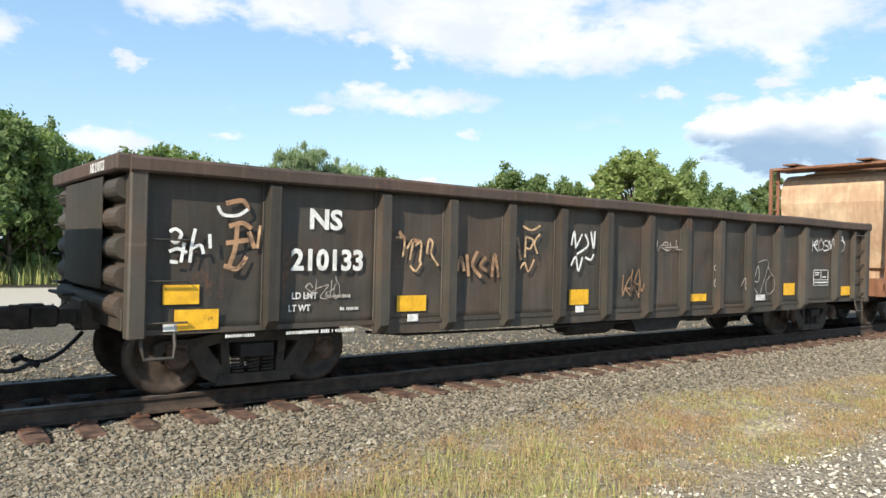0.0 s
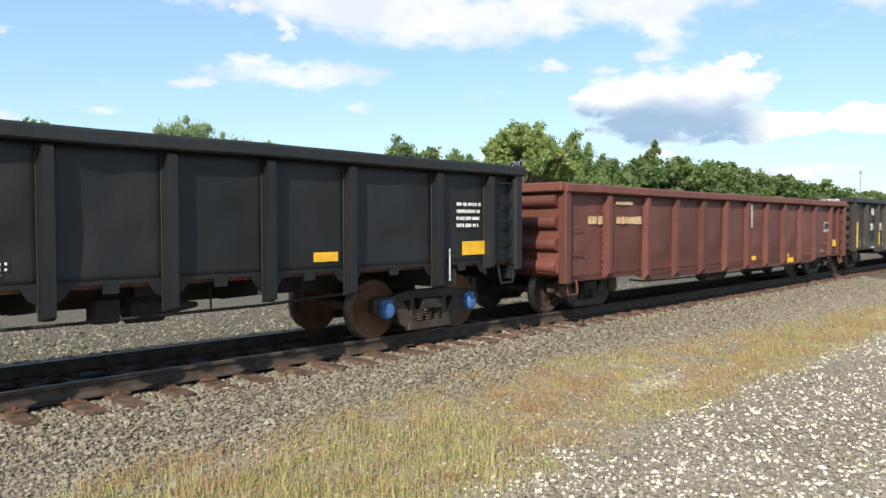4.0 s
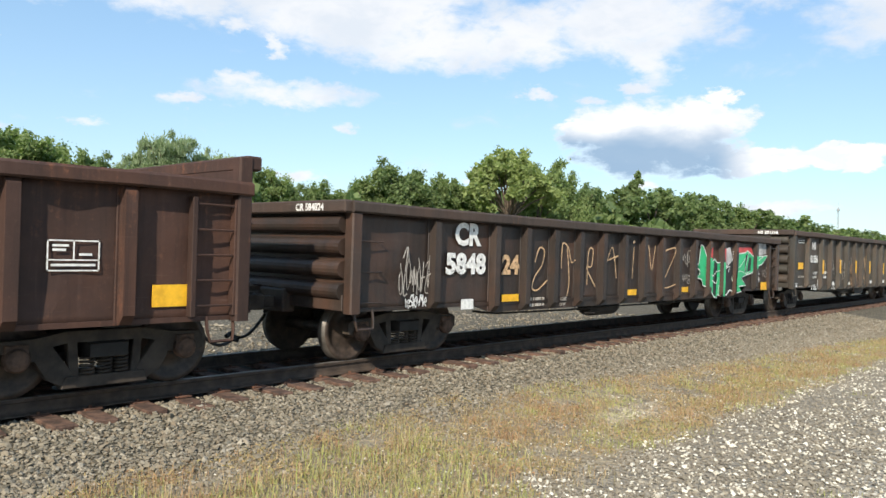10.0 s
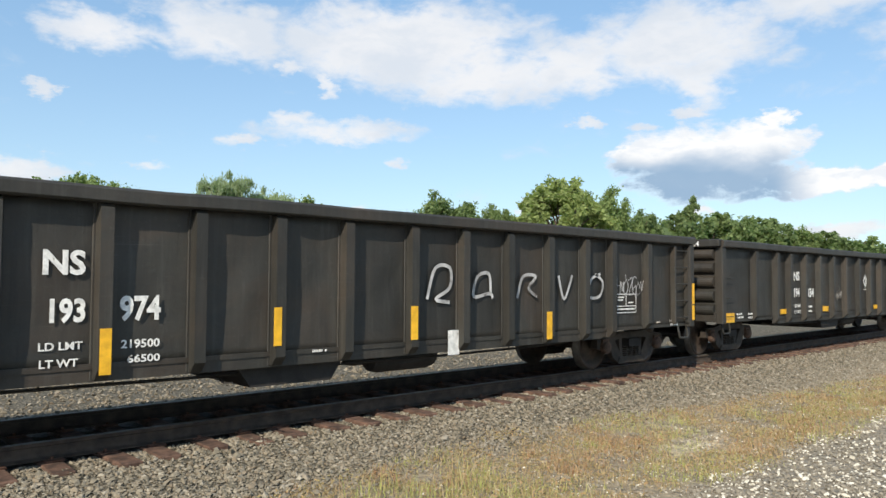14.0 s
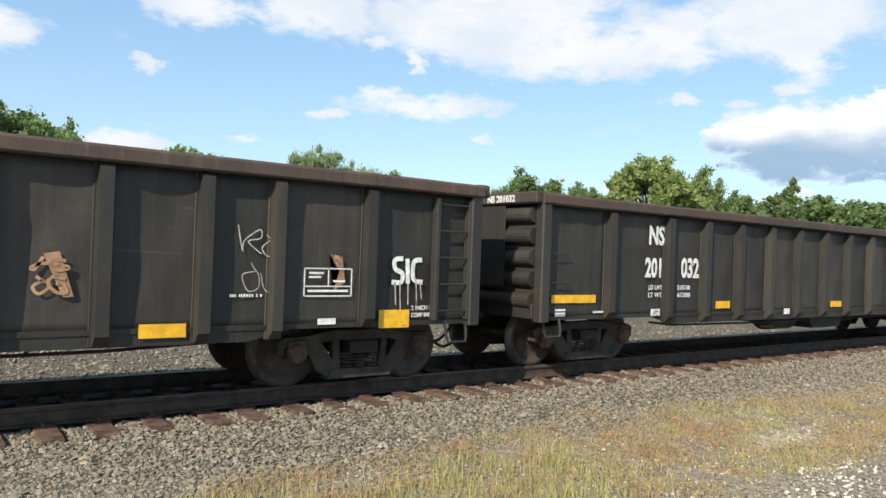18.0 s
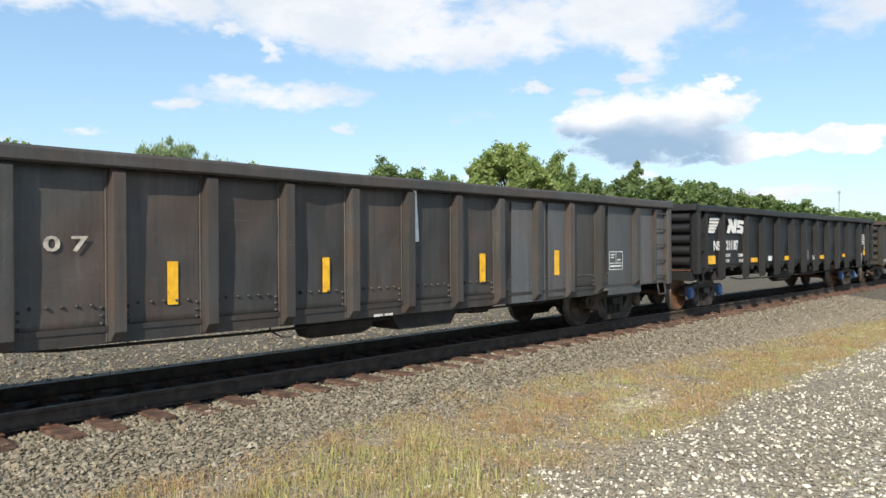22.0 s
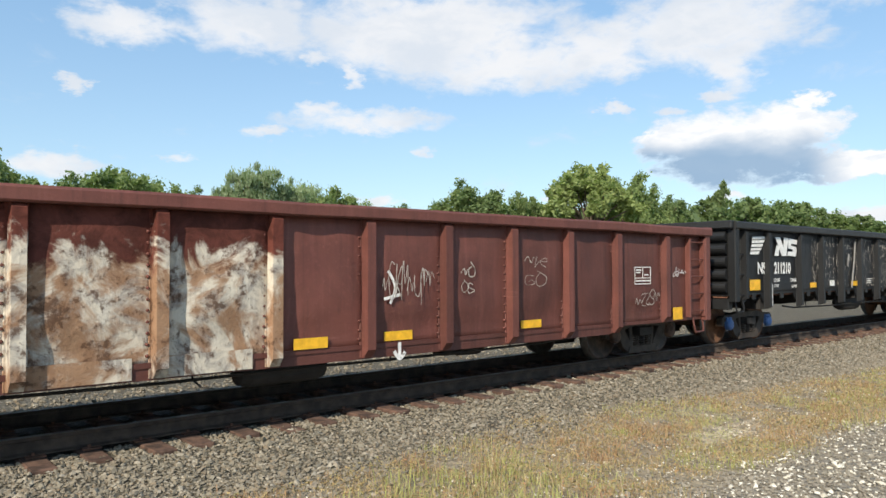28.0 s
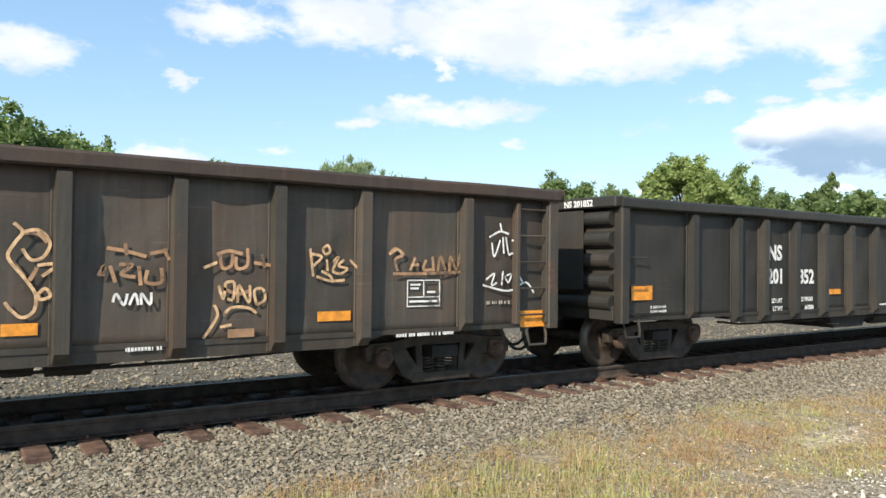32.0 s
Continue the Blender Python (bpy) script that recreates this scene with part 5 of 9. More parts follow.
def stencil(car, x, z, w=0.5, h=0.42, mat=WHITE):
    """A framed table of small print."""

    def make():
        bm, t = bmesh.new(), 0.014
        for a, b, c, d in ((-w / 2, w / 2, h / 2 - t, h / 2), (-w / 2, w / 2, -h / 2, -h / 2 + t), (-w / 2, -w / 2 + t, -h / 2, h / 2), (w / 2 - t, w / 2, -h / 2, h / 2), (-t / 2, t / 2, -h * 0.12, h / 2), (-w / 2, w / 2, -h * 0.16, -h * 0.12)):
            box(bm, a, b, -0.002, 0.002, c, d)
        for r, (a, b) in enumerate(((-0.4, -0.1), (-0.4, -0.15), (0.1, 0.35))):
            box(bm, a * w, b * w, -0.002, 0.002, h * (0.32 - 0.14 * r) - 0.012, h * (0.32 - 0.14 * r) + 0.012)
        box(bm, -0.42 * w, 0.42 * w, -0.002, 0.002, -h * 0.34, -h * 0.26)
        return mesh_of("stencil_box", bm, mat)

    ob = piece("stencil_box", cached(f"stencil{w:.2f}{h:.2f}{mat.name}", make), car, (x, face(car, x - w / 2, x + w / 2, z - h / 2, z + h / 2, 0.001), z))
    ob["kind"] = "stuff"


def ribbon(bm, pts, w):
    """A flat stroke through points (x, z) on the side of a car."""
    left, right = [], []
    for i, q in enumerate(pts):
        a, b = pts[max(0, i - 1)], pts[min(len(pts) - 1, i + 1)]
        dx, dz = b[0] - a[0], b[1] - a[1]
        n = math.hypot(dx, dz) or 1.0
        left.append(bm.verts.new((q[0] - dz / n * w / 2, 0, q[1] + dx / n * w / 2)))
        right.append(bm.verts.new((q[0] + dz / n * w / 2, 0, q[1] - dx / n * w / 2)))
    for i in range(len(pts) - 1):
        bm.faces.new((left[i], right[i], right[i + 1], left[i + 1]))


def curve(pts, steps=5):
    """A smooth line through points."""
    out = []
    for i in range(len(pts) - 1):
        p0, p1, p2, p3 = pts[max(0, i - 1)], pts[i], pts[i + 1], pts[min(len(pts) - 1, i + 2)]
        for j in range(steps):
            t = j / steps
            out.append(tuple(0.5 * ((2 * p1[k]) + (-p0[k] + p2[k]) * t + (2 * p0[k] - 5 * p1[k] + 4 * p2[k] - p3[k]) * t * t + (-p0[k] + 3 * p1[k] - 3 * p2[k] + p3[k]) * t ** 3) for k in (0, 1)))
    return out + [pts[-1]]


LOOPS = [
    [(0.9, 0.8), (0.5, 1.0), (0.1, 0.7), (0.5, 0.5), (0.9, 0.25), (0.4, 0.0), (0.0, 0.2)],
    [(0.1, 0.0), (0.25, 1.0), (0.5, 0.35), (0.75, 0.95), (0.9, 0.0)],
    [(0.8, 0.9), (0.3, 0.95), (0.05, 0.5), (0.35, 0.05), (0.85, 0.15), (0.75, 0.5), (0.45, 0.45)],
    [(0.1, 1.0), (0.15, 0.0), (0.3, 0.5), (0.8, 0.9), (0.9, 0.5), (0.3, 0.45), (0.95, 0.0)],
    [(0.0, 0.3), (0.3, 0.75), (0.5, 0.2), (0.7, 0.7), (1.1, 0.4)],
    [(0.5, 1.15), (0.4, 0.3), (0.1, 0.1), (0.0, 0.4), (0.5, 0.6), (1.1, 0.65)],
    [(0.5, 0.9), (0.1, 0.6), (0.3, 0.1), (0.8, 0.2), (0.9, 0.7), (0.5, 0.95), (0.3, 1.2)],
    [(0.0, 0.9), (0.95, 1.0), (0.2, 0.1), (1.0, 0.0)],
    [(0.15, 0.95), (0.2, 0.2), (0.6, 0.0), (0.85, 0.3), (0.8, 1.0), (0.95, -0.35)],
]


def scrawl(car, x0, x1, z0, z1, mat, seed, width=0.03, strokes=9, loops=5, label="sprayed scrawl"):
    """Spray-can tags that cannot be read: a slanting row or two of loops and hooks, each a part."""
    rng = random.Random(seed)
    rows = 2 if (z1 - z0) > 1.25 * (x1 - x0) else 1
    each = max(2, -(-strokes // rows))
    tall = (z1 - z0) / rows
    slant = rng.uniform(-0.15, 0.15)
    for i in range(rows * each):
        bm = bmesh.new()
        r, c = divmod(i, each)
        w = (x1 - x0) / each
        cx, cz = x0 + w * (c - 0.1), z0 + tall * (rows - 1 - r) + tall * slant * (c / each - 0.5)
        size, lean = rng.uniform(0.55, 0.98), rng.uniform(-0.1, 0.35)
        pts = [(cx + 1.25 * w * (a + rng.uniform(-0.12, 0.12) + lean * b * 0.5), cz + tall * size * (b * 0.85 + 0.05 + rng.uniform(-0.08, 0.08))) for a, b in rng.choice(LOOPS)]
        ribbon(bm, curve(pts), 0.6 * width * rng.uniform(0.55, 1.15))
        piece("graffiti", mesh_of("graffiti", bm, mat), car, (0, over_sheets(car, pts, 0.0012 * i + 0.004 * (seed % 3)), 0), label=label)


def bar_mesh(w, h, mat):
    bm = bmesh.new()
    for i in range(4):
        a = -w / 2 + i * w / 4
        box(bm, a, a + w / 4.8, -0.003, 0.003, -h / 2, h / 2)
    return mesh_of("bars", bm, mat)


def end_letters(car, half, words, z, y=-0.85, size=0.10):
    """Number on the chord of the trailing end."""
    ob = piece("lettering", text_mesh(words, size * 1.38, WHITE, 1.0, 0.004), car, (-half - 0.155, y, z))
    ob.rotation_euler = (math.pi / 2, 0, -math.pi / 2)


def cut(pts, x, keep):
    """The part of a polygon on one side of an upright line; keep is 1 for beyond x, -1 for before it."""
    out = []
    for a, b in zip(pts, pts[1:] + pts[:1]):
        ia, ib = keep * (a[0] - x) >= 0, keep * (b[0] - x) >= 0
        if ia:
            out.append(a)
        if ia != ib:
            f = (x - a[0]) / (b[0] - a[0])
            out.append((x, a[1] + f * (b[1] - a[1])))
    return out


def sprayed(car, shapes, mat, out=0.0, label="sprayed shape"):
    """Filled spray-paint shapes given as polygons (x, z); they go on over the stakes."""
    for n, pts in enumerate(shapes):
        lift = out + 0.0005 * n
        for x in STAKES[car.name] if mat not in (WHITE, GOLD, EMBLEM) else ():
            strip = cut(cut(list(pts), x - RIB_W * 0.42, 1), x + RIB_W * 0.42, -1)
            if len(strip) > 2 and max(p[0] for p in strip) - min(p[0] for p in strip) > 0.02:
                bm = bmesh.new()
                bm.faces.new([bm.verts.new((a, 0, b)) for a, b in strip])
                bmesh.ops.triangulate(bm, faces=bm.faces[:])
                piece("painted_shape", mesh_of("painted_shape", bm, mat), car, (0, -PANEL_Y - RIB_D - 0.004 - lift * 0.5, 0), label=label)
        bm = bmesh.new()
        bm.faces.new([bm.verts.new((a, 0, b)) for a, b in pts])
        bmesh.ops.triangulate(bm, faces=bm.faces[:])
        piece("painted_shape", mesh_of("painted_shape", bm, mat), car, (0, over_sheets(car, pts, lift), 0), label=label)


def outline(car, shapes, mat, w=0.03, out=0.004, label="sprayed outline"):
    for pts in shapes:
        bm = bmesh.new()
        ribbon(bm, list(pts) + [pts[0]], w)
        piece("graffiti", mesh_of("graffiti", bm, mat), car, (0, over_sheets(car, pts, out), 0), label=label)


# ---------------------------------------------------------------- the train
BROWN = paint("weathered_brown_paint", (0.060, 0.052, 0.041), 0.30, 0.4, 0.5, 0.62, (0.11, 0.052, 0.028), 0.08)
BROWN2 = paint("sooty_brown_paint", (0.0315, 0.0295, 0.0245), 0.2, 0.4, 0.55, 0.62, (0.075, 0.044, 0.026), 0.03)
DARKBROWN = paint("dark_umber_paint", (0.040, 0.028, 0.022), 0.42, 0.3, 0.6)
GLOSSBLACK = paint("black_paint", (0.0065, 0.0068, 0.0078), 0.0, 0.06, 0.3, 0.6, (0.03, 0.026, 0.023))
OXIDE = paint("oxide_red_paint", (0.145, 0.046, 0.034), 0.32, 0.3, 0.55, 0.65, (0.10, 0.038, 0.022), 0.05)
BLUE = paint("faded_blue_paint", (0.085, 0.105, 0.148), 0.34, 0.5, 0.45, 0.6, (0.12, 0.062, 0.036), 0.09)
RUST = paint("rust_brown_steel", (0.050, 0.023, 0.0155), 0.6, 0.35, 0.5, 0.75, (0.095, 0.038, 0.02))
RUST2 = paint("rusted_dark_steel", (0.054, 0.029, 0.022), 0.55, 0.35, 0.65, 0.6, (0.088, 0.034, 0.021), 0.07)
GREY = paint("patched_grey_paint", (0.052, 0.050, 0.047), 0.2, 0.4)
SLATE = paint("slate_green_paint", (0.021, 0.0235, 0.022), 0.16)
CHORD = paint("worn_brown_chord", (0.066, 0.046, 0.036), 0.5, 0.4, 0.5, 0.8, (0.11, 0.055, 0.033))
CHORDBLACK = paint("worn_black_chord", (0.014, 0.014, 0.014), 0.05, 0.2, 0.4, 0.6, (0.04, 0.03, 0.025))
FLAKED = flaking("flaking_whitish_coat", (0.12, 0.038, 0.028), 1.75, 1.95)
FLAKED_LOW = flaking("flaking_cream_coat", (0.14, 0.042, 0.030), 1.15, 1.35)

SPECS = [
    dict(pattern="A", paint=BROWN, chord=CHORD, rear=(0, 1.94), top=2.535, bottom=0.63, belly=0.55, end="NS 210133", label="grimy brown-grey gondola car with rust patches and scrawls", has_ladder=True),
    dict(pattern="A", paint=BROWN2, rear=(2, 6.22), top=2.6, bottom=0.64, belly=0.55, end="NS 201692", label="dark grey-brown gondola car with pale graffiti along the bottom"),
    dict(pattern="H", paint=OXIDE, front=(2, 5.11), bulge=0.05, rivets="stake", top=2.43, bottom=0.53, belly=0.55, label="oxide red gondola car with heavy side stakes"),
    dict(pattern="C", paint=GLOSSBLACK, chord=CHORDBLACK, rear=(5, 4.13), end_words="211126", hub=BLUEHUB, top=2.64, bottom=0.77, raised=0.22, belly=0.55, label="clean black gondola car with white lettering"),
    dict(pattern="B", paint=BLUE, chord=CHORD, front=(6, 13.84), top=2.65, bottom=0.66, belly=-1.17, end="NS 200888", label="faded blue gondola car with yellow lettering"),
    dict(pattern="A", paint=BROWN, chord=CHORD, rear=(8, 1.97), rivets="sill", top=2.6, bottom=0.66, belly=0.55, end="NS 201356", label="brown gondola car with yellow reflectors and scrawls"),
    dict(pattern="E", paint=DARKBROWN, chord=CHORD, front=(9.5, 17.14), top=2.28, bottom=0.66, belly=0.55, end="CR 584824", label="dark brown gondola car with green sprayed lettering"),
    dict(pattern="F", paint=RUST, front=(11, 15.84), rise=0.3, end="NW 190354", end_z=2.30, top=2.385, bottom=0.66, belly=0.55, label="rust-brown gondola car with worn cream numbers"),
    dict(pattern="B", paint=BROWN2, rear=(13, 4.10), top=2.59, bottom=0.66, belly=-1.17, end="NS 194034", label="plain dark olive-brown gondola car"),
    dict(pattern="B", paint=BROWN2, front=(14, 14.08), slide=-0.1, top=2.58, bottom=0.66, belly=-1.17, label="dark olive-brown gondola car with tall yellow reflectors"),
    dict(pattern="A", paint=BROWN, rear=(17, 13.48), top=2.6, bottom=0.66, belly=0.55, end="NS 201047", label="brown gondola car with white sprayed shapes"),
    dict(pattern="A", paint=BROWN2, chord=CHORD, front=(17, 12.40), top=2.61, bottom=0.66, belly=0.55, end="NS 201032", label="sooty dark gondola car with orange reflectors"),
    dict(pattern="B", paint=BROWN2, chord=CHORD, rear=(19, 1.26), top=2.605, bottom=0.66, belly=-1.17, end="NS 210020", label="dark brown gondola car with a silver sprayed piece"),
    dict(pattern="C", paint=GLOSSBLACK, chord=CHORDBLACK, rear=(21, 5.70), end_words="211187", hub=BLUEHUB, top=2.64, bottom=0.77, raised=0.22, belly=0.55, label="clean black gondola car with white lettering"),
    dict(pattern="A", paint=GREY, rear=(23, 10.51), rivets="sill", top=2.645, bottom=0.7, belly=0.55, end="NS 210051", label="patched grey gondola car with white number boards"),
    dict(pattern="G", paint=RUST2, rear=(24, 4.02), slide=0.18, rivets="stake", bulge=0.085, top=2.37, bottom=0.48, belly=0.55, end="NS 187796", label="rusted gondola car with bulged side sheets"),
    dict(pattern="B", paint=SLATE, front=(24, 2.85), top=2.6, bottom=0.6, belly=-1.17, label="dark slate gondola car with tall orange reflectors"),
    dict(pattern="C", paint=GLOSSBLACK, chord=CHORDBLACK, rear=(27, 3.09), end_words="211210", hub=BLUEHUB, top=2.64, bottom=0.77, raised=0.22, belly=0.55, label="black gondola car splashed with pale spatter"),
    dict(pattern="H", paint=OXIDE, front=(28, 13.34), slide=0.08, bulge=0.05, rivets="stake", flaked=(2, 3, 4), top=2.455, bottom=0.55, belly=0.55, end="CR 582329", label="oxide red gondola car with peeling white sheets"),
    dict(pattern="B", paint=BROWN2, chord=CHORD, rear=(30, 2.60), top=2.645, bottom=0.66, belly=-1.17, end="NS 201842", label="dark brown gondola car with small white tags"),
    dict(pattern="B", paint=BROWN2, rear=(32, 8.23), top=2.645, bottom=0.66, belly=-1.17, end="NS 201852", label="dark brown gondola car with wide white numbers"),
    dict(pattern="A", paint=BROWN, chord=CHORD, front=(32, 6.94), top=2.655, bottom=0.66, belly=0.55, label="brown gondola car covered in pale scrawled tags"),
]


def run(t):
    """Metres that the train has rolled by a time."""
    return 10.92 * t + 0.008 * t * t


def middle(spec):
    half = sum(PATTERNS[spec["pattern"]]) / 2
    if "rear" in spec:
        return spec.get("slide", 0.0) + spec["rear"][1] + half - run(spec["rear"][0])
    return spec.get("slide", 0.0) + spec["front"][1] - half - run(spec["front"][0])


MARKS = {}
GREYPATCH = paint("grey_touch_up_paint", (0.085, 0.088, 0.092), 0.05, 0.3, 0.3)
SCRAPED = flaking("scraped_spray_paint", (0.05, 0.04, 0.032), 2.0, 2.4, 0.62)
SCRAPEDARK = flaking("dark_scraped_paint", (0.04, 0.034, 0.028), 1.3, 1.75, 0.40)
SILVERHAZE = paint("silver_overspray", (0.24, 0.225, 0.20), 0.1, 1.2, 0.75, 0.6, (0.10, 0.07, 0.05))
EMBLEM = plain("white_emblem_paint", (0.72, 0.71, 0.68), 0.6, 0.12, 14.0, 0.0, 0.05)
GREYSPRAY = paint("grey_overspray", (0.13, 0.12, 0.105), 0.1, 1.0, 0.9, 0.6, (0.10, 0.07, 0.05))
MAROON = plain("dark_red_spray", (0.075, 0.032, 0.026), 0.7, 0.35, 4.0, 0.0, 0.05)
PALEBLUE = plain("pale_blue_spray", (0.42, 0.50, 0.54), 0.6, 0.35, 3.0, 0.0, 0.05, worn=0.5)


def strokes(car, lines, mat, w=0.03, out=0.0, label="sprayed line"):
    for i, pts in enumerate(lines):
        bm = bmesh.new()
        ribbon(bm, curve(pts) if len(pts) > 2 else pts, w)
        piece("graffiti", mesh_of("graffiti", bm, mat), car, (0, over_sheets(car, pts, out + 0.001 * (i % 9)), 0), label=label)


def spatter(car, x0, x1, z0, z1, count, seed):
    """Pale drops and short runs thrown on the paint."""
    rng = random.Random(seed)
    bm = bmesh.new()
    z0, z1 = max(z0, 1.0), min(z1, 2.44)
    for i in range(count):
        x, z, h, w = rng.uniform(x0, x1), rng.uniform(z0, z1), rng.choice([0.008, 0.012, 0.016, 0.02, 0.03, 0.05, 0.12]), rng.uniform(0.0025, 0.006)
        box(bm, x - w, x + w, -0.001, 0.001, max(z0, z - h), z)
    ob = piece("spatter", mesh_of("spatter", bm, DULL), car, (0, face(car, x0, x1, z0, z1), 0), label="pale splashed drops")
    ob["kind"] = "stuff"



def marks_0(car, half):
    letters(car, "NS", -5.97, 1.99, 0.23, WHITE, 1.12, 0.000)
    letters(car, "210133", -5.93, 1.52, 0.24, WHITE, 0.96, 0.000)
    caption(car, "LD LMT", -6.23, 1.120, 0.32, 0.076, WHITE)
    caption(car, "LT WT", -6.29, 0.980, 0.27, 0.076, WHITE)
    lines_of_print(car, -5.76, 1.11, 0.34, 0.08, 1, DULL, 4)
    lines_of_print(car, -5.61, 0.96, 0.29, 0.07, 1, WHITE, 5)
    lines_of_print(car, -5.95, 0.71, 1.00, 0.08, 1, WHITE, 6)
    lines_of_print(car, -6.97, 0.71, 0.36, 0.07, 1, WHITE, 7)
    patch(car, "reflector", -7.62, 1.16, 0.37, 0.20, YELLOW)
    patch(car, "reflector", -7.46, 0.90, 0.46, 0.21, YELLOW)
    patch(car, "reflector", -4.73, 1.00, 0.45, 0.20, YELLOW)
    patch(car, "reflector", -1.63, 1.02, 0.43, 0.23, YELLOW)
    patch(car, "reflector", 1.52, 0.95, 0.49, 0.13, YELLOW)
    patch(car, "reflector", 4.71, 1.06, 0.44, 0.24, YELLOW)
    patch(car, "reflector", 7.21, 0.99, 0.42, 0.20, YELLOW)
    patch(car, "white_label", -4.72, 0.82, 0.16, 0.09, WHITE)
    patch(car, "white_label", -1.62, 0.84, 0.18, 0.10, WHITE)
    patch(car, "white_label", 3.61, 0.91, 0.33, 0.11, WHITE)
    patch(car, "white_label", -7.73, 0.83, 0.14, 0.08, WHITE)
    stencil(car, 6.06, 1.29, 0.66, 0.34, WHITE)
    scrawl(car, 0.24, 1.03, 1.76, 2.00, DULL, 27, 0.03, 3, 5, "sprayed scrawl")
    scrawl(car, 1.96, 2.25, 1.09, 1.68, DULL, 28, 0.03, 2, 5, "sprayed scrawl")
    scrawl(car, 2.90, 4.32, 0.88, 1.87, DULL, 29, 0.03, 5, 5, "sprayed scrawl")
    scrawl(car, 5.60, 7.05, 1.84, 2.27, WHITE, 30, 0.04, 6, 5, "sprayed scrawl")
    scrawl(car, -6.22, -5.78, 1.08, 1.37, DULL, 31, 0.02, 5, 5, "sprayed scrawl")
    scrawl(car, -0.62, -0.04, 0.96, 1.56, TANSPRAY, 32, 0.04, 3, 5, "sprayed scrawl")
    strokes(car, [[(-7.18, 2.12), (-6.99, 2.16), (-6.93, 2.05)], [(-7.14, 1.88), (-6.99, 1.92), (-6.89, 1.86)], [(-7.17, 1.70), (-6.92, 1.74)], [(-7.05, 1.89), (-7.07, 1.64), (-7.13, 1.46)], [(-6.92, 1.83), (-6.85, 1.65)], [(-7.19, 1.46), (-7.04, 1.43), (-6.94, 1.56)], [(-4.03, 1.41), (-3.97, 1.60), (-3.91, 1.41)], [(-3.87, 1.64), (-3.83, 1.34)], [(-3.68, 1.68), (-3.77, 1.49), (-3.61, 1.33)], [(-3.52, 1.60), (-3.62, 1.49), (-3.50, 1.41)], [(-3.41, 1.33), (-3.37, 1.65), (-3.29, 1.33)], [(-2.95, 1.89), (-2.87, 1.57)], [(-4.75, 1.80), (-4.62, 1.78)], [(-4.97, 1.90), (-4.87, 1.80)]], TANSPRAY, 0.05, 0.002, "tan sprayed tag")
    strokes(car, [[(-5.01, 1.83), (-4.88, 1.80), (-4.90, 1.58)], [(-4.84, 1.69), (-4.75, 1.80), (-4.79, 1.55)], [(-4.71, 1.73), (-4.62, 1.77), (-4.64, 1.52)], [(-4.53, 1.63), (-4.50, 1.81), (-4.44, 1.77), (-4.46, 1.63), (-4.34, 1.48)], [(-4.79, 1.48), (-4.70, 1.41), (-4.61, 1.52)], [(-2.79, 1.90), (-2.80, 1.61)], [(-2.79, 1.90), (-2.65, 1.86), (-2.69, 1.74), (-2.78, 1.74)], [(-2.55, 1.66), (-2.62, 1.82), (-2.51, 1.95)], [(-2.85, 2.05), (-2.68, 2.00), (-2.51, 2.07)], [(-2.88, 1.45), (-2.80, 1.53), (-2.72, 1.41), (-2.61, 1.58)], [(-6.79, 1.90), (-6.82, 1.65)]], CREAM, 0.03, 0.004, "cream sprayed tag")
    strokes(car, [[(-7.76, 1.80), (-7.70, 1.83), (-7.64, 1.78), (-7.69, 1.69), (-7.74, 1.72)], [(-7.76, 1.60), (-7.67, 1.63), (-7.58, 1.59)], [(-7.75, 1.50), (-7.67, 1.49)], [(-7.61, 1.69), (-7.64, 1.49)], [(-7.50, 1.84), (-7.53, 1.69), (-7.55, 1.49)], [(-7.53, 1.64), (-7.44, 1.67), (-7.41, 1.58)], [(-7.35, 1.79), (-7.34, 1.64)], [(-7.27, 2.09), (-7.21, 2.00), (-7.05, 2.00), (-6.94, 2.07)], [(-1.85, 1.80), (-1.79, 2.01), (-1.75, 1.76)], [(-1.75, 1.76), (-1.60, 1.98)], [(-1.72, 1.67), (-1.47, 1.81), (-1.54, 1.98)], [(-1.41, 2.02), (-1.34, 1.77), (-1.32, 2.03)], [(-1.84, 1.50), (-1.74, 1.63), (-1.68, 1.42), (-1.59, 1.63)]], WHITE, 0.035, 0.006, "white sprayed tag")
    strokes(car, [[(-1.53, 1.63), (-1.40, 1.59), (-1.33, 1.68)]], WHITE, 0.035, 0.006, "white sprayed tag")


MARKS[0] = marks_0


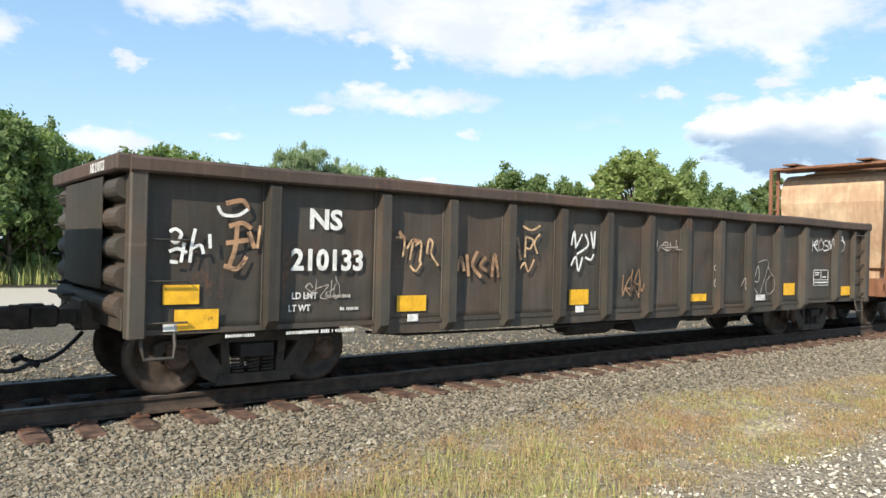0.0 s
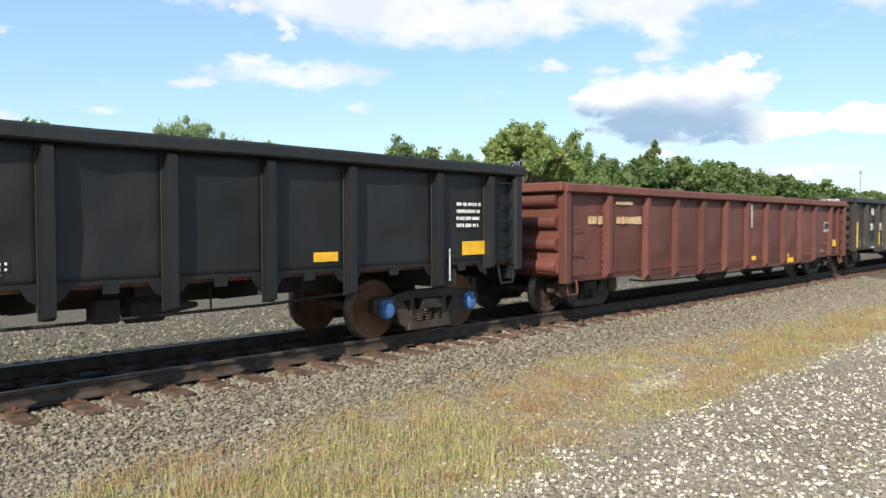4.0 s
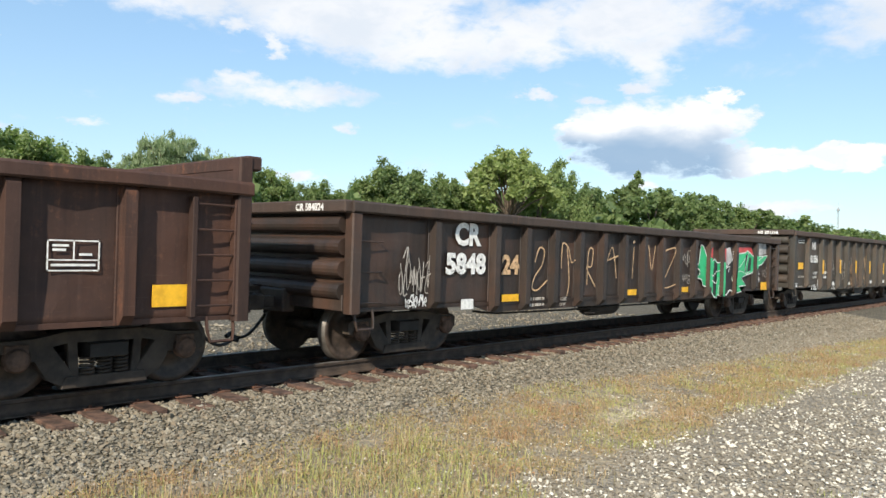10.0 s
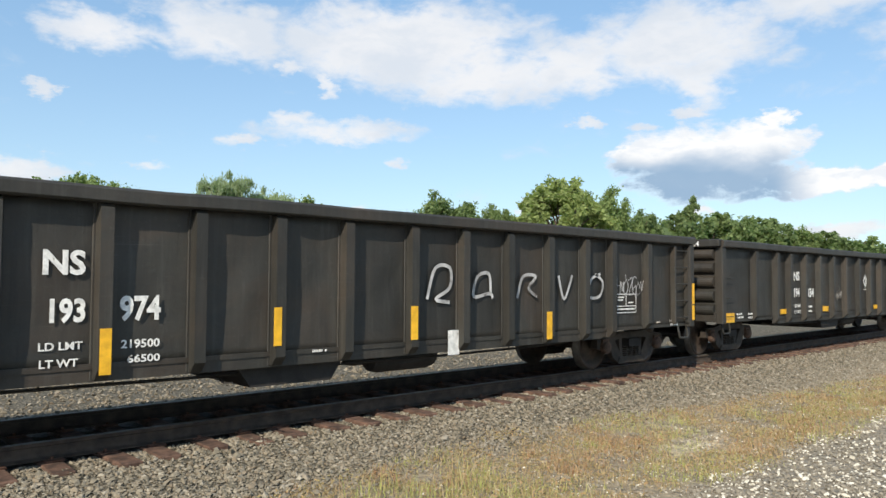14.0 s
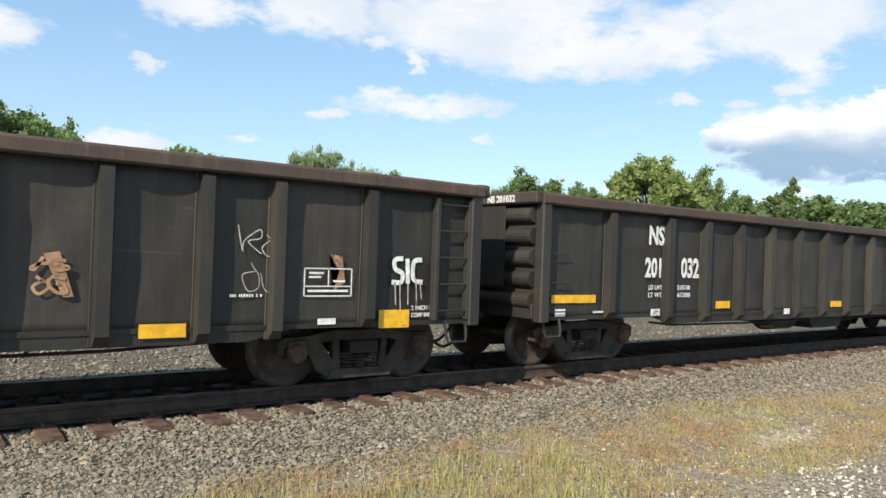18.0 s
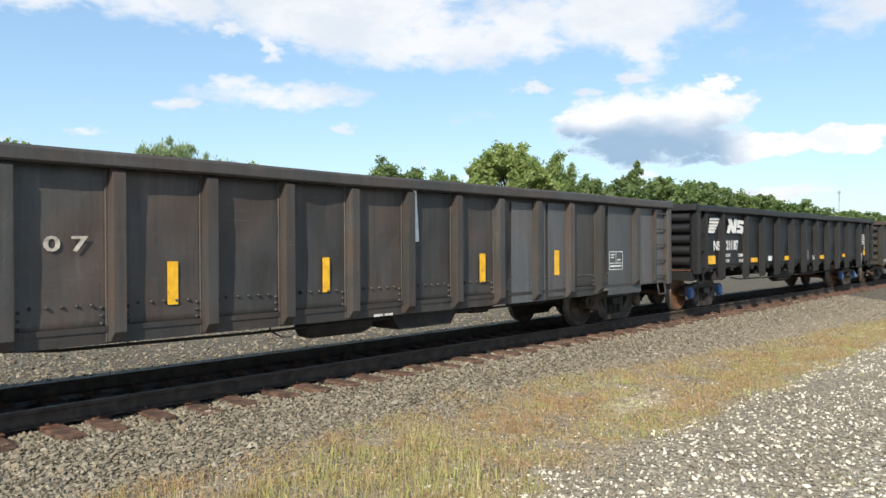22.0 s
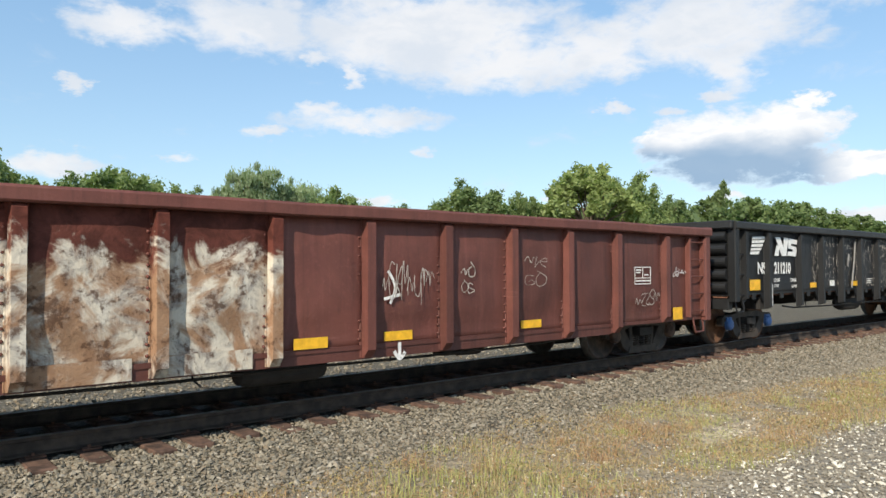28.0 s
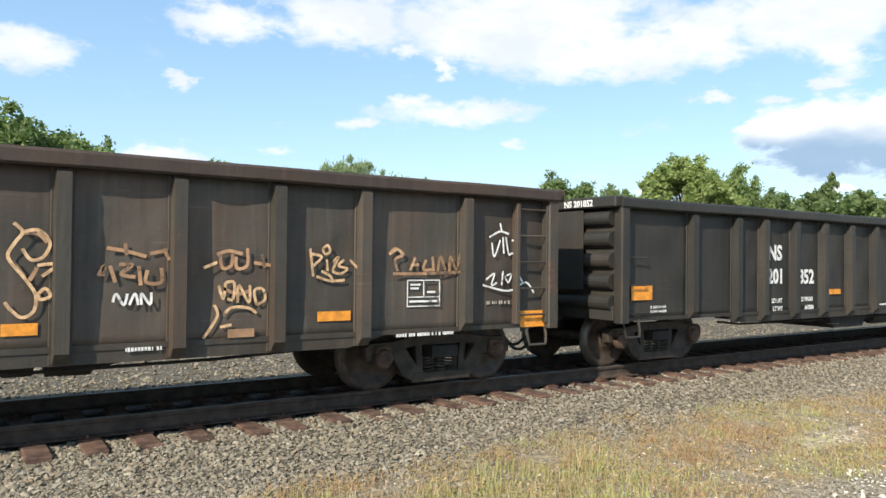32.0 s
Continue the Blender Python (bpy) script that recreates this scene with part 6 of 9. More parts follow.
def marks_1(car, half):
    letters(car, "NS", -5.65, 2.13, 0.25, WHITE, 0.87, 0.000)
    letters(car, "201", -5.69, 1.58, 0.25, WHITE, 0.77, 0.000)
    letters(car, "692", -4.56, 1.58, 0.27, WHITE, 0.88, 0.000)
    patch(car, "reflector", -7.97, 1.31, 0.15, 0.90, YELLOW, RIB_D - 0.012)
    patch(car, "reflector", -5.17, 1.15, 0.14, 0.47, YELLOW, RIB_D - 0.012)
    lines_of_print(car, -5.58, 0.83, 0.41, 0.12, 1, WHITE, 6)
    letters(car, "BOY", -3.43, 0.77, 0.22, WHITE, 1.15, 0.010)
    scrawl(car, -7.79, -6.76, 0.87, 1.33, DULL, 40, 0.02, 9, 5, "sprayed scrawl")
    scrawl(car, -6.27, -5.35, 0.81, 1.08, DULL, 41, 0.02, 6, 5, "sprayed scrawl")
    scrawl(car, -4.87, -3.98, 0.76, 1.13, TANSPRAY, 42, 0.02, 6, 5, "sprayed scrawl")
    scrawl(car, -2.90, -2.17, 1.07, 2.03, WHITE, 43, 0.02, 3, 5, "sprayed scrawl")
    patch(car, "reflector", -0.90, 1.14, 0.12, 0.46, YELLOW, RIB_D - 0.012)
    patch(car, "reflector", 2.16, 1.16, 0.12, 0.46, YELLOW, RIB_D - 0.012)
    patch(car, "reflector", 5.23, 1.18, 0.15, 0.45, YELLOW, RIB_D - 0.012)
    patch(car, "reflector", 7.98, 1.31, 0.15, 0.89, YELLOW, RIB_D - 0.012)
    sprayed(car, [[(-0.67, 1.53), (-0.49, 1.62), (0.01, 1.66), (0.05, 1.17), (-0.27, 0.71), (-0.58, 0.70), (-0.68, 1.19)], [(0.25, 1.66), (0.63, 1.66), (0.97, 1.60), (0.94, 1.16), (0.87, 0.67), (0.32, 0.70)]], SCRAPED, 0.001, "scraped faded spray paint")
    sprayed(car, [[(1.40, 1.85), (1.91, 1.82), (1.83, 1.56), (1.65, 1.35), (1.50, 0.94), (1.42, 1.01)], [(2.03, 1.42), (2.23, 1.56), (2.18, 0.84), (1.92, 0.82), (1.79, 0.93)], [(2.35, 1.49), (2.80, 1.58), (3.02, 1.42), (3.08, 0.96), (2.92, 0.73), (2.38, 0.75)]], SCRAPED, 0.001, "scraped faded spray paint")
    sprayed(car, [[(3.46, 1.50), (4.09, 1.53), (4.10, 0.76), (3.52, 0.74)], [(4.48, 1.59), (5.16, 1.58), (5.19, 0.80), (4.51, 0.77)], [(5.52, 1.60), (6.55, 1.65), (6.58, 0.89), (5.55, 0.86)]], SCRAPEDARK, 0.001, "scraped faded spray paint")
    strokes(car, [[(-0.77, 1.54), (-0.56, 1.66), (-0.25, 1.72), (0.09, 1.71), (0.60, 1.69), (0.99, 1.63)], [(-0.77, 1.54), (-0.73, 1.30), (-0.61, 0.85), (-0.55, 0.68)], [(0.99, 1.63), (0.96, 1.29), (0.87, 0.77), (0.83, 0.61)], [(1.30, 1.87), (1.63, 1.91), (1.95, 1.82), (1.86, 1.62), (1.76, 1.42)], [(1.81, 1.42), (2.22, 1.60), (2.74, 1.63), (3.05, 1.48), (3.17, 1.16), (3.11, 0.79)], [(1.58, 0.90), (2.00, 1.03), (2.44, 1.20)]], DULL, 0.045, 0.004, "sprayed line")
    strokes(car, [[(1.67, 0.83), (1.79, 1.00), (1.91, 1.13)], [(1.71, 0.78), (1.91, 0.92), (2.26, 1.13)], [(2.48, 1.27), (2.71, 1.34), (2.93, 1.19)], [(1.06, 1.61), (1.13, 1.02)], [(1.04, 1.02), (1.12, 0.82)]], PALEBLUE, 0.05, 0.004, "sprayed line")
    scrawl(car, 3.42, 4.20, 0.77, 1.46, DULL, 53, 0.025, 4, 5, "sprayed scrawl")
    scrawl(car, 4.50, 5.20, 0.81, 1.59, DULL, 54, 0.025, 4, 5, "sprayed scrawl")
    scrawl(car, 5.51, 6.62, 0.91, 1.51, WHITE, 55, 0.02, 5, 5, "sprayed scrawl")
    patch(car, "white_label", -1.39, 0.79, 0.21, 0.10, WHITE)
    stencil(car, 5.77, 1.22, 0.53, 0.34, WHITE)


MARKS[1] = marks_1


def marks_2(car, half):
    stencil(car, 6.34, 1.59, 0.45, 0.31, WHITE)
    patch(car, "reflector", 7.20, 1.07, 0.45, 0.22, YELLOW)
    sprayed(car, [[(6.16, 1.71), (6.53, 1.72), (6.53, 1.55), (6.16, 1.55)]], BLACKPAINT, 0.0, "sprayed shape")
    lines_of_print(car, 6.31, 1.09, 0.22, 0.04, 1, DULL, 3)
    patch(car, "reflector", 0.60, 0.80, 0.27, 0.11, YELLOW)
    patch(car, "reflector", 3.23, 0.66, 0.48, 0.14, YELLOW)
    patch(car, "reflector", 3.12, 0.80, 0.12, 0.08, YELLOW)
    strokes(car, [[(0.32, 2.21), (0.32, 1.60)]], SILVER, 0.1, 0.004, "sprayed line")
    lines_of_print(car, 6.14, 0.85, 0.40, 0.06, 1, DULL, 9)
    lines_of_print(car, -7.02, 1.77, 0.54, 0.30, 1, CREAM, 10)
    lines_of_print(car, -5.80, 1.77, 1.04, 0.31, 1, CREAM, 11)
    lines_of_print(car, -5.99, 2.11, 0.69, 0.14, 1, CREAM, 12)


MARKS[2] = marks_2


def marks_3(car, half):
    sprayed(car, [[(-7.30, 2.34), (-6.69, 2.36), (-6.73, 2.30), (-7.33, 2.28)], [(-7.33, 2.25), (-6.74, 2.27), (-6.78, 2.21), (-7.36, 2.20)], [(-7.36, 2.17), (-6.81, 2.18), (-6.86, 2.13), (-7.38, 2.11)], [(-7.39, 2.09), (-6.88, 2.10), (-6.94, 2.05), (-7.41, 2.04)], [(-7.41, 2.02), (-6.97, 2.04), (-7.05, 1.97), (-7.43, 1.96)]], WHITE, 0, "white striped emblem")
    letters(car, "NS", -6.86, 1.65, 0.22, WHITE, 1.06, 0.000)
    letters(car, "211126", -5.91, 1.67, 0.24, WHITE, 0.81, 0.000)
    caption(car, "LD LMT", -6.16, 1.420, 0.30, 0.085, WHITE)
    caption(car, "224200", -5.27, 1.430, 0.40, 0.095, WHITE)
    caption(car, "LT WT", -6.18, 1.260, 0.26, 0.076, WHITE)
    caption(car, "61800", -5.24, 1.270, 0.35, 0.085, WHITE)
    patch(car, "reflector", -7.18, 1.32, 0.44, 0.22, YELLOW)
    patch(car, "reflector", 4.33, 1.28, 0.38, 0.12, YELLOW)
    patch(car, "reflector", 7.15, 1.33, 0.52, 0.21, YELLOW)
    strokes(car, [[(-6.41, 1.30), (-6.40, 0.86)]], WHITE, 0.035, 0.004, "sprayed line")
    strokes(car, [[(0.02, 1.52), (0.02, 1.22)]], WHITE, 0.03, 0.004, "sprayed line")
    sprayed(car, [[(-6.24, 2.35), (-6.01, 2.35), (-5.73, 1.98), (-5.95, 1.98)]], EMBLEM, 0.002, "white bold emblem")
    sprayed(car, [[(-5.83, 2.36), (-5.61, 2.35), (-5.73, 1.98), (-5.90, 1.98)]], EMBLEM, 0.0028, "white bold emblem")
    sprayed(car, [[(-6.20, 2.19), (-6.05, 2.19), (-6.09, 1.97), (-6.31, 1.98)]], EMBLEM, 0.0036, "white bold emblem")
    sprayed(car, [[(-5.56, 2.35), (-5.18, 2.32), (-5.19, 2.23), (-5.58, 2.24)]], EMBLEM, 0.0044, "white bold emblem")
    sprayed(car, [[(-5.62, 2.31), (-5.48, 2.33), (-5.48, 2.19), (-5.64, 2.18)]], EMBLEM, 0.0052, "white bold emblem")
    sprayed(car, [[(-5.64, 2.21), (-5.24, 2.17), (-5.22, 2.10), (-5.64, 2.13)]], EMBLEM, 0.006, "white bold emblem")
    sprayed(car, [[(-5.40, 2.16), (-5.21, 2.10), (-5.27, 1.98), (-5.44, 1.99)]], EMBLEM, 0.0068, "white bold emblem")
    sprayed(car, [[(-5.66, 2.07), (-5.27, 2.07), (-5.29, 1.97), (-5.70, 1.99)]], EMBLEM, 0.0076, "white bold emblem")
    patch(car, "white_label", -3.04, 1.27, 0.26, 0.14, WHITE)
    lines_of_print(car, 7.04, 1.84, 0.56, 0.43, 4, WHITE, 25)
    lines_of_print(car, 0.56, 1.28, 0.32, 0.16, 3, WHITE, 26)
    patch(car, "reflector", -1.45, 1.26, 0.20, 0.12, YELLOW)
    strokes(car, [[(0.00, 1.53), (0.00, 1.20)]], WHITE, 0.03, 0.004, "sprayed line")
    strokes(car, [[(6.59, 1.33), (6.59, 0.85)]], WHITE, 0.03, 0.004, "sprayed line")


MARKS[3] = marks_3


def marks_4(car, half):
    sprayed(car, [[(-2.88, 2.08), (-2.41, 2.10), (-2.41, 2.02), (-2.84, 2.02)], [(-2.81, 1.95), (-2.41, 1.97), (-2.41, 1.89), (-2.77, 1.89)], [(-2.75, 1.82), (-2.41, 1.82), (-2.41, 1.75), (-2.71, 1.74)], [(-2.66, 1.68), (-2.41, 1.68), (-2.41, 1.59), (-2.63, 1.60)]], GOLD, 0, "yellow wing stripes")
    strokes(car, [[(-1.96, 1.99), (-2.10, 2.07), (-2.22, 2.02), (-2.27, 1.86), (-2.22, 1.67), (-2.09, 1.62), (-1.97, 1.69), (-1.97, 1.82), (-2.08, 1.81)], [(-1.71, 1.94), (-1.79, 2.06), (-1.90, 2.06), (-1.96, 1.94), (-1.96, 1.76), (-1.89, 1.62), (-1.78, 1.62), (-1.70, 1.72)]], GOLD, 0.13, 0.002, "yellow emblem")
    letters(car, "GON", -1.04, 2.05, 0.25, GOLD, 1.15, 0.006)
    letters(car, "DOLA", 0.02, 2.06, 0.25, GOLD, 0.96, 0.006)
    letters(car, "CON", -1.05, 1.64, 0.25, GOLD, 1.05, 0.006)
    letters(car, "NECT", 0.06, 1.65, 0.25, GOLD, 1.08, 0.006)
    letters(car, "ION", 1.08, 1.64, 0.25, GOLD, 0.88, 0.006)
    strokes(car, [[(-2.36, 1.85), (-1.70, 1.83), (-1.03, 1.82), (-0.38, 1.82), (0.55, 1.83), (1.38, 1.84)]], REDSPRAY, 0.035, 0.006, "red sprayed streak")
    patch(car, "reflector", -1.54, 1.17, 0.11, 0.46, YELLOW, RIB_D - 0.012)
    patch(car, "reflector", 1.47, 1.21, 0.13, 0.46, YELLOW, RIB_D - 0.012)
    patch(car, "reflector", 4.39, 1.23, 0.15, 0.48, YELLOW, RIB_D - 0.012)
    patch(car, "reflector", 6.34, 1.35, 0.15, 0.89, YELLOW, RIB_D - 0.012)
    stencil(car, 5.77, 1.33, 0.64, 0.34, WHITE)
    lines_of_print(car, -0.00, 0.86, 0.53, 0.07, 1, WHITE, 13)
    lines_of_print(car, 3.89, 0.87, 0.38, 0.09, 1, WHITE, 14)
    lines_of_print(car, 4.76, 1.24, 0.30, 0.16, 2, WHITE, 15)
    caption(car, "2 INCH HF", 7.15, 1.002, 0.38, 0.053, WHITE)
    caption(car, "COMP SHOES", 7.15, 0.917, 0.38, 0.053, WHITE)
    lines_of_print(car, -1.09, 1.17, 0.46, 0.13, 1, GOLD, 17)
    letters(car, "NS", -5.93, 1.82, 0.30, WHITE, 1.14, 0.000)
    letters(car, "2008", -5.77, 1.40, 0.33, WHITE, 0.71, 0.000)
    letters(car, "88", -4.75, 1.38, 0.30, WHITE, 0.81, 0.000)
    patch(car, "reflector", -6.47, 1.27, 0.15, 0.91, YELLOW, RIB_D - 0.012)
    patch(car, "reflector", -4.50, 1.20, 0.15, 0.49, YELLOW, RIB_D - 0.012)
    lines_of_print(car, -5.77, 0.94, 0.78, 0.26, 2, WHITE, 23)


MARKS[4] = marks_4


def marks_5(car, half):
    letters(car, "NS", -5.88, 2.15, 0.24, WHITE, 0.97, 0.000)
    letters(car, "201356", -5.90, 1.71, 0.24, WHITE, 0.92, 0.000)
    caption(car, "LD LMT", -5.62, 1.250, 0.42, 0.085, WHITE)
    caption(car, "LT WT", -5.65, 1.110, 0.40, 0.085, WHITE)
    caption(car, "220200", -4.60, 1.260, 0.42, 0.085, WHITE)
    caption(car, "65800", -4.59, 1.110, 0.36, 0.085, WHITE)
    lines_of_print(car, -7.13, 2.27, 0.64, 0.14, 2, WHITE, 6)
    patch(car, "reflector", -7.16, 1.49, 0.47, 0.21, YELLOW)
    caption(car, "2 INCH HF COMP SHOES", -7.12, 1.140, 0.56, 0.057, DULL)
    caption(car, "PULL HERE", -7.23, 0.830, 0.33, 0.048, DULL)
    lines_of_print(car, -6.55, 1.12, 0.07, 0.47, 6, DULL, 10)
    lines_of_print(car, -6.32, 0.83, 0.28, 0.05, 1, DULL, 11)
    patch(car, "reflector", -5.20, 1.47, 0.14, 0.46, YELLOW, RIB_D - 0.012)
    patch(car, "reflector", -3.15, 1.49, 0.15, 0.48, YELLOW, RIB_D - 0.012)
    patch(car, "reflector", -1.05, 1.48, 0.15, 0.47, YELLOW, RIB_D - 0.012)
    patch(car, "reflector", 1.03, 1.47, 0.15, 0.48, YELLOW, RIB_D - 0.012)
    patch(car, "white_label", -7.67, 0.88, 0.26, 0.12, WHITE)
    patch(car, "white_label", -3.66, 0.88, 0.29, 0.13, WHITE)
    patch(car, "white_label", -1.62, 0.86, 0.32, 0.10, WHITE)
    strokes(car, [[(-6.03, 0.89), (-6.04, 0.73), (-6.08, 0.75)], [(-5.88, 0.89), (-5.90, 0.76), (-5.82, 0.71), (-5.79, 0.87)], [(-5.73, 0.88), (-5.74, 0.71), (-5.61, 0.74)], [(-5.58, 0.84), (-5.64, 0.76), (-5.57, 0.69), (-5.50, 0.74)], [(-5.42, 1.03), (-5.44, 0.74)]], WHITE, 0.035, 0.004, "sprayed word")
    strokes(car, [[(-4.98, 1.66), (-4.91, 1.28), (-4.76, 1.17), (-4.55, 1.35), (-4.60, 1.60), (-4.99, 1.64)], [(-3.84, 1.12), (-3.71, 1.73), (-3.49, 1.19)], [(-3.80, 1.38), (-3.53, 1.41)], [(-2.89, 1.34), (-2.53, 1.75), (-2.68, 1.34), (-2.39, 1.09)], [(-1.84, 1.68), (-1.65, 1.17), (-1.35, 1.82), (-1.19, 1.25)]], DULL, 0.022, 0.004, "sprayed line")
    scrawl(car, -4.00, -3.34, 0.65, 0.96, WHITE, 181, 0.025, 6, 5, "sprayed scrawl")
    scrawl(car, 0.28, 0.93, 1.33, 2.02, CREAM, 183, 0.035, 6, 5, "sprayed scrawl")
    patch(car, "white_label", 0.16, 2.17, 0.19, 0.38, WHITE)
    scrawl(car, -2.56, -2.06, 0.99, 1.82, DULL, 187, 0.03, 5, 5, "sprayed scrawl")
    scrawl(car, -1.71, -0.96, 0.68, 1.77, TANSPRAY, 188, 0.035, 6, 5, "sprayed scrawl")
    scrawl(car, -1.69, -1.07, 0.71, 1.74, CREAM, 189, 0.025, 4, 5, "sprayed scrawl")
    scrawl(car, -0.75, 0.04, 0.68, 1.53, TANSPRAY, 190, 0.03, 4, 5, "sprayed scrawl")
    scrawl(car, 0.29, 0.76, 0.76, 1.34, CREAM, 191, 0.03, 3, 5, "sprayed scrawl")
    patch(car, "white_label", 1.69, 0.87, 0.27, 0.11, WHITE)
    patch(car, "reflector", 3.30, 1.42, 0.11, 0.45, YELLOW, RIB_D - 0.012)
    patch(car, "reflector", 5.37, 1.40, 0.12, 0.45, YELLOW, RIB_D - 0.012)
    patch(car, "reflector", 7.69, 1.40, 0.46, 0.21, YELLOW)
    stencil(car, 4.88, 1.30, 0.47, 0.33, WHITE)
    lines_of_print(car, 6.11, 1.32, 0.44, 0.37, 4, WHITE, 45)
    patch(car, "white_label", 3.83, 0.87, 0.27, 0.11, WHITE)
    lines_of_print(car, 3.84, 1.18, 0.25, 0.13, 2, DULL, 47)
    lines_of_print(car, 7.30, 1.17, 0.58, 0.05, 1, WHITE, 48)
    patch(car, "white_label", 7.83, 0.89, 0.29, 0.12, WHITE)
    strokes(car, [[(6.85, 1.40), (6.86, 0.94)]], WHITE, 0.03, 0.004, "sprayed line")


MARKS[5] = marks_5


def marks_6(car, half):
    letters(car, "CR", -5.74, 1.90, 0.34, WHITE, 0.96, 0.020)
    letters(car, "5848", -5.77, 1.44, 0.31, WHITE, 1.11, 0.020)
    letters(car, "24", -4.61, 1.43, 0.31, CREAM, 1.09, 0.020)
    patch(car, "reflector", -4.63, 0.89, 0.47, 0.12, YELLOW)
    patch(car, "reflector", -0.49, 0.89, 0.47, 0.12, YELLOW)
    patch(car, "reflector", 2.03, 0.90, 0.45, 0.12, YELLOW)
    patch(car, "white_label", -5.73, 0.82, 0.29, 0.16, WHITE)
    scrawl(car, -7.24, -6.59, 1.01, 1.78, DULL, 194, 0.03, 9, 5, "sprayed scrawl")
    scrawl(car, -7.09, -6.67, 0.81, 1.07, WHITE, 195, 0.035, 6, 5, "sprayed scrawl")
    strokes(car, [[(-3.95, 1.50), (-3.84, 1.74), (-3.68, 1.71), (-3.73, 1.46), (-3.94, 1.25), (-4.02, 1.05), (-3.85, 1.01), (-3.56, 1.18)], [(-3.13, 1.39), (-3.10, 1.84), (-2.91, 1.77), (-2.80, 1.51), (-2.66, 1.55)], [(-2.95, 1.77), (-2.86, 1.17), (-2.92, 0.87)], [(-2.24, 1.08), (-2.21, 1.71), (-2.05, 1.75), (-2.09, 1.44), (-2.27, 1.40), (-1.94, 1.04)]], CREAM, 0.028, 0.004, "sprayed line")
    strokes(car, [[(-1.52, 1.50), (-1.30, 1.81), (-1.12, 1.19)], [(-1.46, 1.56), (-1.07, 1.65)], [(-0.42, 1.84), (-0.47, 1.18)], [(0.18, 1.36), (0.21, 1.90), (0.38, 1.36), (0.53, 1.89)], [(0.94, 1.78), (1.56, 1.82), (0.93, 1.01), (1.60, 1.03)]], CREAM, 0.028, 0.004, "sprayed line")
    strokes(car, [[(-0.43, 1.98), (-0.41, 1.93)]], CREAM, 0.08, 0.004, "sprayed line")
    scrawl(car, 1.88, 2.31, 1.00, 1.96, DULL, 199, 0.025, 6, 5, "sprayed scrawl")
    lines_of_print(car, -3.83, 0.80, 0.47, 0.21, 2, DULL, 14)
    caption(car, "LD LMT", -3.01, 0.823, 0.19, 0.065, DULL)
    caption(car, "LT WT", -3.01, 0.718, 0.19, 0.065, DULL)
    scrawl(car, 7.13, 7.65, 1.16, 1.48, DULL, 202, 0.03, 3, 5, "sprayed scrawl")
    sprayed(car, [[(3.33, 1.90), (3.54, 1.91), (3.53, 1.59), (3.30, 1.68)], [(4.14, 1.90), (4.37, 1.94), (4.34, 1.46), (4.25, 1.33)], [(5.14, 1.97), (6.21, 1.99), (6.39, 1.80), (5.24, 1.84)]], REDSPRAY, 0, "red sprayed patch")
    sprayed(car, [[(4.44, 1.91), (4.74, 1.96), (4.90, 1.66), (4.48, 1.46)], [(6.67, 2.10), (7.35, 2.12), (7.40, 1.82), (6.75, 1.77)]], SILVER, 0, "silver sprayed haze")
    sprayed(car, [[(2.92, 1.98), (3.06, 1.94), (3.28, 1.68), (3.53, 1.58), (3.53, 1.00), (3.37, 0.93), (3.09, 0.98), (3.00, 1.13), (2.74, 1.17), (2.89, 1.28), (2.87, 1.36), (2.71, 1.42), (2.82, 1.55)], [(3.55, 1.53), (3.74, 1.64), (3.93, 1.54), (4.22, 1.57), (4.27, 1.27), (4.21, 0.68), (4.01, 0.73), (3.93, 0.66), (3.77, 0.68), (3.56, 0.84)], [(5.09, 1.78), (5.77, 1.83), (5.93, 1.89), (6.39, 1.74), (7.50, 1.77), (7.07, 1.53), (6.38, 1.38), (6.36, 1.29), (5.85, 1.22), (5.53, 1.14), (5.89, 0.94), (5.39, 0.92), (5.58, 0.78), (5.26, 0.75), (4.99, 0.80), (5.00, 1.06), (4.87, 1.11), (5.06, 1.40)]], GREEN, 0.002, "green sprayed letter")
    sprayed(car, [[(4.48, 1.44), (4.90, 1.63), (4.94, 1.86), (5.09, 1.83), (5.06, 1.43), (4.88, 1.10), (5.00, 1.03), (5.01, 0.79), (4.79, 0.84), (4.56, 0.71), (4.42, 0.72), (4.35, 1.11)]], BLACKPAINT, 0.003, "black sprayed shape")
    sprayed(car, [[(3.73, 1.61), (3.93, 1.51), (3.84, 1.27), (3.88, 0.68), (3.69, 0.76), (3.69, 1.27)], [(5.82, 1.78), (6.00, 1.79), (5.77, 1.30), (5.89, 1.30)], [(6.08, 1.72), (6.23, 1.69), (6.19, 1.33), (5.93, 1.32)]], BLACKPAINT, 0.004, "black shade of the letters")
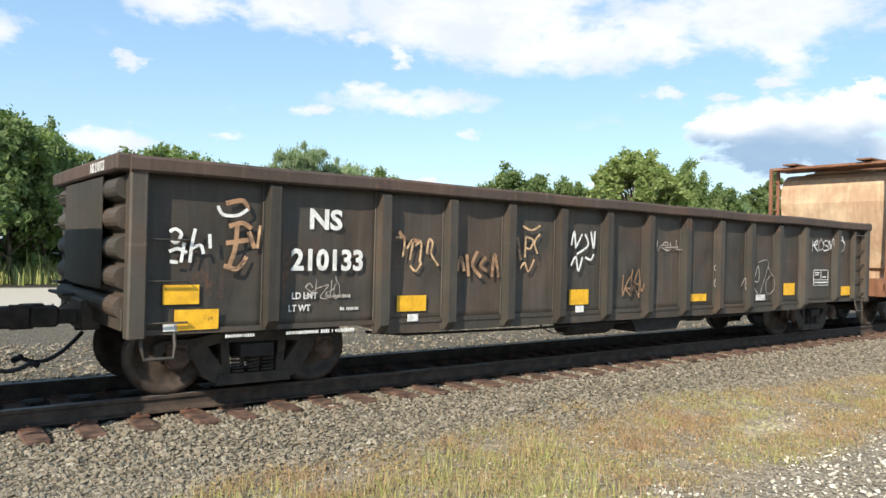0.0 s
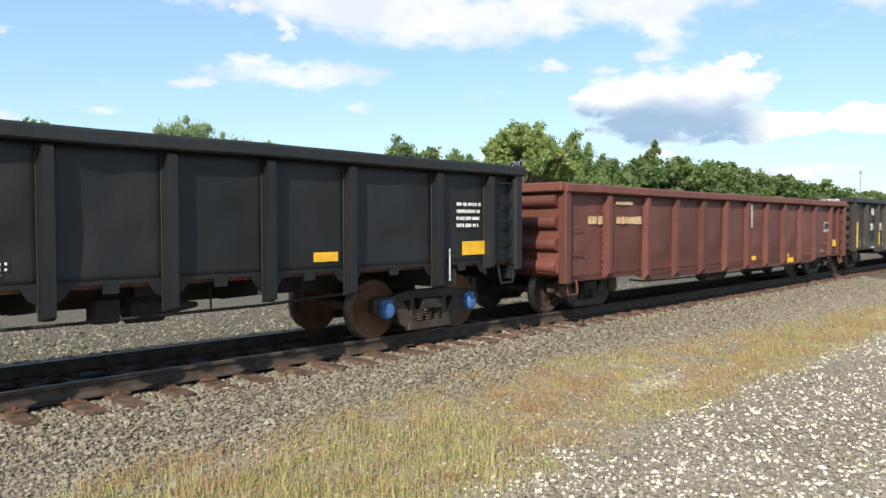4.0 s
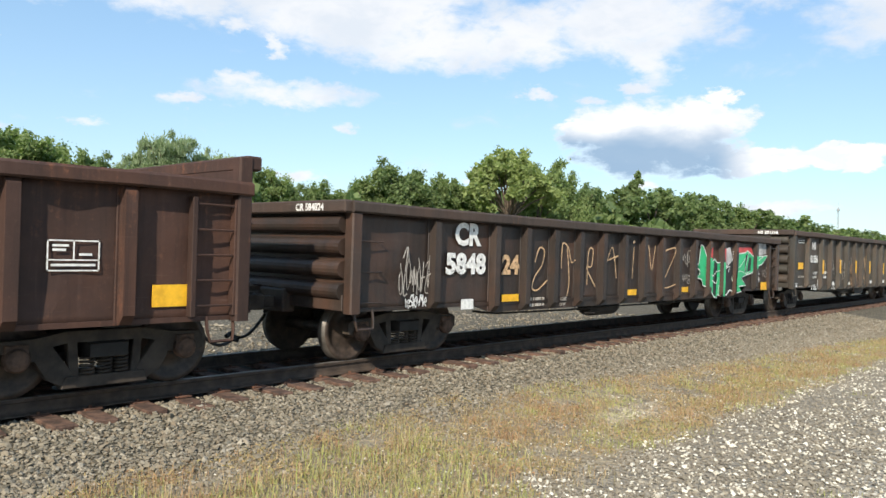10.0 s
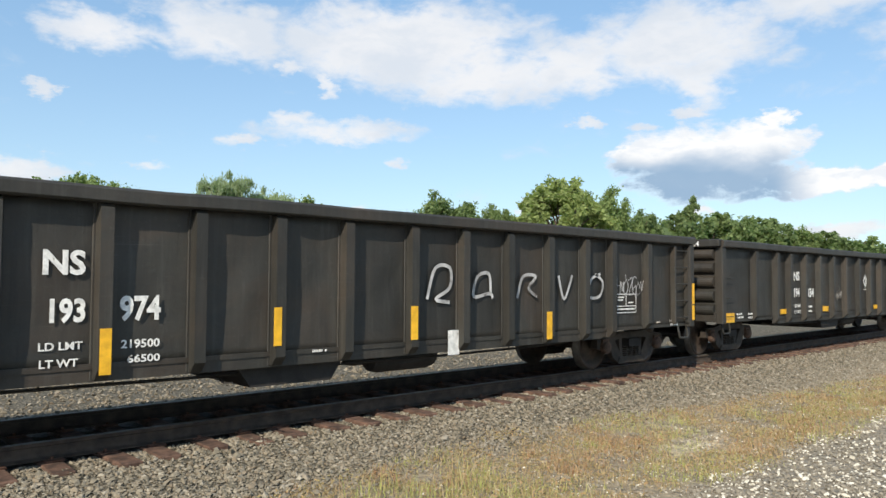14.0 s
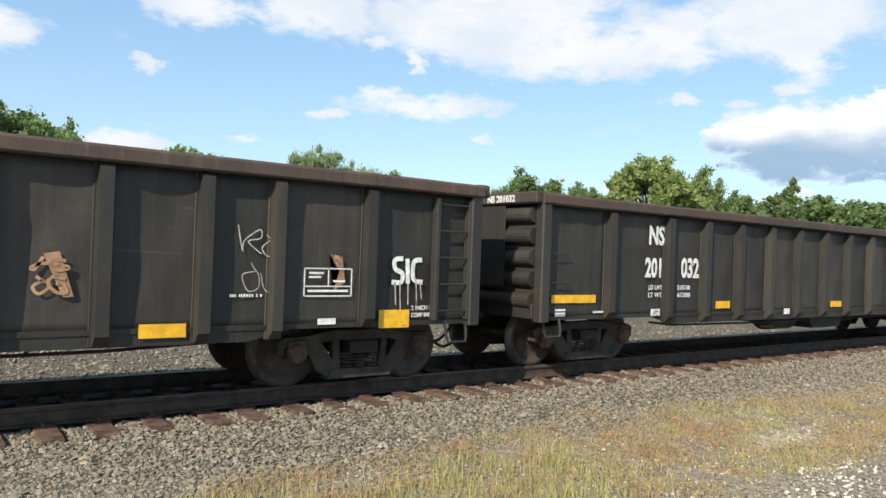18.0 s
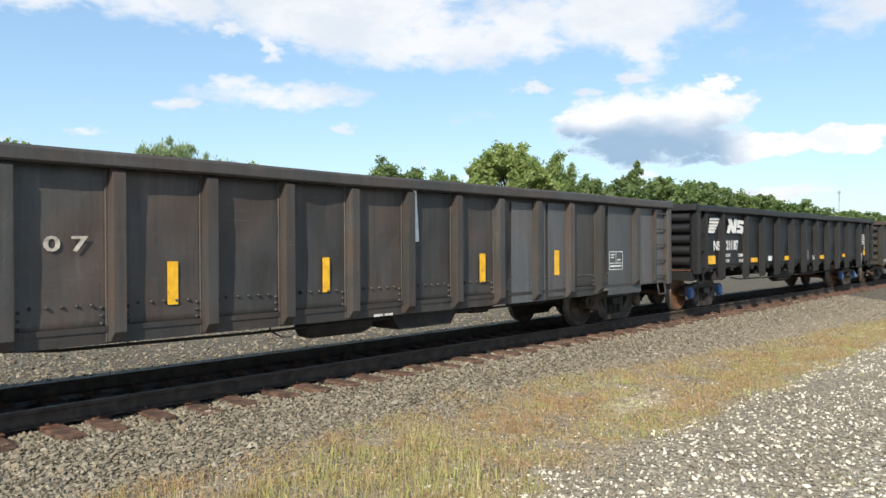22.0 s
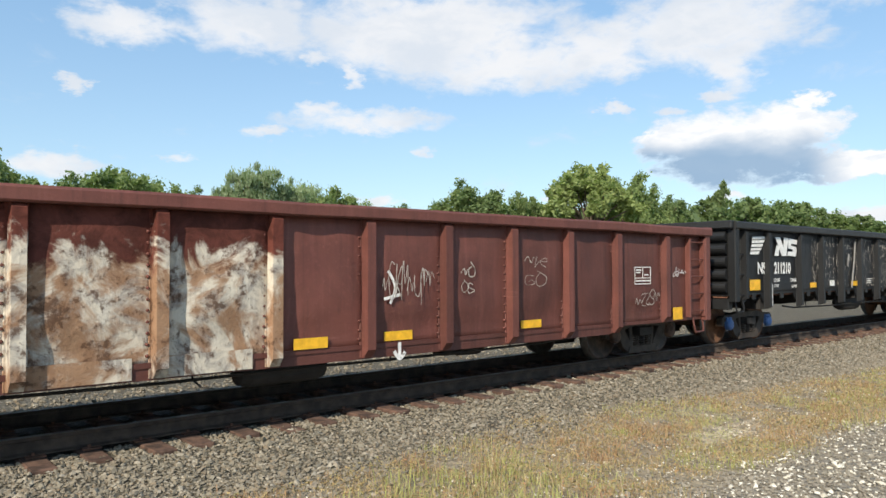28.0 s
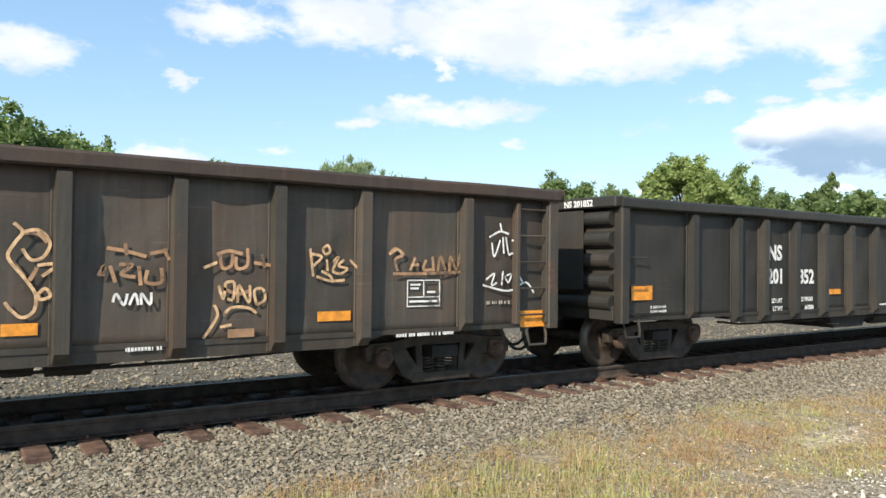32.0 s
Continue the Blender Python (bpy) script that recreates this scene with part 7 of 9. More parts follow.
    outline(car, [[(2.92, 1.98), (3.06, 1.94), (3.28, 1.68), (3.53, 1.58), (3.53, 1.00), (3.37, 0.93), (3.09, 0.98), (3.00, 1.13), (2.74, 1.17), (2.89, 1.28), (2.87, 1.36), (2.71, 1.42), (2.82, 1.55)], [(3.55, 1.53), (3.74, 1.64), (3.93, 1.54), (4.22, 1.57), (4.27, 1.27), (4.21, 0.68), (4.01, 0.73), (3.93, 0.66), (3.77, 0.68), (3.56, 0.84)], [(5.09, 1.78), (5.77, 1.83), (5.93, 1.89), (6.39, 1.74), (7.50, 1.77), (7.07, 1.53), (6.38, 1.38), (6.36, 1.29), (5.85, 1.22), (5.53, 1.14), (5.89, 0.94), (5.39, 0.92), (5.58, 0.78), (5.26, 0.75), (4.99, 0.80), (5.00, 1.06), (4.87, 1.11), (5.06, 1.40)], [(4.48, 1.44), (4.90, 1.63), (4.94, 1.86), (5.09, 1.83), (5.06, 1.43), (4.88, 1.10), (5.00, 1.03), (5.01, 0.79), (4.79, 0.84), (4.56, 0.71), (4.42, 0.72), (4.35, 1.11)]], WHITE, 0.028, 0.006)
    strokes(car, [[(3.60, 1.42), (3.65, 1.21), (3.90, 1.32), (4.19, 1.35)], [(3.59, 1.12), (3.87, 1.02), (3.99, 1.17)], [(4.48, 1.40), (4.72, 1.45), (4.63, 1.30)], [(5.24, 1.23), (5.42, 1.33), (5.69, 1.29)], [(5.31, 1.55), (5.36, 1.43), (5.78, 1.68)], [(5.99, 1.82), (5.77, 1.29), (6.13, 1.33)], [(4.56, 0.73), (4.72, 0.84), (4.89, 0.78)], [(4.04, 0.98), (3.97, 0.74)], [(6.75, 1.62), (7.12, 1.74)]], WHITE, 0.02, 0.007, "white sprayed highlight")
    scrawl(car, 6.76, 6.89, 1.06, 1.35, WHITE, 210, 0.03, 2, 5, "sprayed scrawl")
    patch(car, "reflector", 7.26, 0.90, 0.48, 0.22, YELLOW)
    patch(car, "white_label", 2.63, 1.12, 0.12, 0.14, WHITE)


MARKS[6] = marks_6


def marks_7(car, half):
    letters(car, "190", -4.95, 1.60, 0.26, CREAM, 1.08, 0.015)
    letters(car, "354", -3.84, 1.60, 0.26, CREAM, 1.08, 0.015)
    letters(car, "208300", -5.03, 1.28, 0.12, CREAM, 0.93, 0.000)
    letters(car, "77700", -4.99, 1.07, 0.12, CREAM, 0.95, 0.000)
    patch(car, "reflector", -5.09, 0.78, 0.29, 0.11, YELLOW)
    patch(car, "reflector", -0.48, 0.79, 0.47, 0.13, YELLOW)
    patch(car, "reflector", 7.12, 1.08, 0.45, 0.24, YELLOW)
    stencil(car, 6.09, 1.50, 0.50, 0.31, WHITE)
    strokes(car, [[(4.95, 1.77), (4.77, 0.94)]], WHITE, 0.06, 0.004, "sprayed line")
    lines_of_print(car, 0.50, 0.78, 0.45, 0.09, 1, DULL, 9)
    scrawl(car, -4.19, -3.50, 1.41, 1.75, TANSPRAY, 227, 0.02, 4, 5, "sprayed scrawl")
    letters(car, "NW", -6.21, 1.64, 0.28, CREAM, 1.40, 0.015)
    caption(car, "LD LMT", -6.24, 1.240, 0.56, 0.099, WHITE)
    caption(car, "LT WT", -6.24, 1.080, 0.56, 0.099, WHITE)
    patch(car, "reflector", -7.61, 1.04, 0.58, 0.22, YELLOW)
    scrawl(car, -8.06, -7.27, 0.72, 1.39, WHITE, 231, 0.03, 7, 5, "sprayed scrawl")
    scrawl(car, -8.01, -7.36, 0.77, 1.37, GOLD, 232, 0.02, 4, 5, "sprayed scrawl")


MARKS[7] = marks_7


def marks_8(car, half):
    letters(car, "NS", -3.79, 1.82, 0.22, WHITE, 0.98, 0.000)
    letters(car, "194", -3.81, 1.40, 0.22, WHITE, 0.84, 0.000)
    letters(car, "034", -2.92, 1.39, 0.23, WHITE, 0.98, 0.000)
    caption(car, "LD LMT", -3.77, 1.070, 0.39, 0.085, WHITE)
    caption(car, "LT WT", -3.77, 0.910, 0.39, 0.085, WHITE)
    lines_of_print(car, -2.93, 1.04, 0.29, 0.09, 1, WHITE, 5)
    lines_of_print(car, -2.95, 0.92, 0.32, 0.09, 1, WHITE, 6)
    patch(car, "reflector", -7.57, 0.88, 0.47, 0.21, YELLOW)
    patch(car, "reflector", -4.71, 0.95, 0.49, 0.12, YELLOW)
    patch(car, "reflector", -1.93, 0.96, 0.48, 0.14, YELLOW)
    caption(car, "2 INCH HF", -7.04, 0.945, 0.31, 0.043, WHITE)
    caption(car, "COMP SHOES", -7.04, 0.875, 0.31, 0.043, WHITE)
    lines_of_print(car, -6.51, 0.90, 0.25, 0.17, 2, WHITE, 14)
    scrawl(car, -1.08, -0.70, 1.21, 1.58, DULL, 265, 0.025, 6, 5, "sprayed scrawl")
    lines_of_print(car, 1.35, 1.47, 0.29, 0.07, 1, DULL, 20)
    patch(car, "reflector", 2.32, 0.93, 0.46, 0.12, YELLOW)
    patch(car, "reflector", 5.07, 0.93, 0.47, 0.13, YELLOW)
    patch(car, "reflector", 7.39, 1.10, 0.47, 0.22, YELLOW)
    stencil(car, 6.09, 1.28, 0.48, 0.33, WHITE)
    lines_of_print(car, 5.07, 1.23, 0.38, 0.16, 2, WHITE, 25)
    lines_of_print(car, 4.21, 0.89, 0.35, 0.14, 3, WHITE, 26)
    lines_of_print(car, 7.41, 0.88, 0.36, 0.09, 1, WHITE, 27)
    for i in range(4):
        for j in range(4):
            x, z = 1.32 + 0.058 * (i - j), 1.73 + 0.052 * (i + j - 3)
            if (i, j) not in ((1, 2), (3, 0)):
                sprayed(car, [[(x - 0.048, z), (x, z + 0.042), (x + 0.048, z), (x, z - 0.042)]], WHITE, 0.002, "worn white placard piece")


MARKS[8] = marks_8


def marks_9(car, half):
    letters(car, "NS", -3.89, 1.81, 0.23, WHITE, 1.00, 0.000)
    letters(car, "193", -3.86, 1.35, 0.22, WHITE, 0.81, 0.000)
    letters(car, "974", -3.16, 1.36, 0.24, WHITE, 0.83, 0.000)
    caption(car, "LD LMT", -3.90, 1.020, 0.39, 0.076, WHITE)
    caption(car, "LT WT", -3.92, 0.860, 0.34, 0.076, WHITE)
    caption(car, "219500", -3.15, 1.010, 0.39, 0.085, WHITE)
    caption(car, "66500", -3.12, 0.860, 0.33, 0.076, WHITE)
    patch(car, "reflector", -3.53, 0.96, 0.11, 0.45, YELLOW, RIB_D - 0.012)
    patch(car, "reflector", -1.64, 1.13, 0.10, 0.44, YELLOW, RIB_D - 0.012)
    patch(car, "reflector", 0.43, 1.10, 0.12, 0.45, YELLOW, RIB_D - 0.012)
    patch(car, "reflector", 3.29, 0.96, 0.13, 0.44, YELLOW, RIB_D - 0.012)
    strokes(car, [[(0.75, 1.41), (0.90, 1.84), (1.18, 1.85), (1.18, 1.57), (0.91, 1.41), (1.18, 1.36)], [(2.03, 1.48), (1.99, 1.77), (1.75, 1.73), (1.67, 1.44), (2.00, 1.48), (2.08, 1.41)], [(2.63, 1.40), (2.77, 1.74), (3.08, 1.74), (2.90, 1.56), (3.11, 1.42)], [(3.66, 1.76), (3.81, 1.37), (4.03, 1.77)], [(4.84, 1.80), (4.56, 1.70), (4.51, 1.41), (4.81, 1.41), (4.91, 1.65), (4.68, 1.80)]], SILVER, 0.05, 0.004, "sprayed line")
    scrawl(car, 5.30, 6.23, 1.40, 1.81, SILVER, 292, 0.035, 7, 5, "sprayed scrawl")
    stencil(car, 5.66, 1.27, 0.67, 0.35, WHITE)
    lines_of_print(car, -0.99, 0.81, 0.23, 0.06, 1, WHITE, 15)
    patch(car, "white_label", 1.26, 0.79, 0.22, 0.35, WHITE)
    patch(car, "reflector", 7.91, 1.43, 0.09, 0.42, YELLOW, RIB_D - 0.012)
    patch(car, "reflector", 7.91, 1.05, 0.09, 0.29, YELLOW, RIB_D - 0.012)
    caption(car, "2 INCH HF", 7.33, 0.895, 0.28, 0.043, WHITE)
    caption(car, "COMP SHOES", 7.33, 0.825, 0.28, 0.043, WHITE)
    lines_of_print(car, 6.77, 0.89, 0.19, 0.06, 1, DULL, 21)


MARKS[9] = marks_9


def marks_10(car, half):
    letters(car, "NS", -5.44, 2.08, 0.34, WHITE, 0.73, 0.000)
    letters(car, "201", -5.48, 1.57, 0.37, WHITE, 0.78, 0.000)
    letters(car, "047", -4.54, 1.55, 0.32, WHITE, 0.81, 0.000)
    caption(car, "LD LMT", -5.45, 1.282, 0.38, 0.077, WHITE)
    caption(car, "LT WT", -5.45, 1.157, 0.38, 0.077, WHITE)
    lines_of_print(car, -4.64, 1.22, 0.39, 0.26, 2, WHITE, 4)
    patch(car, "reflector", -7.60, 1.08, 0.49, 0.22, YELLOW)
    patch(car, "reflector", -5.53, 0.95, 0.50, 0.13, YELLOW)
    patch(car, "reflector", -2.43, 0.91, 0.57, 0.12, YELLOW)
    patch(car, "reflector", 0.64, 0.90, 0.46, 0.13, YELLOW)
    patch(car, "reflector", 2.73, 0.92, 0.53, 0.13, YELLOW)
    patch(car, "reflector", 7.97, 1.20, 0.15, 0.38, YELLOW)
    patch(car, "white_label", -7.67, 0.87, 0.22, 0.09, WHITE)
    patch(car, "white_label", -4.75, 0.79, 0.33, 0.20, WHITE)
    patch(car, "white_label", -3.58, 0.82, 0.24, 0.11, WHITE)
    patch(car, "white_label", -1.51, 0.81, 0.26, 0.12, WHITE)
    scrawl(car, -7.31, -6.58, 1.72, 2.15, DULL, 325, 0.03, 6, 5, "sprayed scrawl")
    sprayed(car, [[(-7.16, 1.63), (-6.75, 1.65), (-6.45, 1.50), (-6.55, 1.36), (-6.73, 1.18), (-6.85, 0.82), (-7.17, 0.83), (-6.97, 1.22)], [(-6.38, 1.59), (-5.90, 1.63), (-5.85, 1.22), (-5.97, 0.79), (-6.32, 0.82), (-6.21, 1.18)]], CREAM, 0, "cream sprayed letter")
    outline(car, [[(-7.16, 1.63), (-6.75, 1.65), (-6.45, 1.50), (-6.55, 1.36), (-6.73, 1.18), (-6.85, 0.82), (-7.17, 0.83), (-6.97, 1.22)], [(-6.38, 1.59), (-5.90, 1.63), (-5.85, 1.22), (-5.97, 0.79), (-6.32, 0.82), (-6.21, 1.18)]], WHITE, 0.03, 0.004)
    scrawl(car, -2.76, -1.66, 1.04, 1.59, WHITE, 328, 0.03, 6, 5, "sprayed scrawl")
    scrawl(car, -0.53, 1.96, 0.68, 2.17, SILVER, 329, 0.05, 9, 5, "sprayed scrawl")
    scrawl(car, -0.48, 1.80, 0.88, 1.78, TANSPRAY, 330, 0.07, 7, 5, "sprayed scrawl")
    scrawl(car, 4.56, 5.26, 1.11, 1.64, WHITE, 331, 0.03, 4, 5, "sprayed scrawl")
    stencil(car, 5.91, 1.56, 0.58, 0.34, WHITE)


MARKS[10] = marks_10


def marks_11(car, half):
    patch(car, "reflector", 0.65, 0.93, 0.47, 0.12, YELLOW)
    patch(car, "white_label", -1.38, 0.81, 0.21, 0.11, WHITE)
    letters(car, "NS", -5.48, 2.10, 0.31, WHITE, 0.77, 0.000)
    letters(car, "201", -5.52, 1.57, 0.31, WHITE, 0.72, 0.000)
    letters(car, "032", -4.54, 1.58, 0.33, WHITE, 0.74, 0.000)
    caption(car, "LD LMT", -5.47, 1.260, 0.35, 0.074, WHITE)
    caption(car, "LT WT", -5.47, 1.140, 0.35, 0.074, WHITE)
    caption(car, "218700", -4.72, 1.262, 0.36, 0.077, WHITE)
    caption(car, "67300", -4.72, 1.137, 0.36, 0.077, WHITE)
    patch(car, "reflector", -7.38, 1.09, 0.94, 0.12, YELLOW)
    patch(car, "reflector", -3.54, 0.96, 0.44, 0.13, YELLOW)
    patch(car, "white_label", -7.68, 0.89, 0.21, 0.11, WHITE)
    patch(car, "white_label", -5.48, 0.86, 0.23, 0.11, WHITE)
    lines_of_print(car, -6.85, 0.89, 0.25, 0.07, 1, WHITE, 20)
    patch(car, "reflector", 4.80, 0.92, 0.46, 0.12, YELLOW)
    patch(car, "reflector", 7.29, 1.00, 0.46, 0.21, YELLOW)
    patch(car, "white_label", 3.78, 0.80, 0.21, 0.11, WHITE)
    patch(car, "white_label", 5.91, 0.81, 0.21, 0.11, WHITE)
    patch(car, "white_label", 7.82, 0.83, 0.22, 0.10, WHITE)
    lines_of_print(car, 4.78, 1.07, 0.29, 0.10, 2, WHITE, 26)
    lines_of_print(car, 6.37, 1.16, 0.25, 0.23, 3, WHITE, 27)
    lines_of_print(car, 6.22, 0.80, 0.25, 0.07, 1, WHITE, 28)
    stencil(car, 5.83, 1.19, 0.49, 0.31, WHITE)


MARKS[11] = marks_11


def marks_12(car, half):
    patch(car, "white_board", -5.83, 1.84, 0.47, 0.28, WHITE)
    patch(car, "white_board", -5.70, 1.48, 1.00, 0.29, WHITE)
    letters(car, "NS", -5.83, 1.84, 0.22, BLACKPAINT, 1.10, 0.0, 0.004)
    letters(car, "210020", -5.71, 1.48, 0.23, BLACKPAINT, 1.05, 0.0, 0.004)
    caption(car, "LD LMT", -5.98, 1.050, 0.32, 0.085, DULL)
    caption(car, "LT WT", -6.01, 0.900, 0.26, 0.095, DULL)
    caption(car, "220600", -5.49, 1.050, 0.35, 0.085, DULL)
    caption(car, "65400", -5.47, 0.910, 0.32, 0.085, WHITE)
    patch(car, "reflector", -7.65, 0.86, 0.44, 0.21, YELLOW)
    patch(car, "reflector", -4.77, 0.81, 0.45, 0.11, YELLOW)
    patch(car, "reflector", -2.00, 0.80, 0.47, 0.13, YELLOW)
    patch(car, "reflector", 1.03, 0.81, 0.48, 0.12, YELLOW)
    caption(car, "2 INCH HF", -7.19, 0.975, 0.42, 0.043, WHITE)
    caption(car, "COMP SHOES", -7.19, 0.905, 0.42, 0.043, WHITE)
    lines_of_print(car, -6.55, 0.92, 0.27, 0.13, 2, WHITE, 15)
    scrawl(car, 0.94, 1.25, 1.19, 1.67, TANSPRAY, 396, 0.05, 2, 5, "sprayed scrawl")
    scrawl(car, 1.82, 2.34, 1.08, 1.99, DULL, 397, 0.02, 4, 5, "sprayed scrawl")
    scrawl(car, 2.86, 3.18, 1.18, 1.60, TANSPRAY, 398, 0.05, 2, 5, "sprayed scrawl")
    scrawl(car, 4.83, 5.28, 1.16, 1.97, DULL, 399, 0.02, 3, 5, "sprayed scrawl")
    patch(car, "reflector", 4.05, 0.81, 0.46, 0.14, YELLOW)
    patch(car, "reflector", 6.80, 0.87, 0.44, 0.22, YELLOW)
    stencil(car, 5.89, 1.31, 0.62, 0.33, WHITE)
    sprayed(car, [[(5.89, 1.64), (6.06, 1.61), (6.11, 1.31), (5.96, 1.21), (6.03, 1.44)], [(2.96, 1.56), (3.10, 1.58), (3.23, 1.16), (3.14, 1.15)]], TANSPRAY, 0.002, "orange sprayed stroke")
    caption(car, "2 INCH HF", 7.25, 0.995, 0.37, 0.056, WHITE)
    caption(car, "COMP SHOES", 7.25, 0.905, 0.37, 0.056, WHITE)
    lines_of_print(car, 4.92, 1.16, 0.37, 0.07, 1, WHITE, 34)
    patch(car, "white_label", 5.88, 0.86, 0.23, 0.07, WHITE)
    sprayed(car, [[(-5.01, 0.85), (-5.00, 1.35), (-4.97, 1.81), (-4.99, 2.18), (-4.59, 2.22), (-4.51, 1.83), (-4.49, 0.84)], [(-4.21, 0.81), (-4.23, 1.70), (-4.21, 2.21), (-3.94, 2.20), (-3.63, 2.17), (-3.54, 0.81)], [(-3.24, 0.77), (-3.26, 1.58), (-3.22, 2.14), (-2.66, 2.19), (-2.56, 1.59), (-2.54, 0.75)], [(-2.24, 0.76), (-2.30, 1.60), (-2.10, 1.76), (-1.89, 2.03), (-1.63, 2.07), (-1.54, 0.78)], [(-1.28, 0.73), (-1.37, 2.12), (-0.88, 2.23), (-0.67, 1.72), (-0.57, 0.68)], [(-0.25, 0.70), (-0.33, 2.21), (0.15, 2.19), (0.50, 1.65), (0.67, 0.67)]], GREYSPRAY, -0.005, "grey sprayed ground coat")
    sprayed(car, [[(-4.98, 2.18), (-4.61, 2.17), (-4.55, 1.56), (-4.74, 1.52), (-4.94, 1.68)], [(-4.21, 2.19), (-4.04, 1.74), (-3.83, 2.18), (-3.60, 2.16), (-3.75, 1.79), (-3.91, 1.35), (-4.08, 1.32), (-4.12, 1.56)], [(-3.11, 2.13), (-2.65, 2.17), (-2.66, 1.59), (-3.13, 1.47)], [(-2.05, 1.68), (-1.89, 1.97), (-1.66, 2.04), (-1.62, 1.07), (-1.90, 1.04)], [(-1.31, 2.21), (-0.88, 2.18), (-0.65, 1.54), (-0.64, 1.30), (-1.21, 1.37)], [(-0.28, 2.17), (0.11, 2.19), (0.42, 1.74), (0.50, 0.72), (-0.07, 0.74), (-0.18, 1.55)], [(-5.03, 1.15), (-4.89, 1.40), (-4.56, 1.47), (-4.50, 0.90), (-4.98, 0.90)]], SILVERHAZE, 0, "silver sprayed haze")
    sprayed(car, [[(-4.23, 1.28), (-3.90, 1.28), (-3.62, 1.21), (-3.58, 0.84), (-4.20, 0.85)], [(-3.29, 1.36), (-2.98, 1.36), (-2.58, 1.22), (-2.57, 0.81), (-3.25, 0.82)], [(-2.23, 1.36), (-1.91, 1.28), (-1.61, 1.20), (-1.60, 0.95), (-2.18, 0.84)], [(-1.26, 1.11), (-0.89, 1.26), (-0.62, 1.23), (-0.60, 0.75), (-1.21, 0.76)]], SILVERHAZE, 0, "silver sprayed haze")
    sprayed(car, [[(-4.79, 2.12), (-4.62, 2.15), (-4.61, 1.83), (-4.70, 1.69), (-4.77, 1.86)], [(-3.06, 2.10), (-2.71, 2.13), (-2.72, 2.02), (-2.94, 2.00), (-2.95, 1.59), (-3.05, 1.55)], [(-1.85, 1.81), (-1.69, 1.86), (-1.68, 1.61), (-1.81, 1.57)], [(-1.28, 2.17), (-1.03, 2.15), (-1.03, 1.75), (-1.20, 1.69)], [(-0.21, 2.13), (0.07, 2.13), (0.15, 1.65), (-0.05, 1.59)]], SILVER, 0.002, "silver sprayed letter")
    sprayed(car, [[(-4.80, 1.15), (-4.63, 1.16), (-4.62, 0.93), (-4.78, 0.91)], [(-0.11, 1.19), (0.06, 1.19), (0.08, 0.73), (-0.05, 0.72)], [(-2.45, 1.57), (-2.35, 1.56), (-2.34, 1.40), (-2.44, 1.40)], [(-3.93, 1.08), (-3.77, 1.08), (-3.78, 0.89), (-3.91, 0.85)], [(-1.20, 1.07), (-0.97, 1.07), (-0.99, 0.87), (-1.16, 0.86)]], PALEBLUE, 0.003, "pale blue sprayed patch")
    sprayed(car, [[(-4.07, 1.64), (-3.95, 1.68), (-3.97, 1.18), (-4.04, 1.21)], [(-1.00, 1.50), (-0.66, 1.54), (-0.63, 1.33), (-0.91, 1.32)], [(-2.15, 1.16), (-2.06, 1.12), (-2.01, 0.89), (-2.14, 0.88)], [(-3.08, 0.98), (-3.00, 0.98), (-2.99, 0.70), (-3.07, 0.71)]], CREAM, 0.004, "cream sprayed stroke")
    strokes(car, [[(-3.98, 1.50), (-3.84, 1.46), (-3.76, 1.30), (-3.79, 1.14)], [(-1.10, 1.54), (-1.03, 1.20)], [(-3.03, 1.36), (-2.82, 1.19)]], TANSPRAY, 0.05, 0.005, "tan sprayed arc")
    strokes(car, [[(-4.88, 2.18), (-4.91, 1.82), (-4.82, 1.55), (-4.57, 1.52)], [(-4.18, 2.20), (-4.00, 1.57), (-4.08, 1.21)], [(-3.81, 2.22), (-3.92, 1.78), (-4.00, 1.50)], [(-3.83, 2.07), (-3.60, 2.08)], [(-3.59, 1.90), (-3.72, 1.57), (-3.76, 1.28)], [(-3.11, 2.11), (-2.63, 2.17), (-2.66, 1.59)], [(-3.00, 2.04), (-3.00, 1.51)], [(-2.85, 2.03), (-2.81, 1.67)], [(-3.13, 2.10), (-3.15, 1.51)], [(-3.68, 1.28), (-3.50, 1.41), (-3.27, 1.47), (-3.03, 1.40), (-2.82, 1.21)], [(-4.59, 1.01), (-4.49, 1.15), (-4.29, 1.21), (-4.07, 1.14), (-3.94, 1.00)], [(-2.29, 1.66), (-2.10, 1.60), (-1.92, 1.44), (-1.80, 1.20)]], WHITE, 0.028, 0.006, "white sprayed outline")
    strokes(car, [[(-2.10, 1.60), (-2.00, 1.85), (-1.81, 1.97), (-1.65, 1.97)], [(-0.94, 2.23), (-0.76, 1.98), (-0.66, 1.54)], [(-1.15, 1.26), (-0.90, 1.32), (-0.64, 1.28)], [(-1.04, 1.62), (-0.72, 1.63), (-0.93, 2.06)], [(-1.01, 1.11), (-1.11, 1.71)], [(0.14, 2.15), (0.37, 1.83), (0.50, 1.09)], [(-0.28, 2.17), (0.06, 2.19)], [(-0.07, 2.00), (-0.02, 1.64)], [(0.26, 1.65), (0.41, 1.10)], [(-0.17, 1.30), (-0.02, 1.10), (0.03, 0.69)], [(-5.06, 1.12), (-5.02, 1.32), (-4.89, 1.45)]], WHITE, 0.028, 0.006, "white sprayed outline")
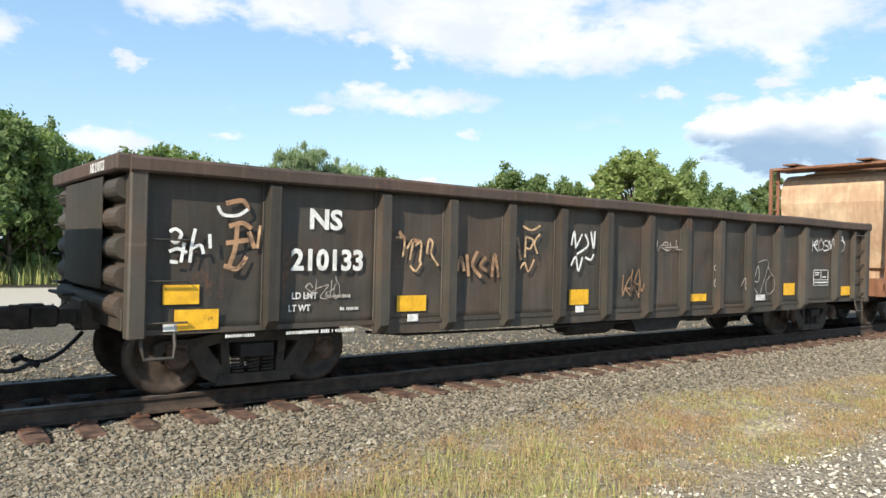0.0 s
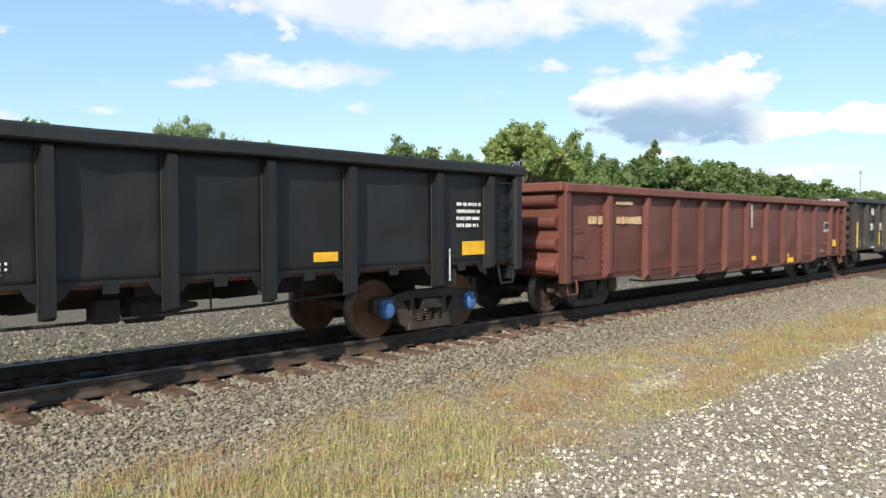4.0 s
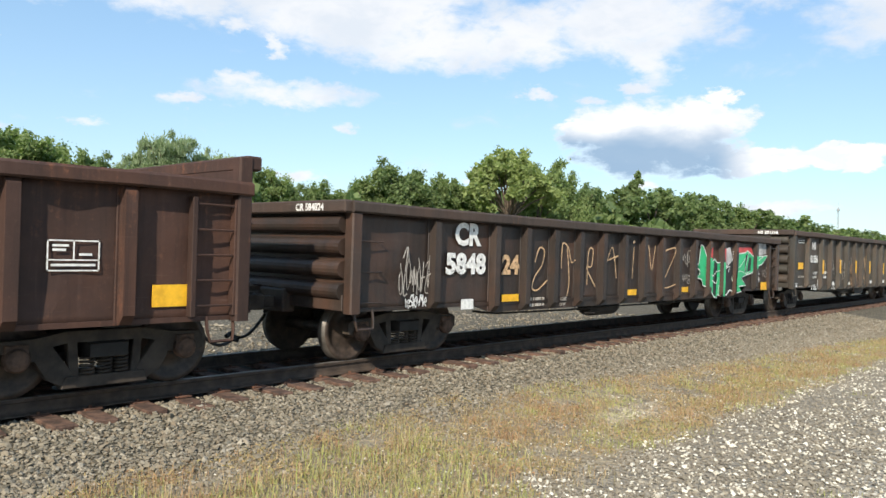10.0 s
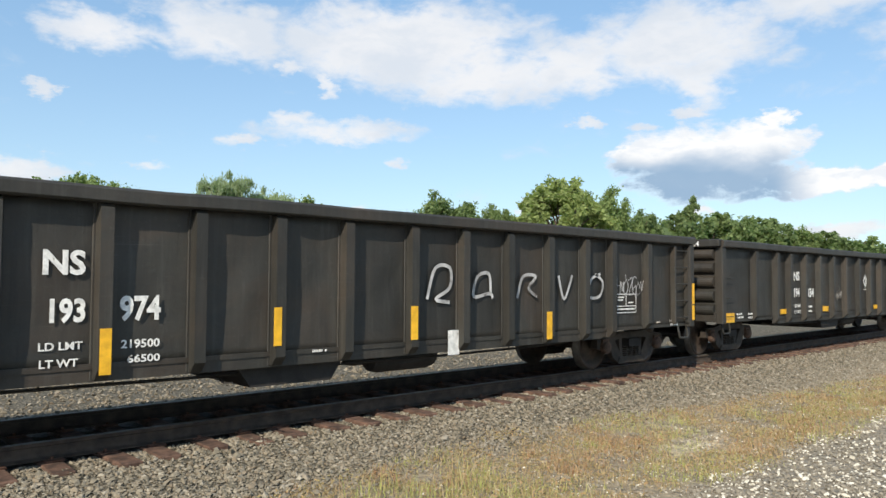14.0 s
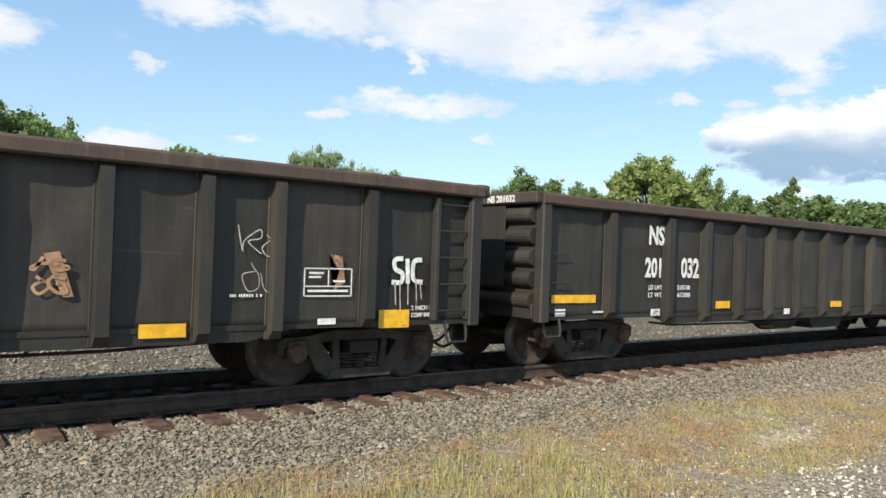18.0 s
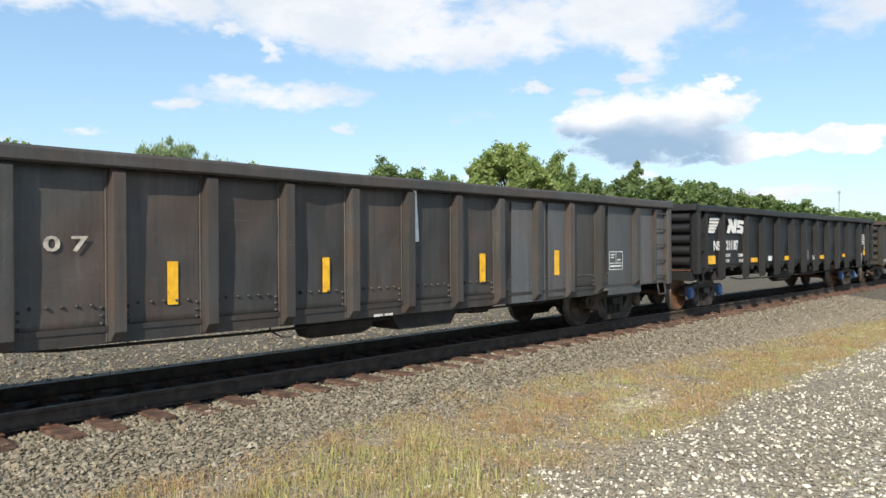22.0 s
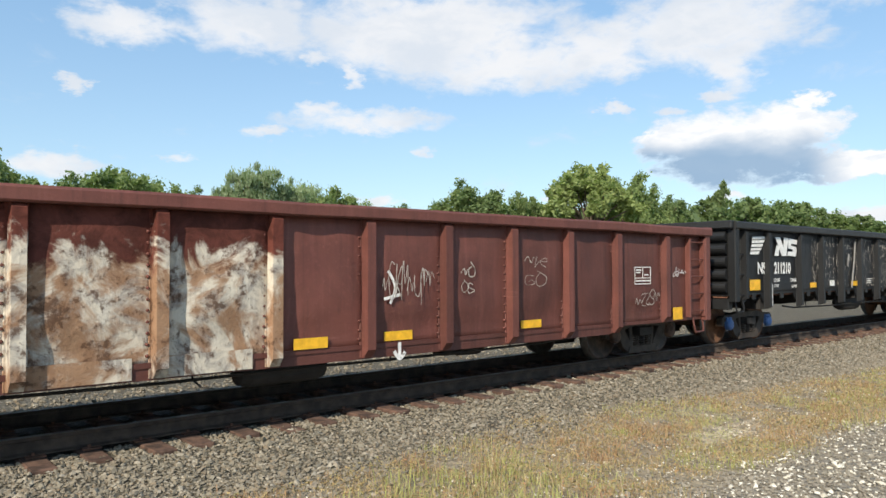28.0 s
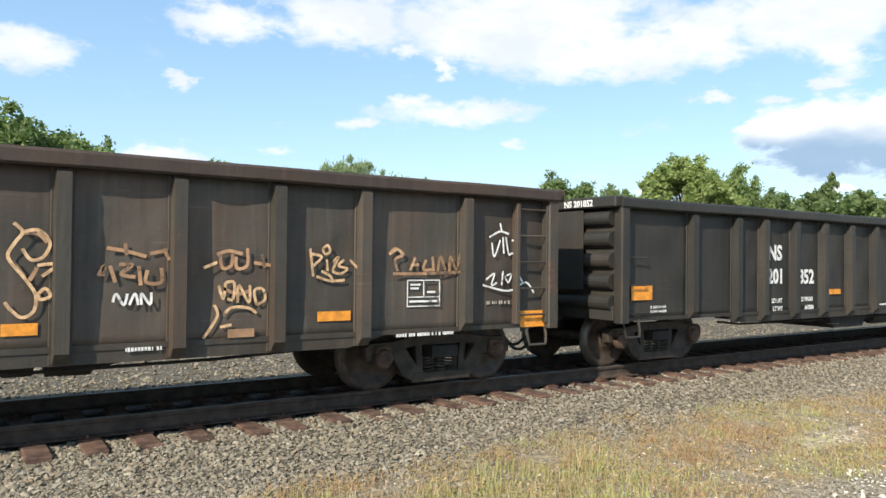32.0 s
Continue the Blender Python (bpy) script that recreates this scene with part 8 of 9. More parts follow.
    strokes(car, [[(-4.45, 2.21), (-4.44, 1.63)], [(-4.38, 2.18), (-4.34, 1.87)], [(-3.47, 2.28), (-3.45, 0.80)], [(-2.55, 2.06), (-2.51, 0.77)], [(-1.48, 1.99), (-1.47, 0.95)], [(-0.54, 1.72), (-0.54, 1.11)]], WHITE, 0.03, RIB_D - 0.02, "white sprayed line over a stake")
    strokes(car, [[(6.91, 1.61), (6.79, 1.59), (6.80, 1.48), (6.90, 1.43), (6.89, 1.32), (6.75, 1.32)], [(6.97, 1.61), (6.99, 1.30)], [(7.19, 1.60), (7.07, 1.57), (7.07, 1.36), (7.21, 1.32)]], WHITE, 0.06, 0.006, "white sprayed letters")
    strokes(car, [[(6.80, 1.32), (6.82, 1.04)], [(6.87, 1.32), (6.89, 0.98)], [(6.99, 1.30), (7.00, 1.04)], [(7.11, 1.33), (7.13, 1.02)], [(7.17, 1.32), (7.20, 1.11)]], DULL, 0.018, 0.006, "paint runs below the letters")


MARKS[12] = marks_12


def marks_13(car, half):
    sprayed(car, [[(-7.33, 2.34), (-6.69, 2.35), (-6.76, 2.29), (-7.36, 2.27)], [(-7.36, 2.25), (-6.76, 2.26), (-6.83, 2.20), (-7.38, 2.20)], [(-7.38, 2.17), (-6.85, 2.18), (-6.91, 2.12), (-7.41, 2.12)], [(-7.41, 2.10), (-6.93, 2.11), (-6.98, 2.05), (-7.42, 2.04)], [(-7.42, 2.03), (-7.01, 2.03), (-7.08, 1.96), (-7.43, 1.96)]], WHITE, 0, "white striped emblem")
    letters(car, "NS", -6.88, 1.63, 0.23, WHITE, 1.06, 0.000)
    letters(car, "211187", -5.91, 1.64, 0.24, WHITE, 0.78, 0.000)
    caption(car, "LD LMT", -6.16, 1.390, 0.32, 0.076, WHITE)
    caption(car, "224600", -5.26, 1.380, 0.44, 0.085, WHITE)
    caption(car, "LT WT", -6.18, 1.240, 0.24, 0.076, WHITE)
    caption(car, "61400", -5.23, 1.230, 0.38, 0.085, WHITE)
    patch(car, "reflector", -7.18, 1.29, 0.44, 0.21, YELLOW)
    patch(car, "reflector", -4.32, 1.24, 0.48, 0.12, YELLOW)
    patch(car, "reflector", -1.59, 1.25, 0.49, 0.13, YELLOW)
    patch(car, "white_label", -3.08, 1.26, 0.28, 0.14, WHITE)
    strokes(car, [[(-6.42, 1.29), (-6.41, 0.82)]], WHITE, 0.035, 0.004, "sprayed line")
    sprayed(car, [[(-6.23, 2.34), (-5.98, 2.35), (-5.71, 1.97), (-5.93, 1.97)]], EMBLEM, 0.002, "white bold emblem")
    sprayed(car, [[(-5.81, 2.35), (-5.58, 2.34), (-5.70, 1.97), (-5.88, 1.97)]], EMBLEM, 0.0028, "white bold emblem")
    sprayed(car, [[(-6.18, 2.18), (-6.03, 2.19), (-6.07, 1.96), (-6.30, 1.97)]], EMBLEM, 0.0036, "white bold emblem")
    sprayed(car, [[(-5.53, 2.33), (-5.14, 2.30), (-5.16, 2.21), (-5.55, 2.23)]], EMBLEM, 0.0044, "white bold emblem")
    sprayed(car, [[(-5.59, 2.30), (-5.45, 2.32), (-5.45, 2.17), (-5.61, 2.17)]], EMBLEM, 0.0052, "white bold emblem")
    sprayed(car, [[(-5.61, 2.20), (-5.20, 2.16), (-5.18, 2.09), (-5.62, 2.12)]], EMBLEM, 0.006, "white bold emblem")
    sprayed(car, [[(-5.37, 2.14), (-5.17, 2.09), (-5.24, 1.97), (-5.41, 1.98)]], EMBLEM, 0.0068, "white bold emblem")
    sprayed(car, [[(-5.64, 2.06), (-5.23, 2.06), (-5.26, 1.96), (-5.68, 1.98)]], EMBLEM, 0.0076, "white bold emblem")
    patch(car, "reflector", 1.88, 1.23, 0.45, 0.12, YELLOW)
    patch(car, "reflector", 4.55, 1.25, 0.49, 0.12, YELLOW)
    patch(car, "reflector", 7.42, 1.33, 0.49, 0.21, YELLOW)
    lines_of_print(car, 0.88, 1.23, 0.33, 0.15, 3, WHITE, 28)
    lines_of_print(car, 7.32, 1.83, 0.60, 0.43, 5, WHITE, 29)
    letters(car, "G122", 7.46, 1.52, 0.11, WHITE, 1.01, 0.000)
    strokes(car, [[(0.28, 1.47), (0.29, 1.16)]], WHITE, 0.035, 0.004, "sprayed line")
    strokes(car, [[(6.84, 1.33), (6.84, 0.82)]], WHITE, 0.035, 0.004, "sprayed line")


MARKS[13] = marks_13


def marks_14(car, half):
    patch(car, "white_board", -5.79, 2.27, 1.01, 0.30, WHITE)
    patch(car, "white_board", -5.74, 1.81, 1.10, 0.33, WHITE)
    letters(car, "NS", -5.79, 2.27, 0.21, BLACKPAINT, 1.2, 0.0, 0.004)
    letters(car, "210051", -5.75, 1.81, 0.24, BLACKPAINT, 1.05, 0.0, 0.004)
    patch(car, "reflector", -7.23, 1.70, 0.15, 0.94, YELLOW)
    caption(car, "LD LMT", -5.96, 1.367, 0.30, 0.071, WHITE)
    caption(car, "LT WT", -5.96, 1.252, 0.30, 0.071, WHITE)
    caption(car, "220800", -5.46, 1.360, 0.36, 0.074, WHITE)
    caption(car, "65200", -5.46, 1.240, 0.36, 0.074, WHITE)
    patch(car, "reflector", -3.54, 1.29, 0.12, 0.47, YELLOW)
    patch(car, "reflector", -1.45, 1.31, 0.11, 0.45, YELLOW)
    patch(car, "reflector", 1.70, 1.32, 0.14, 0.46, YELLOW)
    patch(car, "reflector", 3.80, 1.36, 0.15, 0.45, YELLOW)
    patch(car, "grey_patch", 2.95, 1.55, 0.98, 1.71, GREYPATCH, -0.006)
    patch(car, "grey_patch", 3.91, 1.59, 0.77, 1.68, GREYPATCH, -0.006)
    patch(car, "grey_patch", 6.27, 1.56, 1.35, 1.77, GREYPATCH, -0.006)
    patch(car, "grey_patch", 7.46, 1.65, 1.19, 1.61, GREYPATCH, -0.006)
    stencil(car, 5.91, 1.36, 0.54, 0.37, WHITE)
    caption(car, "0 7", -4.64, 1.71, 0.42, 0.15, DULL)
    strokes(car, [[(0.15, 2.49), (0.20, 1.74)]], WHITE, 0.09, 0.004, "sprayed line")
    lines_of_print(car, -0.43, 0.72, 0.41, 0.07, 1, WHITE, 24)
    patch(car, "reflector", 7.17, 1.65, 0.14, 0.91, YELLOW)


MARKS[14] = marks_14


def marks_15(car, half):
    letters(car, "NS", -5.84, 1.97, 0.26, DULL, 1.04, 0.010)
    letters(car, "187", -5.80, 1.69, 0.27, DULL, 0.84, 0.010)
    letters(car, "796", -4.70, 1.69, 0.28, DULL, 0.88, 0.010)
    patch(car, "reflector", -6.94, 1.37, 0.48, 0.20, YELLOW)
    patch(car, "reflector", -3.81, 0.96, 0.42, 0.11, YELLOW)
    patch(car, "reflector", -1.13, 0.87, 0.44, 0.12, YELLOW)
    patch(car, "white_label", -2.04, 0.88, 0.16, 0.17, WHITE)
    patch(car, "white_label", -0.27, 0.88, 0.19, 0.24, WHITE)
    strokes(car, [[(-3.83, 1.73), (-3.83, 1.54)]], WHITE, 0.05, 0.004, "sprayed line")
    patch(car, "reflector", 1.42, 0.84, 0.46, 0.16, YELLOW)
    patch(car, "reflector", 4.01, 0.79, 0.47, 0.12, YELLOW)
    patch(car, "reflector", 3.90, 0.91, 0.21, 0.09, YELLOW)
    patch(car, "reflector", 7.18, 0.89, 0.49, 0.23, YELLOW)
    stencil(car, 4.97, 1.54, 0.46, 0.30, WHITE)
    scrawl(car, 1.22, 1.52, 0.62, 0.75, DULL, 483, 0.07, 4, 5, "sprayed scrawl")
    strokes(car, [[(7.04, 1.74), (7.04, 1.61)], [(7.28, 1.74), (7.28, 1.62)]], GOLD, 0.04, 0.004, "sprayed line")
    lines_of_print(car, 6.07, 1.23, 1.03, 0.32, 3, BLACKPAINT, 20)


MARKS[15] = marks_15


def marks_16(car, half):
    patch(car, "reflector", 1.06, 1.27, 0.13, 0.44, ORANGE)
    patch(car, "reflector", 3.96, 1.25, 0.12, 0.44, ORANGE)
    patch(car, "reflector", 7.08, 1.52, 0.15, 0.92, ORANGE)
    stencil(car, 4.86, 0.88, 0.49, 0.31, WHITE)
    lines_of_print(car, 4.86, 1.19, 0.28, 0.16, 2, WHITE, 4)
    lines_of_print(car, 3.99, 0.84, 0.35, 0.09, 2, WHITE, 5)
    caption(car, "2 INCH HF", 7.24, 0.968, 0.35, 0.046, WHITE)
    caption(car, "COMP SHOES", 7.24, 0.893, 0.35, 0.046, WHITE)
    lines_of_print(car, 6.67, 0.93, 0.22, 0.16, 2, WHITE, 7)
    strokes(car, [[(1.79, 1.24), (2.22, 1.23)]], DULL, 0.05, 0.004, "sprayed line")
    patch(car, "white_label", 6.14, 0.80, 0.17, 0.09, WHITE)
    lines_of_print(car, 2.99, 0.78, 0.25, 0.14, 2, DULL, 10)
    patch(car, "reflector", -6.68, 1.56, 0.15, 0.95, ORANGE)
    patch(car, "white_board", -5.47, 1.92, 0.72, 0.32, WHITE)
    patch(car, "white_board", -5.48, 1.47, 0.66, 0.29, WHITE)
    patch(car, "white_board", -4.40, 1.46, 0.42, 0.32, WHITE)
    letters(car, "NS", -5.49, 1.92, 0.21, BLACKPAINT, 1.0, 0.0, 0.004)
    letters(car, "210", -5.48, 1.47, 0.21, BLACKPAINT, 0.9, 0.0, 0.004)
    patch(car, "reflector", -3.61, 1.27, 0.15, 0.50, ORANGE)
    lines_of_print(car, -3.56, 0.92, 0.42, 0.21, 2, WHITE, 18)


MARKS[16] = marks_16


def marks_17(car, half):
    sprayed(car, [[(-7.28, 2.34), (-6.67, 2.36), (-6.72, 2.30), (-7.31, 2.28)], [(-7.31, 2.26), (-6.73, 2.28), (-6.79, 2.22), (-7.33, 2.20)], [(-7.33, 2.17), (-6.80, 2.20), (-6.85, 2.13), (-7.36, 2.12)], [(-7.36, 2.09), (-6.88, 2.11), (-6.94, 2.05), (-7.39, 2.04)], [(-7.39, 2.02), (-6.96, 2.03), (-7.03, 1.96), (-7.41, 1.96)]], WHITE, 0, "white striped emblem")
    letters(car, "NS", -6.85, 1.65, 0.25, WHITE, 0.96, 0.000)
    letters(car, "211210", -5.86, 1.65, 0.25, WHITE, 0.79, 0.000)
    caption(car, "LD LMT", -6.13, 1.390, 0.30, 0.076, WHITE)
    caption(car, "224600", -5.24, 1.380, 0.40, 0.085, WHITE)
    caption(car, "LT WT", -6.15, 1.260, 0.23, 0.067, WHITE)
    caption(car, "61400", -5.22, 1.240, 0.34, 0.076, WHITE)
    patch(car, "reflector", -7.16, 1.30, 0.46, 0.23, YELLOW)
    lines_of_print(car, -0.60, 1.31, 0.35, 0.14, 3, WHITE, 14)
    strokes(car, [[(-6.41, 1.31), (-6.40, 0.82)]], WHITE, 0.035, 0.004, "sprayed line")
    sprayed(car, [[(-6.23, 2.35), (-5.98, 2.36), (-5.70, 1.94), (-5.92, 1.94)]], EMBLEM, 0.002, "white bold emblem")
    sprayed(car, [[(-5.80, 2.36), (-5.57, 2.35), (-5.69, 1.94), (-5.87, 1.94)]], EMBLEM, 0.0028, "white bold emblem")
    sprayed(car, [[(-6.18, 2.17), (-6.03, 2.18), (-6.07, 1.94), (-6.29, 1.94)]], EMBLEM, 0.0036, "white bold emblem")
    sprayed(car, [[(-5.52, 2.35), (-5.12, 2.31), (-5.14, 2.21), (-5.54, 2.23)]], EMBLEM, 0.0044, "white bold emblem")
    sprayed(car, [[(-5.58, 2.31), (-5.44, 2.33), (-5.44, 2.17), (-5.60, 2.16)]], EMBLEM, 0.0052, "white bold emblem")
    sprayed(car, [[(-5.60, 2.20), (-5.18, 2.15), (-5.16, 2.08), (-5.60, 2.11)]], EMBLEM, 0.006, "white bold emblem")
    sprayed(car, [[(-5.35, 2.14), (-5.15, 2.08), (-5.21, 1.94), (-5.40, 1.95)]], EMBLEM, 0.0068, "white bold emblem")
    sprayed(car, [[(-5.62, 2.04), (-5.21, 2.04), (-5.24, 1.93), (-5.66, 1.95)]], EMBLEM, 0.0076, "white bold emblem")
    patch(car, "reflector", -4.20, 1.25, 0.34, 0.12, YELLOW)
    patch(car, "reflector", -1.64, 1.25, 0.47, 0.12, YELLOW)
    patch(car, "reflector", 1.56, 1.27, 0.43, 0.10, YELLOW)
    patch(car, "reflector", 4.24, 1.27, 0.45, 0.12, YELLOW)
    patch(car, "reflector", 7.14, 1.33, 0.48, 0.19, YELLOW)
    patch(car, "white_label", -3.08, 1.28, 0.27, 0.14, WHITE)
    spatter(car, -4.33, -3.90, 1.29, 2.37, 120, 5)
    spatter(car, -3.50, -2.66, 1.25, 2.44, 120, 180)
    spatter(car, -2.42, -1.44, 1.20, 2.52, 120, 370)
    spatter(car, -1.10, -0.29, 1.16, 2.60, 120, 560)
    spatter(car, 0.21, 0.99, 1.11, 2.69, 190, 715)
    spatter(car, 1.35, 2.20, 1.06, 2.77, 190, 830)
    spatter(car, 2.63, 3.42, 1.01, 2.85, 190, 940)
    spatter(car, 3.92, 4.67, 0.96, 2.93, 190, 1035)
    spatter(car, 5.15, 6.20, 0.91, 3.02, 190, 1115)
    strokes(car, [[(-1.63, 2.35), (-1.70, 1.90), (-1.82, 1.45), (-1.90, 1.14)], [(-2.06, 2.02), (-2.15, 1.71)]], DULL, 0.09, 0.004, "sprayed line")


MARKS[17] = marks_17


def marks_18(car, half):
    patch(car, "coated_plate", -half + 4.85, 0.68, 0.98, 0.22, FLAKED_LOW, -0.012)
    patch(car, "coated_plate", -half + 6.14, 0.68, 1.0, 0.22, FLAKED_LOW, -0.012)
    patch(car, "reflector", -0.73, 0.80, 0.46, 0.13, YELLOW)
    patch(car, "reflector", 0.58, 0.81, 0.46, 0.12, YELLOW)
    patch(car, "reflector", 3.12, 0.83, 0.46, 0.12, YELLOW)
    patch(car, "reflector", 7.17, 0.82, 0.31, 0.23, YELLOW)
    stencil(car, 6.01, 1.54, 0.49, 0.31, WHITE)
    scrawl(car, 5.79, 6.46, 1.01, 1.34, DULL, 564, 0.025, 5, 5, "sprayed scrawl")
    scrawl(car, 7.03, 7.42, 1.51, 1.72, WHITE, 565, 0.02, 3, 5, "sprayed scrawl")
    scrawl(car, 0.28, 1.10, 1.28, 1.94, DULL, 566, 0.02, 8, 5, "sprayed scrawl")
    scrawl(car, 1.64, 1.88, 1.32, 1.76, DULL, 567, 0.025, 4, 5, "sprayed scrawl")
    scrawl(car, 2.93, 3.38, 1.38, 1.98, DULL, 568, 0.02, 4, 5, "sprayed scrawl")
    strokes(car, [[(0.56, 0.73), (0.56, 0.54)], [(0.47, 0.62), (0.56, 0.52), (0.65, 0.60)]], WHITE, 0.05, 0.004, "sprayed line")
    letters(car, "CR", -6.11, 2.05, 0.28, CREAM, 1.08, 0.008)
    letters(car, "58", -7.01, 1.71, 0.29, WHITE, 0.99, 0.008)
    letters(car, "2329", -5.82, 1.70, 0.29, CREAM, 1.22, 0.008)
    patch(car, "reflector", -7.07, 1.15, 0.48, 0.21, YELLOW)
    caption(car, "LD LMT", -6.17, 1.420, 0.44, 0.095, WHITE)
    caption(car, "LT WT", -6.21, 1.240, 0.36, 0.095, WHITE)
    caption(car, "195900", -5.35, 1.410, 0.41, 0.085, DULL)
    scrawl(car, -7.78, -7.35, 1.24, 1.43, WHITE, 577, 0.04, 4, 5, "sprayed scrawl")
    scrawl(car, -5.94, -5.06, 1.04, 1.31, DULL, 578, 0.03, 6, 5, "sprayed scrawl")
    patch(car, "white_label", -7.60, 1.32, 0.19, 0.09, WHITE)
    scrawl(car, -7.19, -6.77, 1.31, 1.52, DULL, 580, 0.02, 5, 5, "sprayed scrawl")
    strokes(car, [[(0.38, 1.65), (0.49, 1.44), (0.41, 1.23)], [(0.31, 1.29), (0.56, 1.34)]], WHITE, 0.04, 0.004, "sprayed line")


MARKS[18] = marks_18


def marks_19(car, half):
    letters(car, "NS", -3.75, 1.81, 0.25, WHITE, 1.03, 0.000)
    letters(car, "201", -3.79, 1.30, 0.23, WHITE, 0.91, 0.000)
    letters(car, "842", -2.85, 1.29, 0.24, WHITE, 0.96, 0.000)
    caption(car, "LD LMT", -3.81, 1.040, 0.34, 0.085, WHITE)
    caption(car, "LT WT", -3.84, 0.870, 0.28, 0.085, WHITE)
    lines_of_print(car, -2.82, 1.01, 0.47, 0.09, 1, WHITE, 5)
    caption(car, "66600", -2.79, 0.850, 0.41, 0.076, WHITE)
    patch(car, "reflector", -7.58, 1.10, 0.45, 0.21, ORANGE)
    patch(car, "reflector", -4.66, 1.16, 0.46, 0.12, ORANGE)
    strokes(car, [[(-7.82, 1.21), (-7.81, 0.86)]], WHITE, 0.05, 0.004, "sprayed line")
    caption(car, "2 INCH HF", -7.16, 0.977, 0.34, 0.046, WHITE)
    caption(car, "COMP SHOES", -7.16, 0.902, 0.34, 0.046, WHITE)
    lines_of_print(car, -6.52, 0.94, 0.28, 0.14, 2, WHITE, 15)
    strokes(car, [[(-1.50, 0.96), (-1.50, 0.61)]], WHITE, 0.1, 0.004, "sprayed line")
    patch(car, "reflector", -1.92, 1.08, 0.46, 0.12, ORANGE)
    patch(car, "reflector", 1.13, 1.14, 0.45, 0.11, ORANGE)
    patch(car, "reflector", 4.08, 1.15, 0.44, 0.11, ORANGE)
    patch(car, "reflector", 7.39, 1.13, 0.47, 0.21, ORANGE)
    scrawl(car, -1.25, -0.61, 1.05, 1.54, SILVER, 614, 0.04, 7, 5, "sprayed scrawl")
    scrawl(car, -2.11, -1.78, 1.18, 1.53, DULL, 615, 0.03, 5, 5, "sprayed scrawl")
    stencil(car, 5.94, 1.31, 0.67, 0.31, WHITE)
    strokes(car, [[(-1.60, 0.97), (-1.59, 0.62)]], WHITE, 0.1, 0.004, "sprayed line")
    strokes(car, [[(-0.62, 0.97), (-0.62, 0.84)]], WHITE, 0.08, 0.004, "sprayed line")
    lines_of_print(car, 4.03, 0.89, 0.38, 0.14, 2, WHITE, 31)
    lines_of_print(car, 0.04, 0.85, 0.41, 0.05, 1, WHITE, 32)
    lines_of_print(car, 7.19, 0.95, 0.33, 0.13, 2, WHITE, 33)
    sprayed(car, [[(3.01, 1.25), (3.05, 1.36), (3.14, 1.40), (3.25, 1.34), (3.28, 1.23), (3.23, 1.11), (3.13, 1.08), (3.04, 1.14)]], MAROON, 0.0, "dark red sprayed disc")
    strokes(car, [[(3.11, 1.68), (3.14, 1.72), (3.21, 1.72), (3.24, 1.66), (3.20, 1.63), (3.12, 1.64), (3.11, 1.68)], [(3.15, 1.62), (3.03, 1.36)], [(3.21, 1.62), (3.26, 1.39)], [(3.05, 1.40), (3.26, 1.43)], [(3.01, 1.25), (3.05, 1.36), (3.14, 1.40), (3.25, 1.34), (3.28, 1.23), (3.23, 1.11), (3.13, 1.08), (3.04, 1.14), (3.01, 1.25)], [(2.98, 1.37), (2.93, 1.35), (2.90, 1.23), (2.96, 1.18), (3.00, 1.28)], [(3.27, 1.36), (3.34, 1.33), (3.36, 1.21), (3.30, 1.16)]], WHITE, 0.035, 0.004, "white sprayed outline")


MARKS[19] = marks_19


def marks_20(car, half):
    letters(car, "NS", -3.98, 1.86, 0.27, WHITE, 0.95, 0.012)
    letters(car, "201", -3.95, 1.44, 0.26, WHITE, 0.94, 0.012)
    letters(car, "852", -2.97, 1.43, 0.26, WHITE, 0.98, 0.012)
    letters(car, "LD LMT", -3.92, 1.01, 0.08, WHITE, 0.87, 0.000)
    letters(car, "LT WT", -3.93, 0.87, 0.08, WHITE, 0.89, 0.000)
    letters(car, "219500", -2.95, 1.02, 0.08, WHITE, 1.19, 0.000)
    letters(car, "66500", -2.91, 0.87, 0.08, WHITE, 1.08, 0.000)
    patch(car, "reflector", -2.00, 1.15, 0.44, 0.10, ORANGE)
    patch(car, "reflector", 1.10, 1.16, 0.45, 0.10, ORANGE)
    patch(car, "reflector", 4.02, 1.18, 0.46, 0.10, ORANGE)
    patch(car, "reflector", 7.31, 1.50, 0.45, 0.24, YELLOW)
    stencil(car, 5.87, 1.30, 0.66, 0.35, WHITE)
    lines_of_print(car, -0.07, 0.86, 0.41, 0.06, 1, WHITE, 12)
    lines_of_print(car, 4.01, 0.88, 0.34, 0.17, 2, WHITE, 13)
    lines_of_print(car, 7.22, 0.93, 0.41, 0.12, 2, WHITE, 14)
    scrawl(car, 1.96, 2.31, 1.21, 1.53, DULL, 635, 0.025, 5, 5, "sprayed scrawl")
    scrawl(car, 3.07, 3.34, 1.20, 1.49, DULL, 636, 0.02, 5, 5, "sprayed scrawl")
    lines_of_print(car, 4.89, 1.20, 0.27, 0.15, 2, WHITE, 17)
    caption(car, "2 INCH HF", -7.12, 0.982, 0.37, 0.040, WHITE)
    caption(car, "COMP SHOES", -7.12, 0.917, 0.37, 0.040, WHITE)
    patch(car, "reflector", -7.51, 1.21, 0.47, 0.22, ORANGE)


MARKS[20] = marks_20


